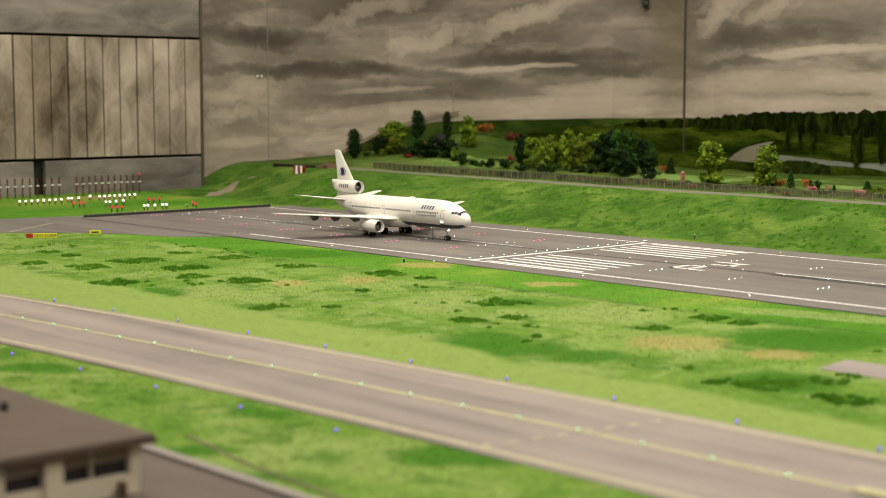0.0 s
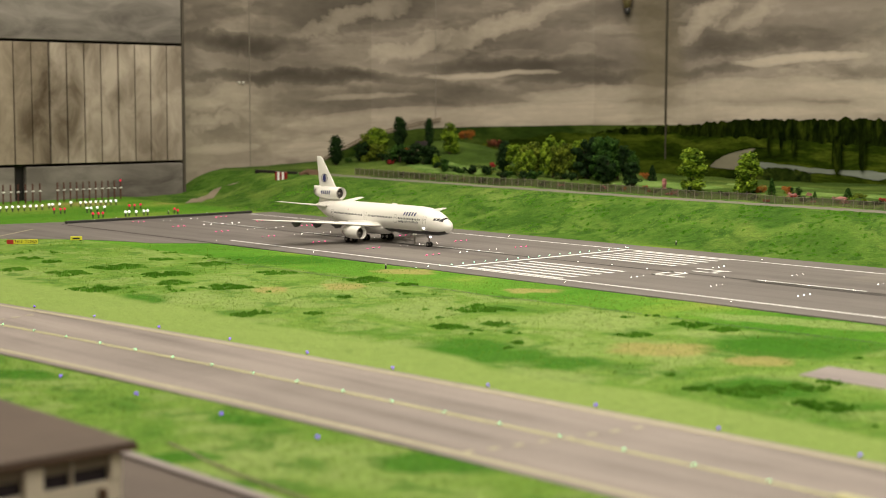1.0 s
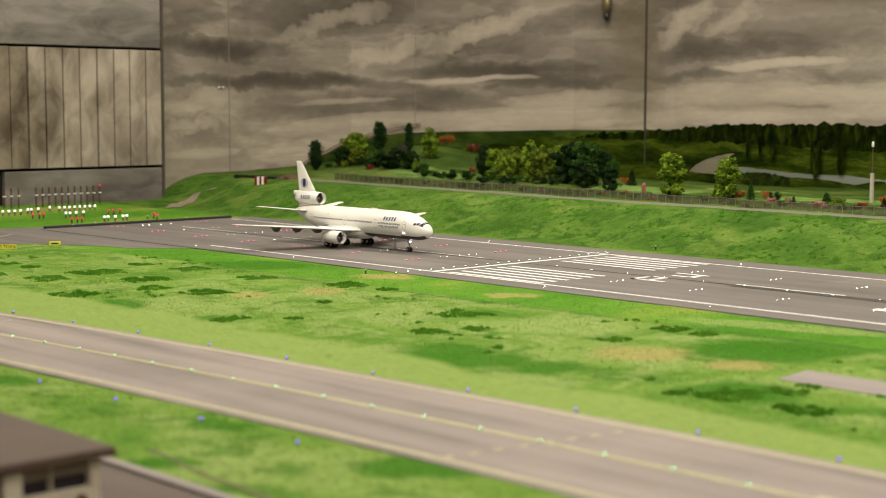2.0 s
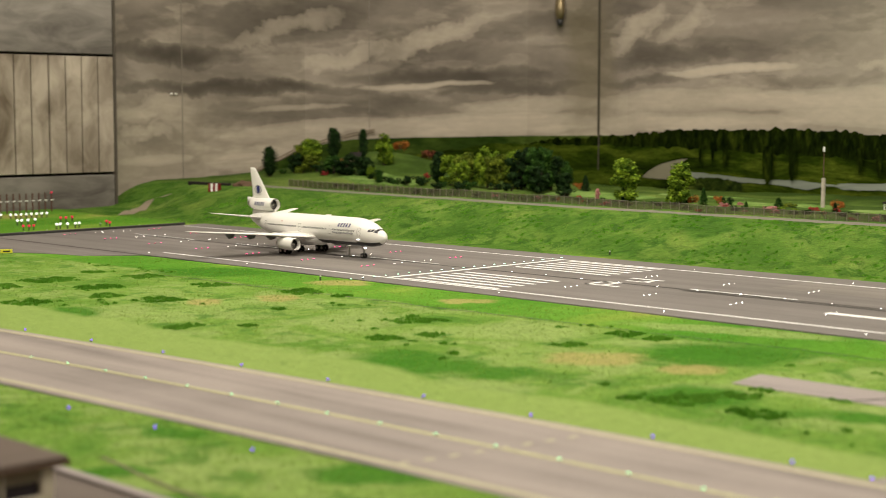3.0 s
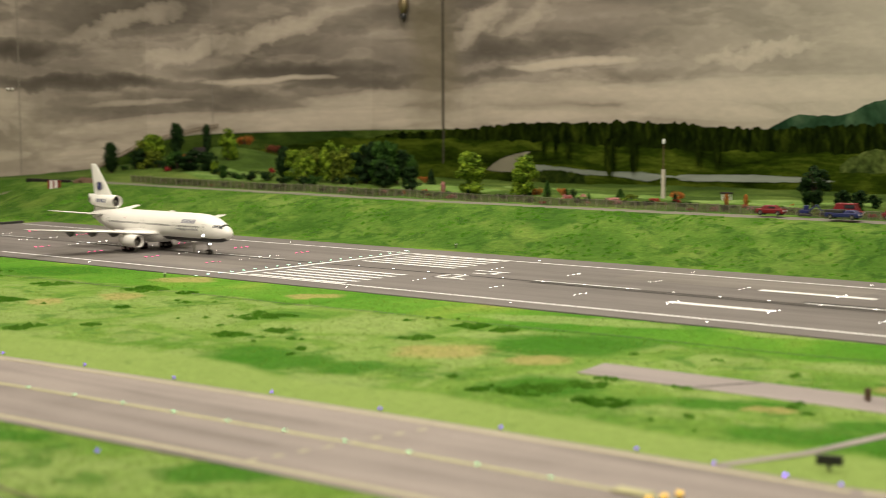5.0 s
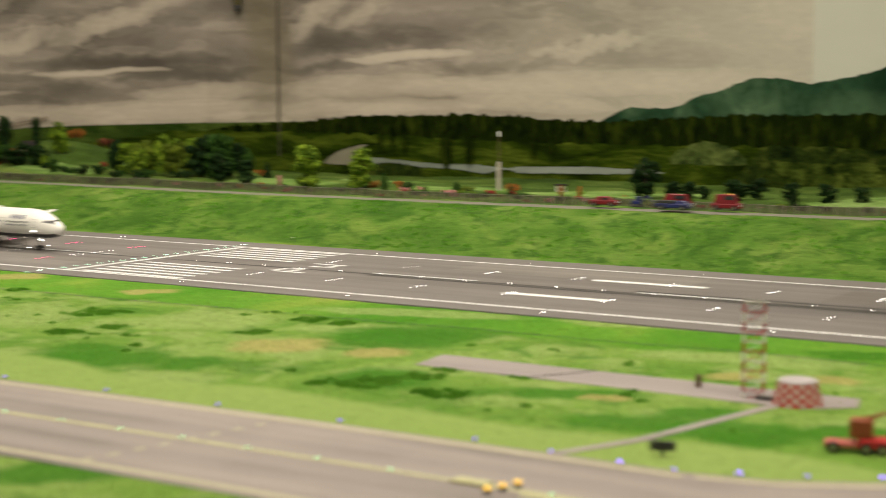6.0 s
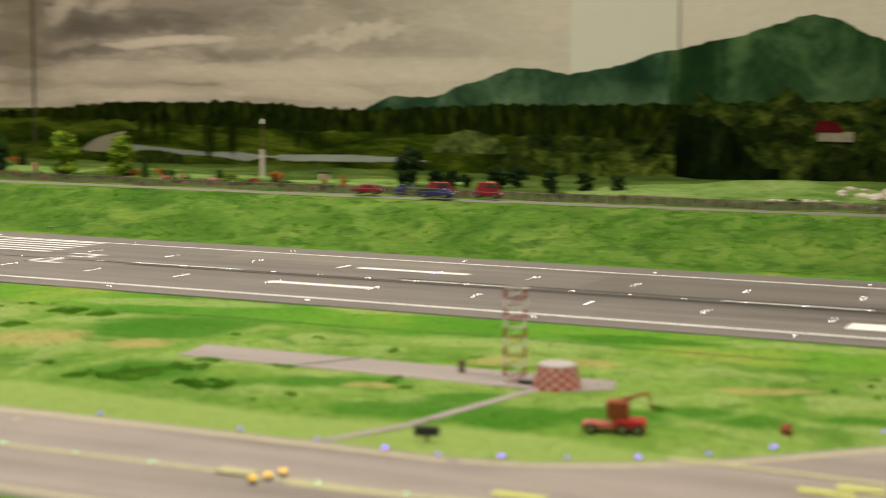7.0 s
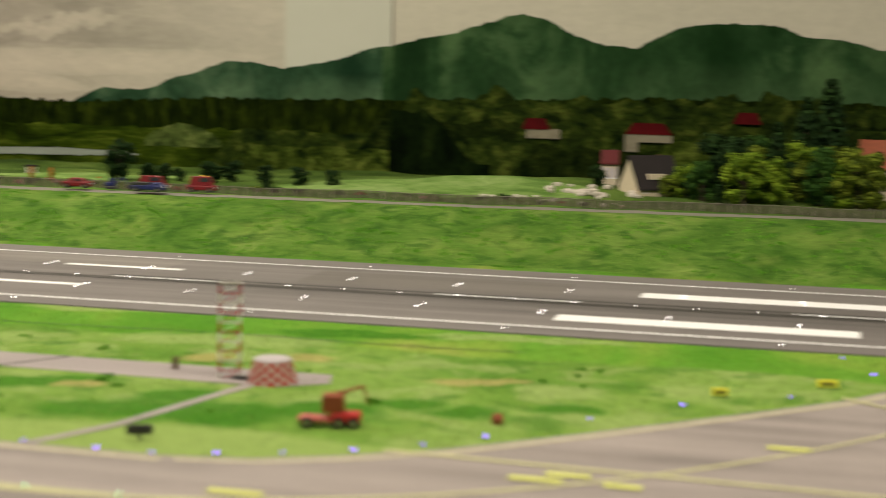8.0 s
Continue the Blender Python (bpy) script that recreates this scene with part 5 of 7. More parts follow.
SIGN = glow("lit_yellow_sign", (0.85, 0.80, 0.05), 0.15, (0.65, 0.60, 0.05))
guidance_sign(-3.63, 1.877, 0.001, 0.060, 0.011, 60, "3410 TORA", True, "lit yellow runway distance sign with a red end panel")
guidance_sign(-3.64, 2.027, 0.001, 0.030, 0.010, 60, "", False, "small lit yellow taxiway sign")
guidance_sign(-0.115, 1.882, 0.001, 0.020, 0.009, 10, "", False, "small yellow taxiway sign in the grass")
guidance_sign(0.012, 1.985, 0.001, 0.026, 0.009, 10, "", False, "small yellow taxiway sign near the runway")


def marker_post(x, y, label="small dark marker post with a pale top in the grass"):
    root = empty("marker_post", pose(x, y, land(x, y)), label, "marker post", "marker posts")
    bm = bmesh.new()
    tube(bm, (0, 0, -0.003), (0, 0, 0.008), 0.0022, 0.0018, 8)
    part("post", bm, DARK, root)
    bm = bmesh.new()
    tube(bm, (0, 0, 0.008), (0, 0, 0.0108), 0.0016, 0.0012, 8)
    part("cap", bm, WHITE, root)


for x, y in ((-2.592, 2.205), (-2.502, 3.105), (-4.167, 2.383), (-4.176, 2.464), (-4.315, 2.740), (-4.18, 2.80)):
    marker_post(x, y)
bm = bmesh.new()
box(bm, -4.172, -4.155, 2.285, 2.96, -0.004, 0.007, bevel=0.002)
tagged(link("kerb", bm, DARK), "dark low kerb at the runway's end", "kerb", kind="structure")


# ---- fence, trees and shrubs behind the runway ----
def wire_material():
    m, t, b = material("grey_wire_mesh", 0.7, 0.2)
    v = coords(t)
    f = noise_of(t, v, 55.0, 3)
    t.links.new(ramp(t, f, [(0.3, (0.060, 0.047, 0.035)), (0.7, (0.125, 0.105, 0.082))]), b.inputs["Base Color"])
    clear = t.nodes.new("ShaderNodeBsdfTransparent")
    mx = t.nodes.new("ShaderNodeMixShader")
    t.links.new(ramp(t, noise_of(t, coords(t, (1, 1, 1)), 900.0, 1), [(0.42, (0.45, 0.45, 0.45)), (0.58, (0.9, 0.9, 0.9))]), mx.inputs[0])
    t.links.new(clear.outputs[0], mx.inputs[1])
    t.links.new(b.outputs[0], mx.inputs[2])
    t.links.new(mx.outputs[0], t.nodes["Material Output"].inputs["Surface"])
    return m


WIRE = wire_material()
POST = simple("grey_fence_post", (0.20, 0.18, 0.15), 0.7, vary=0.15, scale=70)
BARK = simple("dark_bark", (0.06, 0.042, 0.028), 0.9, vary=0.3, scale=90)


def leaf_material(name, lo, mid, hi):
    m, t, b = material(name, 0.85, gloss=0.15)
    g = t.nodes.new("ShaderNodeNewGeometry")
    c = ramp(t, g.outputs["Random Per Island"], [(0.0, lo), (0.35, mid), (1.0, hi)])
    f = noise_of(t, coords(t), 5.5, 2)
    c = mix(t, 0.55, c, ramp(t, f, [(0.36, lo), (0.5, mid), (0.64, hi)]))
    t.links.new(c, b.inputs["Base Color"])
    return m


LEAF = {
    "light": leaf_material("light_green_foliage", (0.010, 0.034, 0.003), (0.095, 0.180, 0.010), (0.33, 0.46, 0.035)),
    "olive": leaf_material("olive_foliage", (0.010, 0.024, 0.003), (0.075, 0.115, 0.009), (0.25, 0.31, 0.030)),
    "dark": leaf_material("dark_green_foliage", (0.006, 0.024, 0.004), (0.020, 0.064, 0.008), (0.06, 0.135, 0.020)),
    "deep": leaf_material("blackish_green_foliage", (0.003, 0.010, 0.003), (0.009, 0.028, 0.006), (0.026, 0.062, 0.012)),
    "orange": leaf_material("orange_foliage", (0.16, 0.04, 0.008), (0.36, 0.11, 0.02), (0.55, 0.24, 0.06)),
    "red": leaf_material("crimson_foliage", (0.12, 0.01, 0.012), (0.32, 0.025, 0.03), (0.5, 0.10, 0.08)),
    "maroon": leaf_material("dark_red_foliage", (0.03, 0.006, 0.004), (0.12, 0.028, 0.016), (0.30, 0.12, 0.06)),
    "pink": leaf_material("pink_foliage", (0.3, 0.10, 0.10), (0.5, 0.2, 0.2), (0.7, 0.4, 0.4)),
}


def crown_mesh(name, rng, clumps, leaf, per):
    """Many small leaf blades round the given clump centres (x, y, z, radius)."""
    verts, faces = [], []
    for cx, cy, cz, r in clumps:
        for _ in range(per):
            d = Vector((rng.gauss(0, 1), rng.gauss(0, 1), rng.gauss(0, 1))).normalized()
            p = Vector((cx, cy, cz)) + d * r * (0.55 + 0.5 * rng.random())
            a = Vector((rng.gauss(0, 1), rng.gauss(0, 1), rng.gauss(0, 1))).normalized()
            b = d.cross(a).normalized() if d.cross(a).length > 0.01 else Vector((1, 0, 0))
            a = (b.cross(d) * 0.7 + d * rng.uniform(-0.5, 0.5)).normalized()
            s = leaf * rng.uniform(0.6, 1.3)
            k = len(verts)
            verts += [p - a * s, p + b * s * 0.7, p + a * s, p - b * s * 0.7 + d * s * 0.3]
            faces.append((k, k + 1, k + 2, k + 3))
    me = bpy.data.meshes.new(name)
    me.from_pydata([tuple(v) for v in verts], [], faces)
    return me


def tree_kind(kind, shade, seed, label):
    """A tree one metre tall, to be copied at its true size."""
    rng = random.Random(seed)
    root = empty("tree", pose(0, 0, -0.6), label, "tree")
    bm = bmesh.new()
    if kind == "slim":
        tube(bm, (0, 0, -0.02), (0.01, 0, 0.9), 0.03, 0.008, 8)
        clumps = [(0.05 * rng.uniform(-1, 1), 0.05 * rng.uniform(-1, 1), 0.12 + 0.86 * i / 26, (0.17 * math.sin(3.14 * (0.15 + 0.80 * (1 - i / 26))) ** 0.7 + 0.02) * rng.uniform(0.7, 1.15)) for i in range(27)]
        per, leaf = 100, 0.028
    elif kind == "conifer":
        tube(bm, (0, 0, -0.02), (0.0, 0, 0.95), 0.03, 0.006, 8)
        clumps = []
        for i in range(14):
            z = 0.14 + 0.82 * i / 13
            w = 0.22 * (1 - i / 14) ** 0.8 + 0.015
            for k in range(5):
                a = k * 1.2566 + i
                clumps.append((w * 0.7 * math.cos(a), w * 0.7 * math.sin(a), z - w * 0.15, w * 0.45))
        per, leaf = 24, 0.028
    elif kind == "bush":
        for k in range(4):
            tube(bm, (0, 0, -0.02), (0.2 * math.cos(k * 1.6), 0.2 * math.sin(k * 1.6), 0.5), 0.03, 0.01, 5)
        clumps = [(rng.uniform(-0.55, 0.55), rng.uniform(-0.45, 0.45), rng.uniform(0.2, 0.75), rng.uniform(0.16, 0.30)) for _ in range(16)]
        per, leaf = 55, 0.062
    else:
        tube(bm, (0, 0, -0.02), (0.01, 0.01, 0.45), 0.038, 0.022, 9)
        clumps = []
        for k in range(7):
            a, up = k * 2.4 + rng.random(), rng.uniform(0.35, 0.75)
            reach = rng.uniform(0.10, 0.20)
            tip = (reach * math.cos(a), reach * math.sin(a), up + 0.12)
            tube(bm, (0.005, 0.005, 0.26 + 0.02 * k), tip, 0.014, 0.005, 6)
        for i in range(46):
            z = rng.uniform(0.10, 0.90)
            w = 0.30 * math.sin(3.14 * (0.20 + 0.72 * (z - 0.08))) ** 0.6 * (1.05 if kind == "broad" else 1.0 - 0.62 * z)
            a, q = rng.uniform(0, 6.28), math.sqrt(rng.random())
            clumps.append((w * q * math.cos(a), w * q * math.sin(a), z, rng.uniform(0.075, 0.130)))
        per, leaf = 105, 0.027
    part("trunk", bm, BARK, root, "thin dark trunk")
    me = crown_mesh("crown", rng, clumps, leaf, per)
    me.materials.append(LEAF[shade])
    ob = new("crown", me)
    ob.parent = root
    return root


KINDS = {}


def plant(kind, shade, x, y, height, wide=1.0, seed=0, z=None, group="trees behind the fence"):
    """Sets a tree or shrub of that sort and height on the ground."""
    words = {"light": "bright green", "olive": "olive green", "dark": "dark green", "deep": "blackish green", "orange": "orange autumn", "red": "crimson", "pink": "pink flowering", "maroon": "dark red"}[shade]
    noun = "leafy shrub" if kind == "bush" else "slim leafy tree" if kind == "slim" else "conifer" if kind == "conifer" else "leafy tree"
    key = (kind, shade, seed % 2)
    base = land(x, y) if z is None else z
    m = pose(x, y, base - 0.002, 0, 0, (seed * 77) % 360) @ Matrix.Diagonal((height * wide, height * wide, height, 1))
    if key not in KINDS:
        root = tree_kind(kind, shade, 10 + 3 * len(KINDS), f"{words} model {noun} behind the runway fence")
        root["category"], root["group"] = ("shrub" if kind == "bush" else "tree"), group
        root.name = "shrub" if kind == "bush" else "tree"
        root.matrix_basis = m
        KINDS[key] = root
    else:
        old = KINDS[key]
        new_ob = copy_thing(old, m)
        new_ob.matrix_basis = m


plant("slim", "deep", -4.93, 3.93, 0.115, 1.45, 0)
plant("broad", "olive", -4.93, 4.10, 0.105, 1.15, 1)
plant("tall", "light", -4.85, 4.08, 0.125, 1.45, 0)
plant("slim", "deep", -4.81, 4.17, 0.126, 1.30, 1)
plant("slim", "deep", -4.70, 4.23, 0.115, 0.94, 2)
plant("tall", "light", -4.54, 4.20, 0.128, 1.10, 3)
plant("broad", "deep", -4.56, 4.02, 0.090, 1.70, 0)
plant("broad", "dark", -4.65, 4.03, 0.074, 1.70, 1)
plant("broad", "deep", -4.49, 4.05, 0.080, 1.30, 3)
plant("slim", "dark", -4.30, 3.95, 0.050, 1.76, 3)
plant("bush", "orange", -4.70, 4.35, 0.030, 1.00, 0)
plant("bush", "orange", -4.85, 4.58, 0.042, 1.15, 1, 0.205)
plant("bush", "maroon", -4.65, 4.56, 0.042, 1.45, 0, 0.170)
plant("bush", "red", -4.66, 3.99, 0.026, 0.90, 1)
plant("bush", "red", -4.30, 4.20, 0.022, 1.10, 2)
plant("slim", "deep", -4.15, 4.12, 0.116, 1.43, 4)
plant("broad", "light", -4.06, 4.10, 0.121, 1.15, 0)
plant("broad", "olive", -3.97, 4.07, 0.134, 1.05, 2)
plant("broad", "light", -3.87, 4.09, 0.153, 0.95, 1)
plant("broad", "olive", -3.79, 4.06, 0.140, 1.00, 3)
plant("broad", "light", -3.73, 4.10, 0.146, 0.95, 4)
plant("broad", "deep", -3.65, 4.03, 0.157, 1.00, 4)
plant("broad", "dark", -3.57, 4.04, 0.161, 1.00, 2)
plant("broad", "deep", -3.57, 4.10, 0.125, 1.10, 5)
plant("broad", "dark", -3.63, 4.24, 0.111, 0.80, 3)
plant("bush", "orange", -3.54, 4.22, 0.030, 1.10, 2)
plant("broad", "olive", -4.78, 4.02, 0.075, 1.28, 1)
plant("broad", "deep", -4.86, 4.00, 0.085, 1.04, 4)
plant("broad", "light", -4.42, 4.02, 0.055, 0.96, 1)
plant("broad", "light", -3.92, 4.00, 0.105, 1.04, 3)
plant("broad", "olive", -4.02, 4.16, 0.110, 1.04, 1)
plant("broad", "deep", -3.52, 3.98, 0.100, 1.04, 2)
plant("broad", "dark", -3.69, 4.16, 0.150, 0.96, 5)
plant("bush", "deep", -3.31, 3.88, 0.032, 1.50, 0)
plant("tall", "light", -3.02, 3.82, 0.140, 1.25, 0)
plant("tall", "light", -2.815, 3.83, 0.129, 1.25, 5)
plant("conifer", "dark", -2.70, 3.79, 0.054, 1.10, 0)
plant("bush", "orange", -2.79, 3.86, 0.026, 0.90, 1)
plant("bush", "orange", -2.685, 3.85, 0.030, 0.80, 2)
plant("bush", "deep", -2.65, 3.84, 0.028, 0.80, 1)
plant("conifer", "dark", -2.46, 3.82, 0.038, 1.90, 1)
plant("bush", "pink", -2.43, 3.74, 0.020, 1.60, 0)
plant("bush", "orange", -2.38, 4.01, 0.026, 1.10, 3)
plant("bush", "red", -2.33, 3.80, 0.016, 1.50, 3)
plant("conifer", "dark", -2.55, 3.79, 0.024, 1.40, 2)
plant("bush", "pink", -2.62, 3.78, 0.016, 1.40, 1)
plant("bush", "olive", -2.47, 3.90, 0.016, 2.20, 0)
plant("slim", "orange", -2.10, 3.80, 0.034, 1.10, 0)
plant("slim", "orange", -2.04, 3.80, 0.032, 1.10, 1)
plant("broad", "deep", -1.86, 3.84, 0.116, 1.02, 0)
plant("broad", "deep", -1.79, 3.87, 0.048, 1.30, 1)
for k, (x, h) in enumerate(((-1.79, 0.034), (-1.75, 0.046), (-1.707, 0.040), (-1.615, 0.062), (-1.555, 0.062), (-1.46, 0.05), (-1.36, 0.055), (-1.27, 0.045))):
    plant("broad", "deep", x, 3.89, h, 1.35, k)
rng = random.Random(8)
for k in range(22):
    x = -0.42 + 0.026 * k + rng.uniform(-0.02, 0.02)
    plant("broad" if k % 3 else "tall", ("dark", "olive", "deep", "light", "olive")[k % 5], x, 3.86 + 0.32 * rng.random(), rng.uniform(0.08, 0.17) * (0.6 if k < 5 else 1.0), 1.15, k)
plant("conifer", "deep", -0.001, 4.12, 0.318, 0.95, 0)
plant("conifer", "deep", -0.060, 4.12, 0.265, 0.9, 1)
plant("conifer", "deep", -0.127, 4.02, 0.200, 0.8, 1)
plant("broad", "light", -0.20, 3.84, 0.135, 1.1, 0)
plant("broad", "light", -0.13, 3.88, 0.120, 1.1, 1)
plant("broad", "light", -0.345, 3.90, 0.085, 1.2, 0)
plant("broad", "deep", -0.578, 3.98, 0.058, 1.1, 2)
plant("slim", "deep", -0.20, 4.02, 0.140, 1.10, 0)
plant("slim", "deep", -0.255, 3.80, 0.050, 1.43, 1)
for k in range(64):
    x = -4.38 + 0.062 * k + rng.uniform(-0.03, 0.03)
    plant("bush", ("olive", "deep", "deep", "olive", "dark", "red", "deep", "pink")[k % 8], x, fence_y(x) + 0.04 + 0.09 * rng.random(), rng.uniform(0.008, 0.020) * (1.0 if k % 8 not in (5, 7) else 0.7), 1.5, k)


# low dark shrubs added at the tree feet to deepen the shaded gaps
for k in range(26):
    x = -4.98 + 0.056 * k + rng.uniform(-0.03, 0.03)
    plant("bush", ("deep", "dark", "deep", "olive")[k % 4], x, (4.02 if x < -4.4 else 3.98) + rng.uniform(-0.05, 0.05), rng.uniform(0.022, 0.045), 1.2, k)


for k in range(46):
    x = -3.45 + 0.038 * k + rng.uniform(-0.02, 0.02)
    plant("bush", ("olive", "pink", "deep", "orange", "light", "dark", "red", "light")[(k * 5) % 8], x, fence_y(x) + 0.05 + 0.32 * rng.random() ** 1.5, rng.uniform(0.008, 0.017), rng.uniform(0.8, 1.5), k)
plant("slim", "pink", -3.13, 3.82, 0.036, 1.2, 0)
for k, (x, y, h) in enumerate(((-3.42, 4.0, 0.075), (-3.38, 4.06, 0.06), (-2.98, 3.76, 0.022), (-2.30, 3.86, 0.03), (-1.70, 3.78, 0.03), (-1.42, 3.80, 0.045))):
    plant("conifer" if k % 2 else "tall", "deep", x, y, h, 1.3, k)


def fence():
    root = empty("fence", pose(0, 0, 0), "grey wire-mesh fence with bent posts along the service road", "fence")
    xs = [-4.50 + 0.0315 * i for i in range(196)]
    tall = lambda x: 0.82 - 0.14 * smooth01((x + 3.6) / 1.4)
    bm = bmesh.new()
    tube(bm, (0, 0, -0.006), (0, 0, 0.0290), 0.0011, n=6)
    tube(bm, (0, 0, 0.0287), (0, -0.0040, 0.0335), 0.0010, n=6)
    me = bpy.data.meshes.new("post")
    bm.to_mesh(me)
    bm.free()
    me.materials.append(POST)
    for x in xs:
        ob = new("post", me)
        ob.location = (x, fence_y(x), land(x, fence_y(x)))
        ob.scale.z = tall(x)
        ob.parent = root
    for a, b in zip(xs[::7], xs[7::7]):
        k = 7
        verts = []
        for i in range(k + 1):
            x = a + (b - a) * i / k
            z = land(x, fence_y(x))
            verts += [(x, fence_y(x), z - 0.003), (x, fence_y(x), z + 0.0280 * tall(x))]
        raw("wire_panel", verts, [(2 * i, 2 * i + 2, 2 * i + 3, 2 * i + 1) for i in range(k)], WIRE, root)
    bm = bmesh.new()
    for a, b in zip(xs[::4], xs[4::4]):
        tube(bm, (a, fence_y(a), land(a, fence_y(a)) + 0.0283 * tall(a)), (b, fence_y(b), land(b, fence_y(b)) + 0.0283 * tall(b)), 0.0006, n=5)
    part("top_wire", bm, POST, root)


fence()


# ---- small buildings, vehicles and clutter ----
CREAM_WALL = simple("cream_render", (0.60, 0.52, 0.38), 0.85, vary=0.12, scale=30)
ROOF_DARK = simple("dark_slate_roof", (0.016, 0.012, 0.012), 0.95, vary=0.3, scale=70)
ROOF_RED = simple("red_tile_roof", (0.085, 0.002, 0.004), 0.75, vary=0.2, scale=60)
ROOF_FLAT = simple("brown_felt_roof", (0.118, 0.090, 0.074), 0.85, vary=0.15, scale=20)
WINDOW = simple("bluish_window_glass", (0.50, 0.46, 0.51), 0.3, vary=0.15)
STONE = simple("pale_stone", (0.55, 0.50, 0.44), 0.85, vary=0.2, scale=70)
WOOD = simple("brown_wood", (0.12, 0.07, 0.04), 0.8, vary=0.25, scale=60)
BLUEP = simple("blue_vehicle_paint", (0.016, 0.022, 0.11), 0.35, vary=0.08)
REDP = simple("red_vehicle_paint", (0.20, 0.003, 0.009), 0.35, vary=0.08)
REDCAR = simple("deep_red_vehicle_paint", (0.16, 0.0012, 0.006), 0.5, vary=0.08)
ORANGEP = simple("rusty_orange_paint", (0.27, 0.060, 0.018), 0.6, vary=0.25, scale=90)
WHITEP = simple("white_vehicle_paint", (0.70, 0.68, 0.64), 0.35, vary=0.05)


def roof_prism(bm, x0, x1, y0, y1, z0, z1, hip=0.0):
    ym = (y0 + y1) / 2
    a = [bm.verts.new(p) for p in ((x0, y0, z0), (x1, y0, z0), (x1, y1, z0), (x0, y1, z0), (x0 + hip, ym, z1), (x1 - hip, ym, z1))]
    for q in ((0, 1, 5, 4), (2, 3, 4, 5), (1, 2, 5), (3, 0, 4), (3, 2, 1, 0)):
        bm.faces.new([a[i] for i in q])


def gable_roof(bm, half, deep, eaves, ridge):
    """Two sloping slabs that meet on the ridge and hang over the eaves; the gables stay open to the wall."""
    thick, over = 0.0035, 0.006
    drop = (ridge - eaves) / deep * over
    for sy in (-1, 1):
        ring = ((sy * (deep + over), eaves - drop), (0.0, ridge), (0.0, ridge + thick), (sy * (deep + over), eaves - drop + thick))
        a = [bm.verts.new((-half, py, pz)) for py, pz in ring]
        b = [bm.verts.new((half, py, pz)) for py, pz in ring]
        bm.faces.new(a)
        bm.faces.new(b[::-1])
        for i in range(4):
            bm.faces.new((a[i], b[i], b[(i + 1) % 4], a[(i + 1) % 4]))


def small_house(x, y, w, d, eaves, ridge, yaw, roof_mat, hip, label, dormer=False):
    root = empty("house", pose(x, y, land(x, y) - 0.004, 0, 0, yaw), label, "house", "houses behind the fence")
    bm = bmesh.new()
    box(bm, -w / 2, w / 2, -d / 2, d / 2, 0, eaves)
    if hip == 0:
        for sx in (-w / 2 + 0.0004, w / 2 - 0.0004):
            bm.faces.new([bm.verts.new(p) for p in ((sx, -d / 2, eaves), (sx, d / 2, eaves), (sx, 0, ridge - 0.002))])
    part("wall", bm, CREAM_WALL, root, "cream rendered wall")
    bm = bmesh.new()
    if hip:
        roof_prism(bm, -w / 2 - 0.005, w / 2 + 0.005, -d / 2 - 0.006, d / 2 + 0.006, eaves + 0.0005, ridge, hip)
    else:
        gable_roof(bm, w / 2 + 0.004, d / 2, eaves, ridge)
    roof = part("roof", bm, roof_mat, root)
    for i in range(3):
        bm = bmesh.new()
        cx = -w * 0.32 + w * 0.32 * i
        box(bm, cx - 0.0045, cx + 0.0045, -d / 2 - 0.0008, -d / 2 + 0.002, eaves * 0.35, eaves * 0.78)
        win = part("window", bm, WINDOW, root)
        bm = bmesh.new()
        box(bm, cx - 0.0055, cx + 0.0055, -d / 2 - 0.0015, -d / 2, eaves * 0.31, eaves * 0.35)
        part("sill", bm, WHITE, win)
    bm = bmesh.new()
    box(bm, w * 0.2, w * 0.2 + 0.006, 0.002, 0.008, ridge - 0.012, ridge + 0.006)
    part("chimney", bm, WOOD, roof)
    if dormer:
        bm = bmesh.new()
        zz = eaves + (ridge - eaves) * 0.25
        box(bm, -w * 0.22, w * 0.18, -d / 2 + 0.006, -d / 2 + 0.03, zz, zz + 0.014)
        part("dormer", bm, CREAM_WALL, roof, "cream dormer")


small_house(-0.44, 3.94, 0.120, 0.105, 0.024, 0.098, 36, ROOF_DARK, 0.0, "model house with a tall dark slate roof and cream dormer", True)
small_house(-0.560, 4.07, 0.040, 0.06, 0.062, 0.090, 6, ROOF_RED, 0.0, "narrow cream model house with a red roof")
small_house(0.13, 4.15, 0.10, 0.09, 0.10, 0.165, -6, ORANGEP, 0.0, "cream model house with an orange tiled roof among trees")

small_house(-4.70, 4.19, 0.040, 0.030, 0.020, 0.034, 40, ROOF_DARK, 0.0, "tiny cream hut with a dark roof among trees on the hill")
plant("bush", "orange", -4.73, 4.13, 0.028, 1.10, 4)
for k in range(44):
    r2 = random.Random(40 + k)
    x, y = (-0.70 + 0.25 * r2.random(), 3.83 + 0.12 * r2.random()) if k < 24 else (-0.86 + 0.42 * r2.random(), 3.66 + 0.14 * r2.random())
    bm = bmesh.new()
    bmesh.ops.create_icosphere(bm, subdivisions=1, radius=1.0)
    for v in bm.verts:
        v.co *= r2.uniform(0.75, 1.2)
    s = r2.uniform(0.006, 0.013) * (1.0 if k < 24 else 0.65)
    bmesh.ops.scale(bm, verts=bm.verts, vec=(s * 1.4, s, s * 0.75))
    ob = link("boulder", bm, STONE)
    ob.matrix_world = pose(x, y, land(x, y) + s * 0.4, 0, 0, k * 50)
    tagged(ob, "pale rough boulder in a heap behind the fence", "boulder", "boulders")


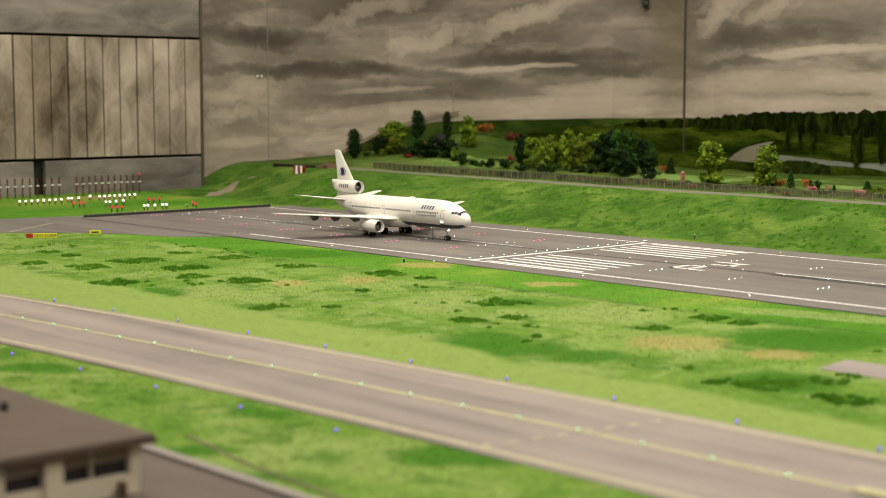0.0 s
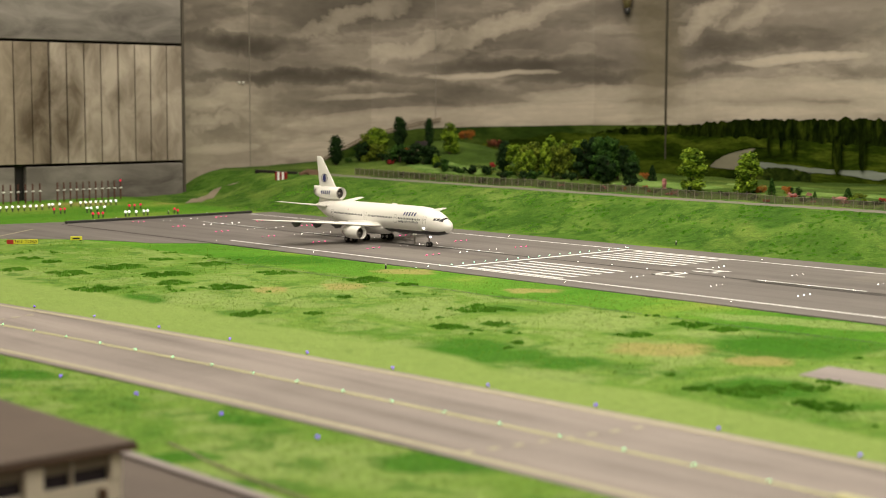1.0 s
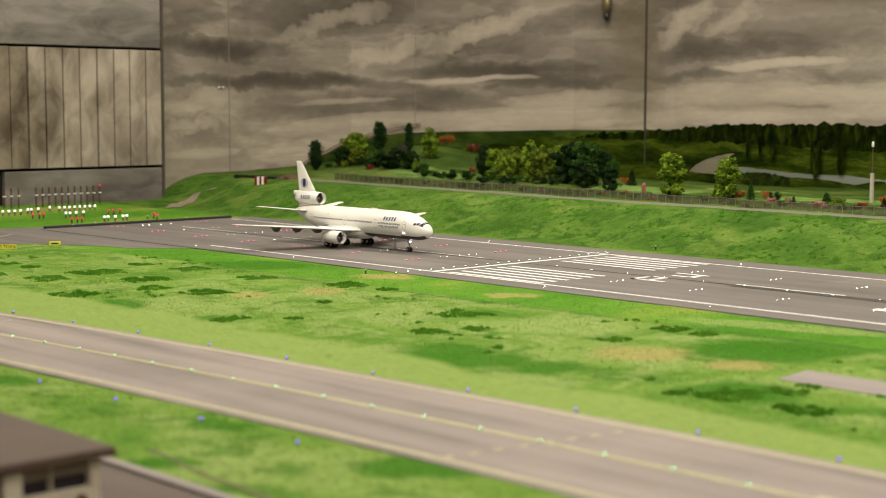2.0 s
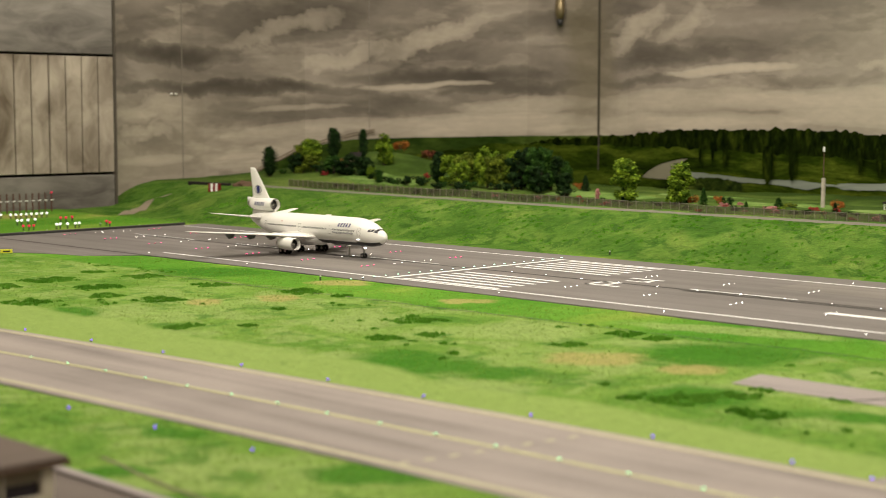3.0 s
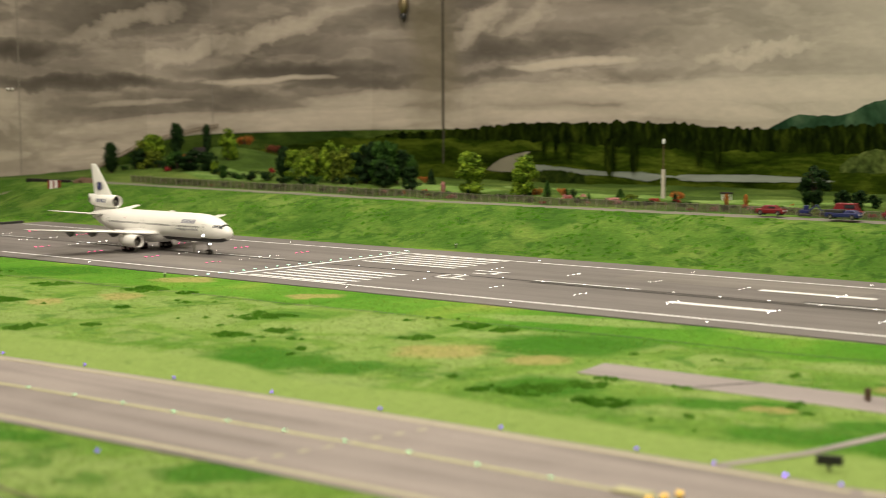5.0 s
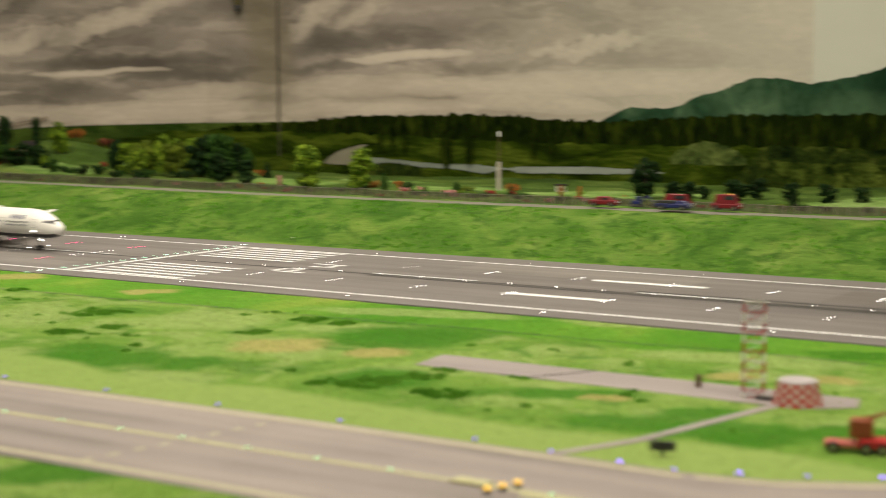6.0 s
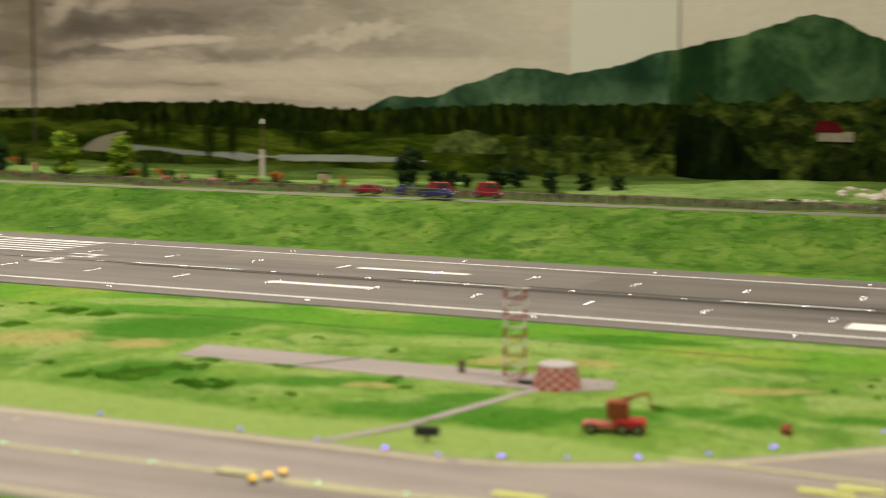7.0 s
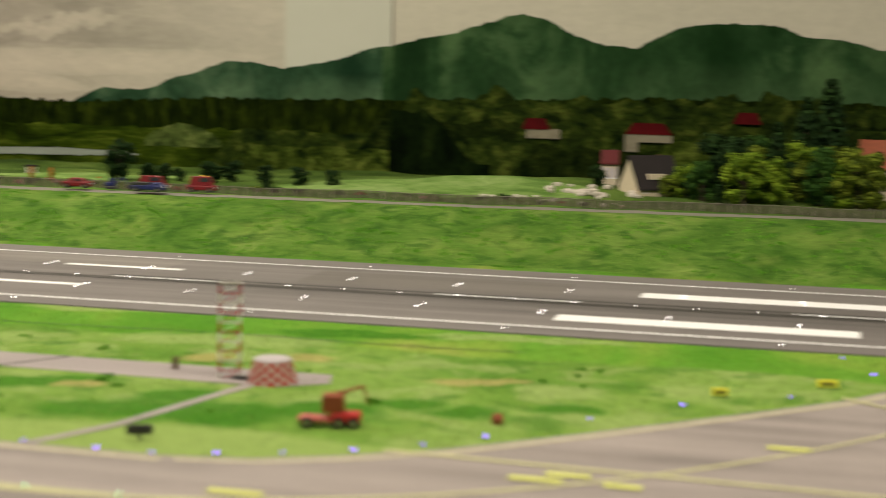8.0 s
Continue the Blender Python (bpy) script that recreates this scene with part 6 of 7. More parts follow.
def wheels_of(parent, xs, half, r):
    for x in xs:
        for s in (-1, 1):
            bm = bmesh.new()
            lathe(bm, [(-0.002, 0.0), (-0.002, r * 0.9), (-0.0012, r), (0.0012, r), (0.002, r * 0.9), (0.002, 0.0)], 14, m=Matrix.Translation((x, s * half, r)) @ Matrix.Rotation(radians(90), 4, "Z"))
            t = part("wheel", bm, TYRE, parent)
            bm = bmesh.new()
            lathe(bm, [(-0.0023, 0.0), (-0.0023, r * 0.45), (0.0023, r * 0.45), (0.0023, 0.0)], 10, m=Matrix.Translation((x, s * half, r)) @ Matrix.Rotation(radians(90), 4, "Z"))
            part("rim", bm, METAL, t)


def car(x, y, z, yaw, paint, length, label, cabin=(-0.25, 0.2), height=0.016, bed=False):
    root = empty("car", pose(x, y, z, 0, 0, yaw) @ Matrix.Diagonal((1.42, 1.42, 1.60, 1)), label, "car", "vehicles on the service road")
    h2 = 0.0098
    bm = bmesh.new()
    box(bm, -length / 2, length / 2, -h2, h2, 0.0035, 0.0105, bevel=0.0015)
    body = part("body", bm, paint, root)
    bm = bmesh.new()
    a, b = cabin[0] * length, cabin[1] * length
    lo = [(a - 0.003, -h2 * 0.92), (b + 0.005, -h2 * 0.92), (b + 0.005, h2 * 0.92), (a - 0.003, h2 * 0.92)]
    hi = [(a + 0.002, -h2 * 0.78), (b - 0.001, -h2 * 0.78), (b - 0.001, h2 * 0.78), (a + 0.002, h2 * 0.78)]
    vs = [bm.verts.new((px_, py_, 0.0104)) for px_, py_ in lo] + [bm.verts.new((px_, py_, height)) for px_, py_ in hi]
    for q in ((4, 5, 6, 7), (0, 1, 5, 4), (1, 2, 6, 5), (2, 3, 7, 6), (3, 0, 4, 7)):
        bm.faces.new([vs[i] for i in q])
    bmesh.ops.bevel(bm, geom=list(bm.edges), offset=0.0007, segments=1, affect="EDGES")
    cab = part("cabin", bm, paint, root)
    for s in (-1, 1):
        bm = bmesh.new()
        box(bm, (a + b) / 2, b, s * h2 * 0.88 - 0.0006, s * h2 * 0.88 + 0.0006, max(0.0115, height - 0.0075), height - 0.0020)
        part("side_window", bm, GLASS, cab)
        bm = bmesh.new()
        box(bm, length / 2 - 0.0006, length / 2 + 0.0006, s * h2 * 0.65 - 0.0015, s * h2 * 0.65 + 0.0015, 0.0065, 0.0088)
        part("headlight", bm, WHITE, body)
    if bed:
        bm = bmesh.new()
        box(bm, -length / 2, a - 0.004, -h2, h2, 0.0106, 0.0145, bevel=0.0006)
        part("load_bed", bm, DARK, root)
    wheels_of(root, (-length * 0.32, length * 0.32), h2, 0.0042)
    return root


zr = lambda x: max(land(x, fence_y(x) - 0.125), land(x, fence_y(x) - 0.08)) + 0.006
car(-1.785, 3.455, zr(-1.785), 6, REDCAR, 0.050, "red model car parked on the service road")
car(-1.585, 3.435, zr(-1.585), 2, BLUEP, 0.060, "dark blue model lorry parked on the service road", (0.1, 0.35), 0.0145, True)
car(-1.60, 3.490, zr(-1.60), 2, REDCAR, 0.052, "red model van standing behind a blue lorry", (-0.4, 0.3), 0.022)
fire = car(-1.465, 3.475, zr(-1.465), 4, REDCAR, 0.051, "red model fire engine with lit beacons on the service road", (-0.35, 0.30), 0.024)
for dx in (-0.004, 0.004):
    bm = bmesh.new()
    box(bm, 0.004 + dx - 0.0010, 0.004 + dx + 0.0010, -0.001, 0.001, 0.0242, 0.0256, bevel=0.0004)
    part("beacon", bm, LAMP_A, fire, "lit amber beacon")


def excavator(x, y, z):
    root = empty("excavator", pose(x, y, z, 0, 0, 10), "small dark blue model excavator on the service road", "excavator")
    for s in (-1, 1):
        bm = bmesh.new()
        box(bm, -0.014, 0.014, s * 0.008 - 0.003, s * 0.008 + 0.003, 0, 0.007, bevel=0.002)
        part("track", bm, DARK, root)
    bm = bmesh.new()
    box(bm, -0.014, 0.010, -0.009, 0.009, 0.0075, 0.016, bevel=0.0015)
    body = part("body", bm, BLUEP, root)
    bm = bmesh.new()
    box(bm, -0.004, 0.009, -0.008, 0.001, 0.016, 0.027, bevel=0.001)
    part("cab", bm, BLUEP, body)
    bm = bmesh.new()
    tube(bm, (0.008, 0.005, 0.014), (0.026, 0.005, 0.028), 0.0022, 0.0018, 8)
    tube(bm, (0.026, 0.005, 0.028), (0.040, 0.005, 0.012), 0.0018, 0.0014, 8)
    part("boom", bm, BLUEP, body)
    bm = bmesh.new()
    box(bm, 0.036, 0.043, 0.001, 0.009, 0.004, 0.011, bevel=0.001)
    part("bucket", bm, DARK, body)


excavator(-1.70, 3.47, zr(-1.70))


def lamp_mast(x, y):
    root = empty("mast", pose(x, y, land(x, y) - 0.003), "tall white mast with small lamp head on the golf course", "mast")
    bm = bmesh.new()
    tube(bm, (0, 0, 0), (0, 0, 0.092), 0.0062, 0.0056, 10)
    part("lower_mast", bm, STONE, root, "pale thick lower mast")
    bm = bmesh.new()
    tube(bm, (0, 0, 0.092), (0, 0, 0.17), 0.0016, 0.0012, 8)
    part("upper_mast", bm, WOOD, root)
    bm = bmesh.new()
    lathe(bm, [(0.168, 0.0), (0.168, 0.003), (0.174, 0.0036), (0.182, 0.0028), (0.184, 0.0)], 12, axis="Z")
    part("lamp_head", bm, WHITE, root)


lamp_mast(-2.415, 3.985)


def pavilion(x, y):
    root = empty("pavilion", pose(x, y, land(x, y) - 0.002), "tiny open pavilion with pale posts and a dark flat roof", "pavilion")
    for sx in (-0.011, -0.004, 0.004, 0.011):
        for sy in (-0.007, 0.007):
            bm = bmesh.new()
            tube(bm, (sx, sy, -0.002), (sx, sy, 0.022), 0.0016, n=8)
            part("post", bm, WHITE, root)
    bm = bmesh.new()
    box(bm, -0.016, 0.016, -0.011, 0.011, 0.022, 0.027, bevel=0.001)
    part("roof", bm, ROOF_DARK, root)


pavilion(-2.21, 4.0)


def barrier(x, y):
    root = empty("barrier_box", pose(x, y, land(x, y) - 0.003, 0, 0, 35), "red and white striped box on the grass bank", "barrier")
    for i in range(5):
        bm = bmesh.new()
        box(bm, -0.022 + 0.0088 * i, -0.0132 + 0.0088 * i, -0.008, 0.008, 0, 0.031)
        part("stripe", bm, REDP if i % 2 == 0 else WHITE, root)


barrier(-4.672, 3.462)
bm = bmesh.new()
box(bm, -4.96, -4.70, 3.545, 3.56, 0.07, 0.098, bevel=0.003)
tagged(link("retaining_wall", bm, ROOF_DARK), "low dark retaining wall in the grass bank", "wall")
bm = bmesh.new()
bmesh.ops.create_icosphere(bm, subdivisions=3, radius=1.0)
for v in bm.verts:
    v.co *= 1 + 0.3 * wave(v.co.x * 2, v.co.y * 2, v.co.z * 2) + 0.1 * wave(v.co.x * 7, v.co.y * 7, v.co.z * 7)
bmesh.ops.scale(bm, verts=bm.verts, vec=(0.055, 0.03, 0.022))
ob = link("earth_mound", bm, WOOD)
ob.matrix_world = pose(-4.62, 3.56, 0.088)
tagged(ob, "dark brown earth mound on top of the bank", "mound")


MAST_RED = simple("mast_red_paint", (0.36, 0.02, 0.02), 0.6, vary=0.1)


def lattice_mast(x, y):
    root = empty("lattice_mast", pose(x, y, -0.004, 0, 0, 20), "red and white lattice mast beside the concrete strip", "mast")
    w, n, h = 0.0125, 10, 0.122
    for sx in (-w, w):
        for sy in (-w * 0.55, w * 0.55):
            for i in range(n):
                bm = bmesh.new()
                box(bm, sx - 0.0014, sx + 0.0014, sy - 0.0014, sy + 0.0014, h * i / n, h * (i + 1) / n)
                part("leg_section", bm, MAST_RED if i % 2 else WHITEP, root)
    for i in range(1, n + 1):
        bm = bmesh.new()
        z = h * i / n
        for a, b in (((-w, -w * 0.55), (w, -w * 0.55)), ((w, -w * 0.55), (w, w * 0.55)), ((w, w * 0.55), (-w, w * 0.55)), ((-w, w * 0.55), (-w, -w * 0.55))):
            tube(bm, (*a, z), (*b, z), 0.0006, n=5)
        tube(bm, (-w, -w * 0.55, z - h / n), (w, -w * 0.55, z), 0.0005, n=5)
        part("brace", bm, MAST_RED if i % 2 else WHITEP, root)
    bm = bmesh.new()
    box(bm, -w * 1.1, w * 1.1, -w * 0.7, w * 0.7, h, h + 0.0015, bevel=0.0004)
    part("platform", bm, METAL, root)


lattice_mast(-0.714, 1.785)


def radar_drum(x, y):
    root = empty("radar_hut", pose(x, y, -0.002), "round red and white chequered hut with a white top", "radar hut")
    n, rows = 22, 5
    hut_red = simple("brick_red_paint", (0.42, 0.030, 0.026), 0.6, vary=0.2, scale=60)
    hut_white = simple("weathered_white_paint", (0.47, 0.36, 0.32), 0.6, vary=0.15, scale=60)
    for j in range(rows):
        for i in range(n):
            bm = bmesh.new()
            a0, a1 = 6.28318 * i / n, 6.28318 * (i + 1) / n
            z0, z1 = 0.028 * j / rows, 0.028 * (j + 1) / rows
            r0, r1 = 0.031 - 0.0014 * j, 0.031 - 0.0014 * (j + 1)
            q = [(r * math.cos(a), r * math.sin(a), z) for r, z in ((r0, z0), (r1, z1)) for a in (a0, a1)]
            p = [(r * 0.9 * math.cos(a), r * 0.9 * math.sin(a), z) for r, z in ((r0, z0), (r1, z1)) for a in (a0, a1)]
            v = [bm.verts.new(c) for c in q + p]
            for f in ((0, 1, 3, 2), (4, 6, 7, 5), (0, 2, 6, 4), (1, 5, 7, 3), (2, 3, 7, 6), (0, 4, 5, 1)):
                bm.faces.new([v[k] for k in f])
            part("panel", bm, hut_red if (i + j) % 2 else hut_white, root)
    bm = bmesh.new()
    lathe(bm, [(0.028, 0.0238), (0.0302, 0.0235), (0.0316, 0.020), (0.032, 0.0)], 24, axis="Z")
    part("top", bm, simple("lilac_grey_paint", (0.46, 0.42, 0.44), 0.6), root, "pale grey flat top", smooth=True)
    bm = bmesh.new()
    box(bm, -0.052, -0.030, -0.006, 0.006, 0.002, 0.005)
    part("ramp", bm, DARK, root)


radar_drum(-0.655, 1.780)


def crane_truck(x, y, yaw):
    root = empty("crane_truck", pose(x, y, -0.003, 0, 0, yaw), "red model truck with a rusty orange crane in the grass", "truck")
    bm = bmesh.new()
    box(bm, -0.038, -0.002, -0.010, 0.010, 0.006, 0.0125, bevel=0.002)
    part("front_bed", bm, simple("faded_red_paint", (0.50, 0.12, 0.10), 0.6), root, "faded red flat front")
    bm = bmesh.new()
    box(bm, -0.003, 0.030, -0.012, 0.012, 0.006, 0.017, bevel=0.002)
    body = part("body", bm, simple("bright_red_paint", (0.48, 0.012, 0.014), 0.5), root)
    bm = bmesh.new()
    box(bm, -0.012, 0.012, -0.010, 0.010, 0.017, 0.037, bevel=0.002)
    cab = part("cab", bm, ORANGEP, body, "rusty orange cab")
    bm = bmesh.new()
    box(bm, -0.0126, -0.011, -0.008, 0.008, 0.022, 0.034)
    part("cab_window", bm, GLASS, cab)
    bm = bmesh.new()
    tube(bm, (0.0, 0, 0.036), (0.032, 0, 0.046), 0.0022, 0.0016, 8)
    tube(bm, (0.032, 0, 0.046), (0.037, 0, 0.026), 0.0014, 0.0011, 8)
    part("crane_arm", bm, ORANGEP, body)
    wheels_of(root, (-0.028, 0.006, 0.022), 0.011, 0.0065)


crane_truck(-0.508, 1.572, 14)


def dark_board(x, y):
    root = empty("sign_back", pose(x, y, -0.003, 0, 0, 20), "small black sign board seen from behind in the grass", "sign")
    bm = bmesh.new()
    box(bm, -0.0135, 0.0135, -0.0022, 0.0022, 0.006, 0.0165, bevel=0.0008)
    part("board", bm, DARK, root)
    bm = bmesh.new()
    tube(bm, (0, 0, -0.002), (0, 0, 0.007), 0.002, n=8)
    part("leg", bm, DARK, root)


dark_board(-0.677, 1.446)
bm = bmesh.new()
box(bm, -0.0035, 0.0035, -0.003, 0.003, -0.003, 0.014, bevel=0.001)
ob = link("cable_box", bm, WOOD)
ob.matrix_world = pose(-0.80, 1.815, 0.001)
tagged(ob, "small brown box on the concrete strip", "box")
bm = bmesh.new()
bmesh.ops.create_icosphere(bm, subdivisions=2, radius=0.0075)
for v in bm.verts:
    v.co *= 1 + 0.25 * wave(v.co.x * 200, v.co.y * 200, v.co.z * 200)
ob = link("boulder", bm, ORANGEP)
ob.matrix_world = pose(-0.341, 1.645, 0.003)
tagged(ob, "small reddish boulder in the grass", "boulder")


def terminal(x, y):
    """The low building at the apron: flat roof over a window band."""
    root = empty("airport_building", pose(x, y, 0), "low cream airport building with a brown flat roof and dark windows", "building")
    w, d, h = 0.46, 0.150, 0.0445
    pale = simple("pale_cream_render", (0.80, 0.74, 0.60), 0.8, vary=0.10, scale=30)
    bm = bmesh.new()
    box(bm, -w, 0.0, -d, 0.0, -0.003, 0.018, bevel=0.001)
    part("wall", bm, pale, root, "cream lower wall")
    bm = bmesh.new()
    box(bm, -w, 0.0, -d, 0.0, 0.0325, h)
    part("lintel", bm, simple("buff_render", (0.30, 0.255, 0.19), 0.85, vary=0.15, scale=30), root, "buff band over the windows")
    bm = bmesh.new()
    box(bm, -w + 0.006, -0.006, -d + 0.006, -0.006, 0.018, 0.0325)
    part("window_band", bm, simple("dark_violet_glass", (0.030, 0.024, 0.036), 0.25, vary=0.1), root, "dark violet window glass")
    for yy, wide in ((-d + 0.002, 0.012), (-0.099, 0.018), (-0.0515, 0.0016), (-0.012, 0.012)):
        bm = bmesh.new()
        proud = 0.004 if wide > 0.015 else 0.001
        box(bm, -0.008, proud, yy, yy + wide, -0.003 if wide > 0.015 else 0.018, h - 0.002, bevel=0.0006)
        part("pillar" if wide > 0.01 else "mullion", bm, pale, root)
    for i in range(5):
        bm = bmesh.new()
        xx = -w + (w - 0.012) * i / 4
        box(bm, xx, xx + 0.008, -0.006, 0.001, 0.018, h, bevel=0.0006)
        part("mullion", bm, CREAM_WALL, root)
    bm = bmesh.new()
    box(bm, -w - 0.01, 0.0085, -d - 0.012, 0.012, h, h + 0.009, bevel=0.001)
    roof = part("roof", bm, ROOF_FLAT, root, "brown felt flat roof with a paler rim")
    bm = bmesh.new()
    box(bm, -w - 0.0115, 0.0100, -d - 0.0135, 0.0135, h + 0.0015, h + 0.004)
    part("fascia", bm, WOOD, roof, "dark brown roof edge")
    bm = bmesh.new()
    lathe(bm, [(h + 0.009, 0.005), (h + 0.015, 0.0045), (h + 0.018, 0.003), (h + 0.019, 0.0)], 12, axis="Z", m=Matrix.Translation((-0.185, -0.045, 0)))
    part("vent", bm, DARK, roof, "dark roof vent", smooth=True)
    bm = bmesh.new()
    lathe(bm, [(-0.003, 0.0045), (0.013, 0.0045), (0.015, 0.0)], 12, axis="Z", m=Matrix.Translation((0.008, -0.024, 0)))
    part("barrel", bm, WOOD, root, "dark brown barrel")


terminal(-1.245, 0.735)
DIRT_EDGE = asphalt_material("bare_earth", (0.08, 0.075, 0.035), (0.19, 0.175, 0.09))
tagged(ribbon("ground_joint", lambda x: 0.884 - 0.122 * (x + 1.331) + 0.003 * math.sin(21 * x), -1.42, -0.95, -0.0024, 0.0024, -0.0013, DIRT_EDGE, n=90), "thin brown earth line in the grass", "joint", kind="structure")
bm = bmesh.new()
box(bm, -1.50, -0.85, 0.822, 0.836, -0.004, 0.003, bevel=0.001)
tagged(link("kerb", bm, CONCRETE), "pale kerb along the apron", "kerb", kind="structure")

DIRT = asphalt_material("worn_dirt", (0.19, 0.155, 0.115), (0.33, 0.28, 0.21))


def slope_path():
    """A worn path up the bank, following the ground."""
    line = [(-4.74, 3.11), (-4.88, 3.24), (-4.97, 3.33), (-5.03, 3.42), (-5.00, 3.455), (-4.97, 3.47)]
    verts, faces = [], []
    n = 40
    for i in range(n + 1):
        s = i / n * (len(line) - 1)
        k = min(int(s), len(line) - 2)
        f = s - k
        x, y = (line[k][q] + (line[k + 1][q] - line[k][q]) * f for q in (0, 1))
        w = 0.028 - 0.014 * smooth01((y - 3.30) / 0.15)
        for d in (-w, 0, w):
            verts.append((x + d * 0.67, y + d * 0.74, land(x + d * 0.67, y + d * 0.74) + 0.0025))
    for i in range(n):
        for k in range(2):
            faces.append((3 * i + k, 3 * i + 1 + k, 3 * i + 4 + k, 3 * i + 3 + k))
    tagged(raw("slope_path", verts, faces, DIRT, smooth=True), "worn brownish path up the grass bank", "path", kind="structure")


slope_path()
LAWN = painted_rich("pale_lawn", [(0.34, (0.075, 0.15, 0.03)), (0.5, (0.145, 0.24, 0.06)), (0.66, (0.21, 0.30, 0.10))], 9.0, (1, 1), 90.0, 0.25)


def lawn(cx, cy, rx, ry):
    """A mown patch with an uneven rim, lying on the ground."""
    verts, faces, uvs, n, m = [], [], [], 40, 8
    for j in range(m + 1):
        for i in range(n):
            a = 6.28318 * i / n
            r = j / m * (1 + 0.22 * wave(2 * math.cos(a) + cx, 2 * math.sin(a) + cy, 5))
            x, y = cx + rx * r * math.cos(a), cy + ry * r * math.sin(a)
            verts.append((x, y, land(x, y) + 0.003 - 0.005 * (j == m)))
            uvs.append((x, y))
    for j in range(m):
        for i in range(n):
            faces.append((j * n + i, j * n + (i + 1) % n, (j + 1) * n + (i + 1) % n, (j + 1) * n + i))
    ob = raw("lawn", verts, faces, LAWN, smooth=True)
    lay = ob.data.uv_layers.new(name="UVMap")
    for loop in ob.data.loops:
        lay.data[loop.index].uv = uvs[loop.vertex_index]
    tagged(ob, "pale green mown lawn on the golf course", "lawn", kind="structure")


for spot in ((-0.98, 3.90, 0.42, 0.16), (-2.0, 3.95, 0.30, 0.10), (-4.38, 4.02, 0.20, 0.11), (-3.28, 4.02, 0.24, 0.10), (-2.55, 4.0, 0.18, 0.10), (-3.05, 4.35, 0.22, 0.10)):
    lawn(*spot)
# fittings on the backdrop
HOOK = simple("dull_brass", (0.30, 0.24, 0.14), 0.4, 0.7, vary=0.2)
root = empty("wall_lamp", pose(-4.42, 5.125, 0.765) @ Matrix.Diagonal((1.5, 1.2, 1.7, 1)), "small dull brass lamp fitting on the backdrop", "lamp")
bm = bmesh.new()
tube(bm, (0, 0.02, 0.05), (0, -0.01, 0.04), 0.006, n=10)
lathe(bm, [(0.0, 0.0), (0.0, 0.008), (0.02, 0.016), (0.05, 0.013), (0.056, 0.0)], 14, axis="Z")
part("body", bm, HOOK, root, smooth=True)
bm = bmesh.new()
lathe(bm, [(-0.016, 0.0), (-0.014, 0.008), (0.0, 0.011), (0.001, 0.0)], 14, axis="Z")
part("shade", bm, DARK, root, smooth=True)


def along(u):
    """The place on the backdrop at that length along it, and its outward turn."""
    for (xa, ya, ua), (xb, yb, ub) in zip(COLS, COLS[1:]):
        if ua <= u <= ub:
            s = (u - ua) / (ub - ua)
            return xa + (xb - xa) * s, ya + (yb - ya) * s, math.degrees(math.atan2(yb - ya, xb - xa))
    return COLS[-1][0], COLS[-1][1], 0.0


def joint(u, z0, z1, w, mat, proud=0.003):
    x, y, yaw = along(u)
    bm = bmesh.new()
    box(bm, -w / 2, w / 2, -proud, 0.001, z0, z1, m=pose(x, y, 0, 0, 0, yaw))
    part("panel_joint", bm, mat, backdrop)


JOINT = simple("dark_joint", (0.055, 0.047, 0.032), 0.8, vary=0.2)
PALE = simple("pale_joint", (0.25, 0.225, 0.195), 0.8, vary=0.1)
joint(u_at(-4.242), 0.27, 2.6, 0.010, JOINT)
joint(u_at(-4.231), 0.12, 0.27, 0.006, JOINT, 0.020)
joint(0.485, 0.05, 2.6, 0.0022, PALE)
joint(1.396, 0.28, 2.6, 0.0022, PALE)
joint(u_at(-1.488), 0.5, 2.6, 0.004, PALE, 0.006)
for du in (0.0, 0.022):
    x, y, yaw = along(0.428 + du)
    bm = bmesh.new()
    bmesh.ops.create_icosphere(bm, subdivisions=2, radius=0.006)
    bmesh.ops.translate(bm, verts=bm.verts, vec=(x + 0.004, y, 0.44))
    part("screw_cap", bm, WHITEP, backdrop)

PAINT_WALL = painted("painted_cream_wall", (0.14, 0.125, 0.09), (0.28, 0.255, 0.19), 30.0)
PAINT_ROOF = painted("painted_red", (0.035, 0.001, 0.002), (0.10, 0.003, 0.005), 30.0)
# painted houses in the painted woods
for x, z, w, h, rw in ((-0.942, 0.205, 0.122, 0.046, 0.80), (-0.586, 0.203, 0.158, 0.036, 1.0), (-0.265, 0.262, 0.094, 0.0, 1.0)):
    cols = backdrop_columns(0.004)
    if h:
        uv_grid("painted_house", layer(x - w / 2, x + w / 2, 0.034, cols), lambda u, z=z, h=h: (z - 0.01, z + h * 0.5), PAINT_WALL, backdrop, "painted cream house")
    mid = x if h == 0 or rw == 1.0 else x - 0.025
    uv_grid("painted_roof", layer(mid - w * rw / 2, mid + w * rw / 2, 0.037, cols), lambda u, z=z, h=h, w=w * rw, mid=mid: (z + h * 0.45, z + h * 0.45 + 0.038 * min(1.0, 2.6 * (1 - abs(u - u_at(mid)) / (w / 2 + 0.001)))), PAINT_ROOF, backdrop, "painted red roof")
uv_grid("painted_house", layer(-0.667, -0.617, 0.036, backdrop_columns(0.004)), lambda u: (0.16, 0.203), PAINT_WALL, backdrop, "painted cream tower house")


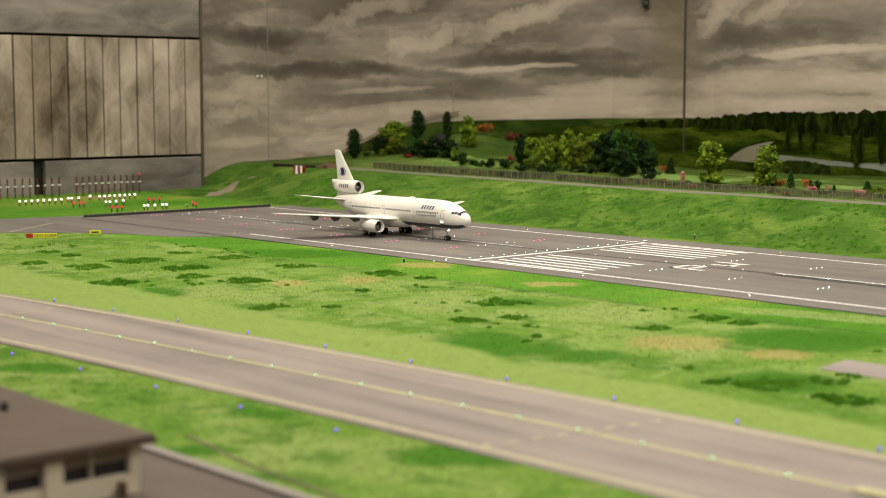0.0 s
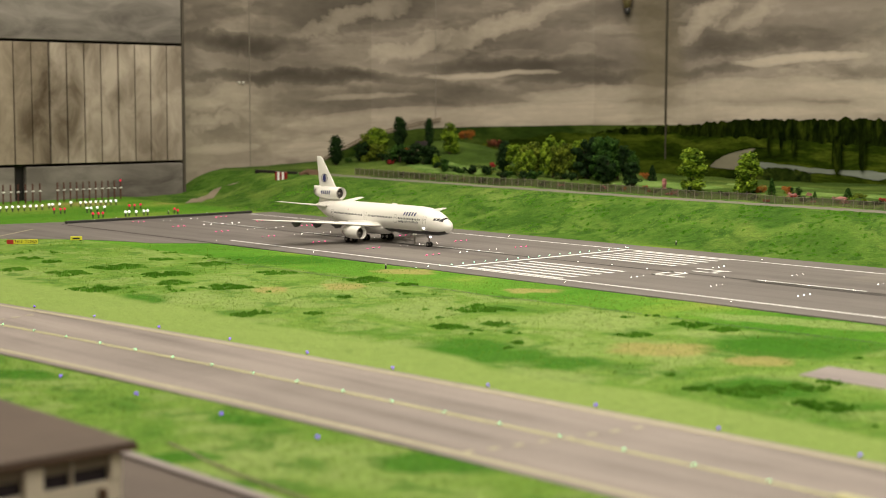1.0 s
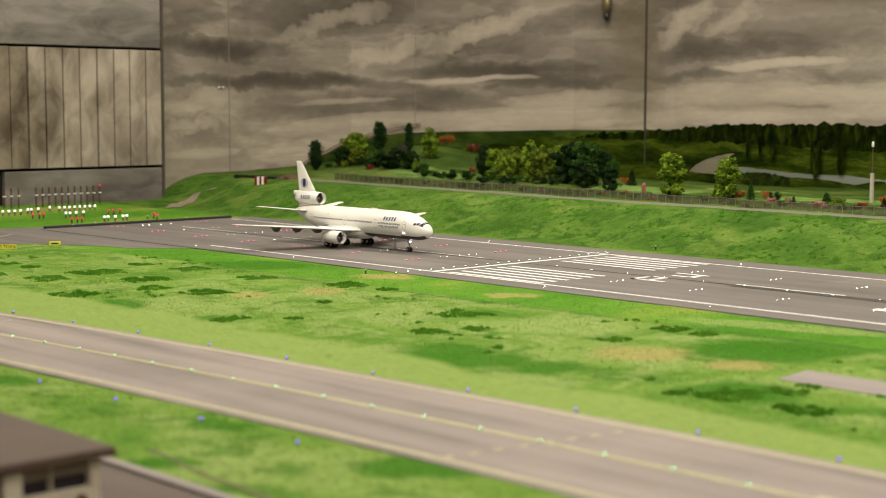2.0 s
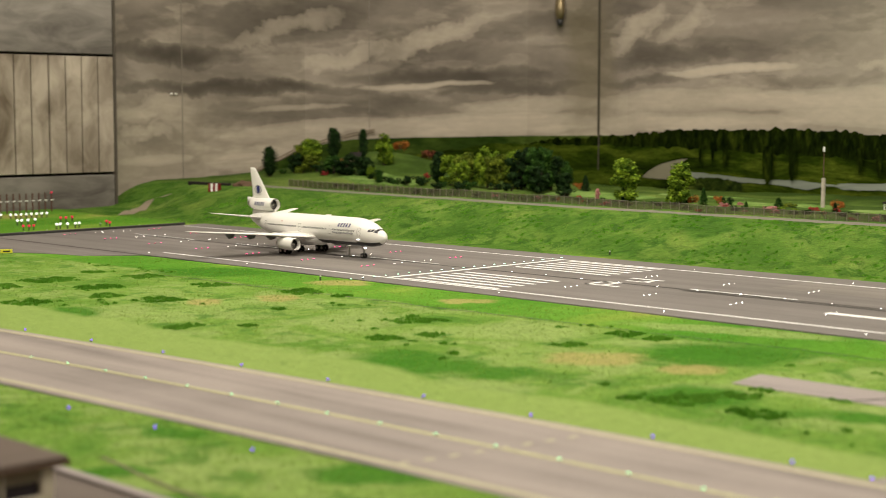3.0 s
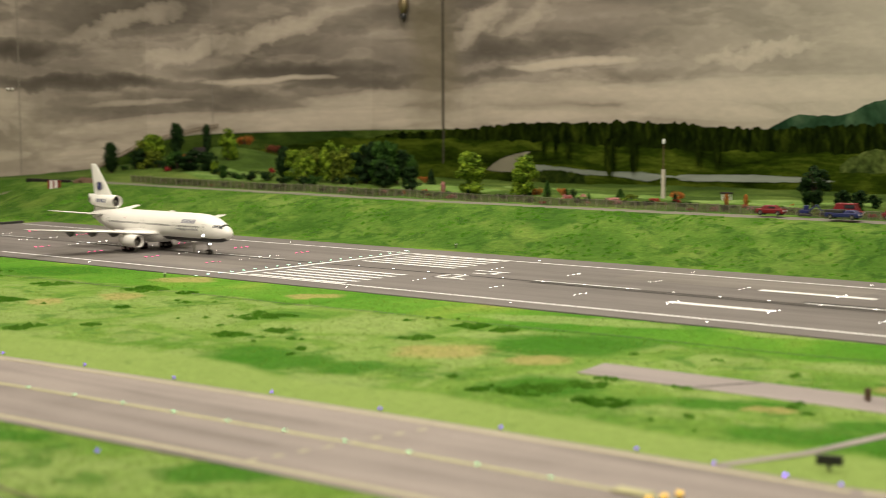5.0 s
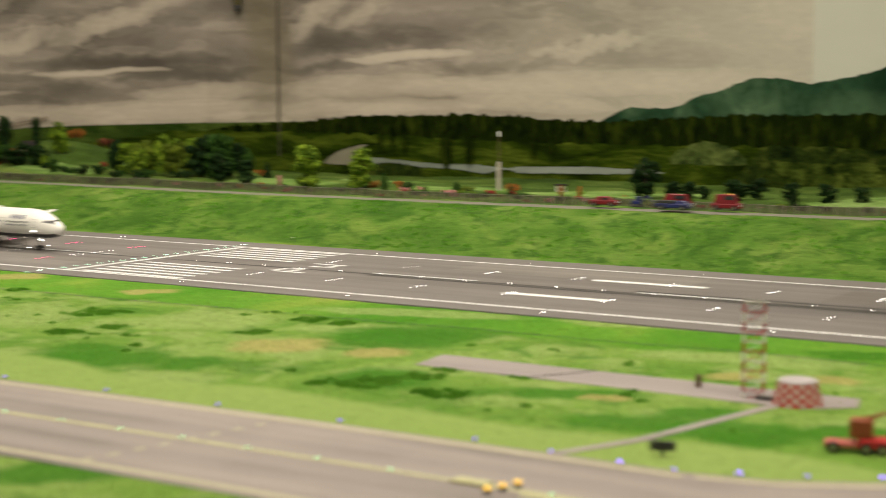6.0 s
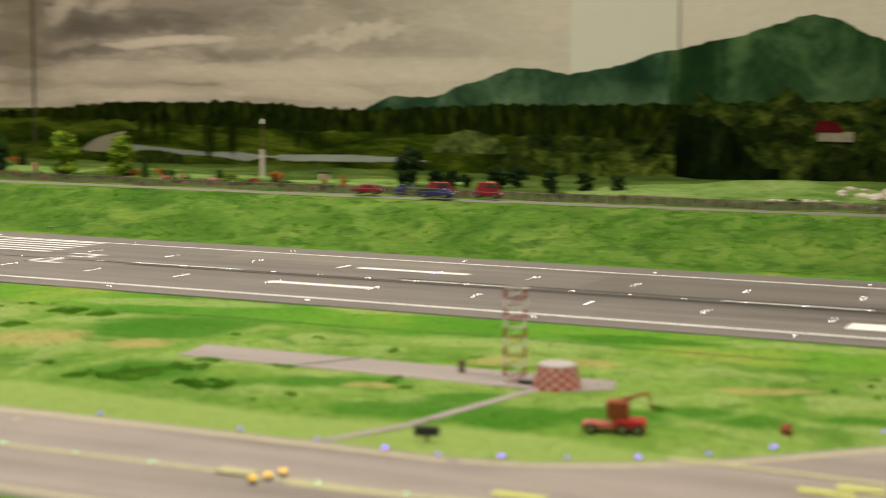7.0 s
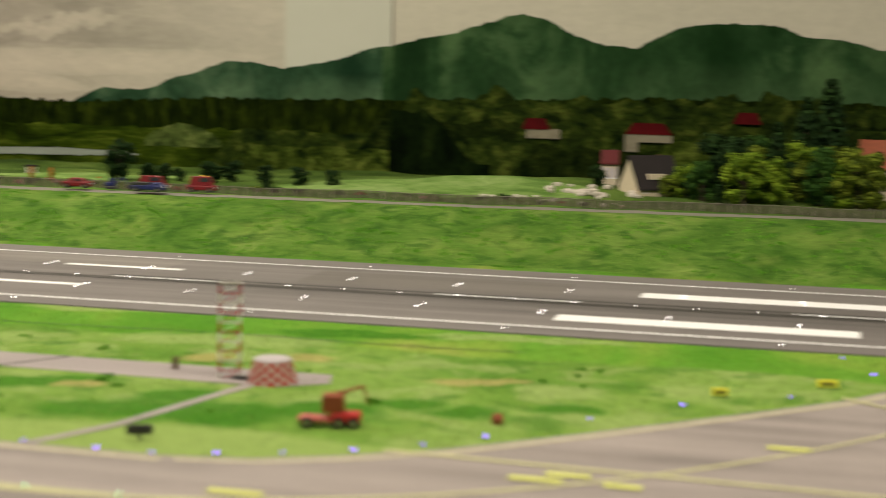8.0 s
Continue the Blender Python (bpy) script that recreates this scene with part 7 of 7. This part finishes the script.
# ---- grass: tufts and dark clumps ----
def blades(name, count_places, mat, label):
    """Upright blades at the given places (x, y, z, height, width)."""
    n = len(count_places)
    p = np.array(count_places)
    a = np.random.rand(n) * 6.2832
    lean = (np.random.rand(n, 2) - 0.5) * 0.9
    dx, dy = np.cos(a) * p[:, 4], np.sin(a) * p[:, 4]
    v = np.empty((n, 3, 3))
    v[:, 0] = np.stack([p[:, 0] - dx, p[:, 1] - dy, p[:, 2] - 0.001], 1)
    v[:, 1] = np.stack([p[:, 0] + dx, p[:, 1] + dy, p[:, 2] - 0.001], 1)
    v[:, 2] = np.stack([p[:, 0] + lean[:, 0] * p[:, 3], p[:, 1] + lean[:, 1] * p[:, 3], p[:, 2] + p[:, 3]], 1)
    me = bpy.data.meshes.new(name)
    me.from_pydata(v.reshape(-1, 3).tolist(), [], np.arange(3 * n).reshape(-1, 3).tolist())
    me.materials.append(mat)
    ob = new(name, me)
    return tagged(ob, label, "grass", kind="stuff")


def paved(x, y):
    """Whether that place lies on asphalt or concrete."""
    if 2.25 < y < 3.045 and x > -4.18 or y < 0.845:
        return True
    if taxi_y(x) - 0.165 < y < taxi_y(x) + 0.160:
        return True
    if x > -0.62 and y < 2.27:
        for (xa, ya), (xb, yb) in zip(curve, curve[1:]):
            if xa <= x <= xb:
                return y < ya + (yb - ya) * (x - xa) / (xb - xa) + 0.012
        return x > 0.15
    if x < -3.33 and y > 1.45 and (x + 3.35) ** 2 + (y - 1.55) ** 2 > 0.585 ** 2 and y < 2.3:
        return True
    if -1.22 < x < -0.58 and 1.752 < y < 1.855:
        return True
    if abs(x - (-0.758 + (y - 1.392) * 0.27)) < 0.03 and 1.39 < y < 1.78:
        return True
    return fence_y(x) - 0.135 < y < fence_y(x) - 0.02


CLUMP = leaf_material("dark_grass_clumps", (0.080, 0.255, 0.014), (0.12, 0.32, 0.024), (0.18, 0.39, 0.050))
TUFT = leaf_material("grass_tufts", (0.09, 0.20, 0.018), (0.19, 0.33, 0.04), (0.32, 0.43, 0.09))


# the larger dark clumps on the field: x, y, half width
CLUMPS = [(-3.00, 1.78, 0.058), (-2.81, 1.78, 0.055), (-2.67, 1.70, 0.037), (-2.54, 1.74, 0.052), (-2.69, 1.54, 0.051), (-2.97, 1.64, 0.050), (-3.31, 1.72, 0.030), (-3.21, 1.72, 0.024), (-2.45, 2.03, 0.049), (-2.26, 1.82, 0.016),
          (-2.33, 2.04, 0.021), (-2.19, 1.54, 0.022), (-2.20, 1.57, 0.026), (-2.12, 1.64, 0.015), (-2.93, 1.97, 0.042), (-3.09, 1.94, 0.024), (-2.68, 1.97, 0.042), (-1.97, 1.89, 0.055), (-1.82, 1.79, 0.024), (-1.85, 1.71, 0.034),
          (-1.60, 2.03, 0.034), (-1.53, 2.02, 0.026), (-1.59, 1.87, 0.029), (-1.19, 1.62, 0.055), (-1.14, 1.69, 0.030), (-1.05, 1.60, 0.036), (-1.23, 1.57, 0.013), (-1.14, 1.75, 0.023), (-1.08, 1.60, 0.020), (-1.03, 1.76, 0.019), (-3.11, 1.58, 0.031)]


def grow():
    rng = random.Random(21)
    dark, fine, spots = [], [], []
    for x, y, w in CLUMPS:
        for _ in range(24):
            spots.append((x + rng.uniform(-1, 1) * w * 0.8, y + rng.uniform(-1, 1) * w * 0.8, w * rng.uniform(0.10, 0.34), rng.uniform(0.6, 1.0)))
    for _ in range(430):
        far = rng.random() < 0.88
        x, y = rng.uniform(-4.4, 1.1 if far else 0.1), rng.uniform(3.1, 3.42) if far else rng.uniform(1.54, 2.10)
        for _ in range(rng.randint(1, 4)):
            big = 0.85 if far else 0.8
            spots.append((x + rng.uniform(-0.05, 0.05) * big, y + rng.uniform(-0.05, 0.05) * big, rng.uniform(0.004, 0.014) * big, 0.7 if far else 0.8))
    for cx, cy, r, tall in spots:
        for _ in range(int(230000 * r * r) + 10):
            a, q = rng.uniform(0, 6.28), min(1.0, abs(rng.gauss(0, 0.55)))
            reach = 1.15 * r * q * (1 + 0.45 * wave(a * 2, cx * 9, cy * 9))
            px_, py_ = cx + reach * math.cos(a), cy + reach * math.sin(a)
            if not paved(px_, py_):
                dark.append((px_, py_, land(px_, py_) + 0.001, 0.0048 * rng.uniform(0.6, 1.0) * math.sqrt(1.05 - q * q) * tall, 0.0022))
    for _ in range(110000):
        x, y = rng.uniform(-4.9, 0.3), rng.uniform(0.85, 3.45)
        if not paved(x, y) and wave(x * 5, y * 8, 3) > -0.25 and not 1.3 < y < 1.52:
            fine.append((x, y, land(x, y), rng.uniform(0.0015, 0.0045), 0.0009))
    blades("grass_clumps", dark, CLUMP, "dark green clumps of model grass on the field")
    blades("grass_tufts", fine, TUFT, "fine bright green fibres of model grass")


grow()
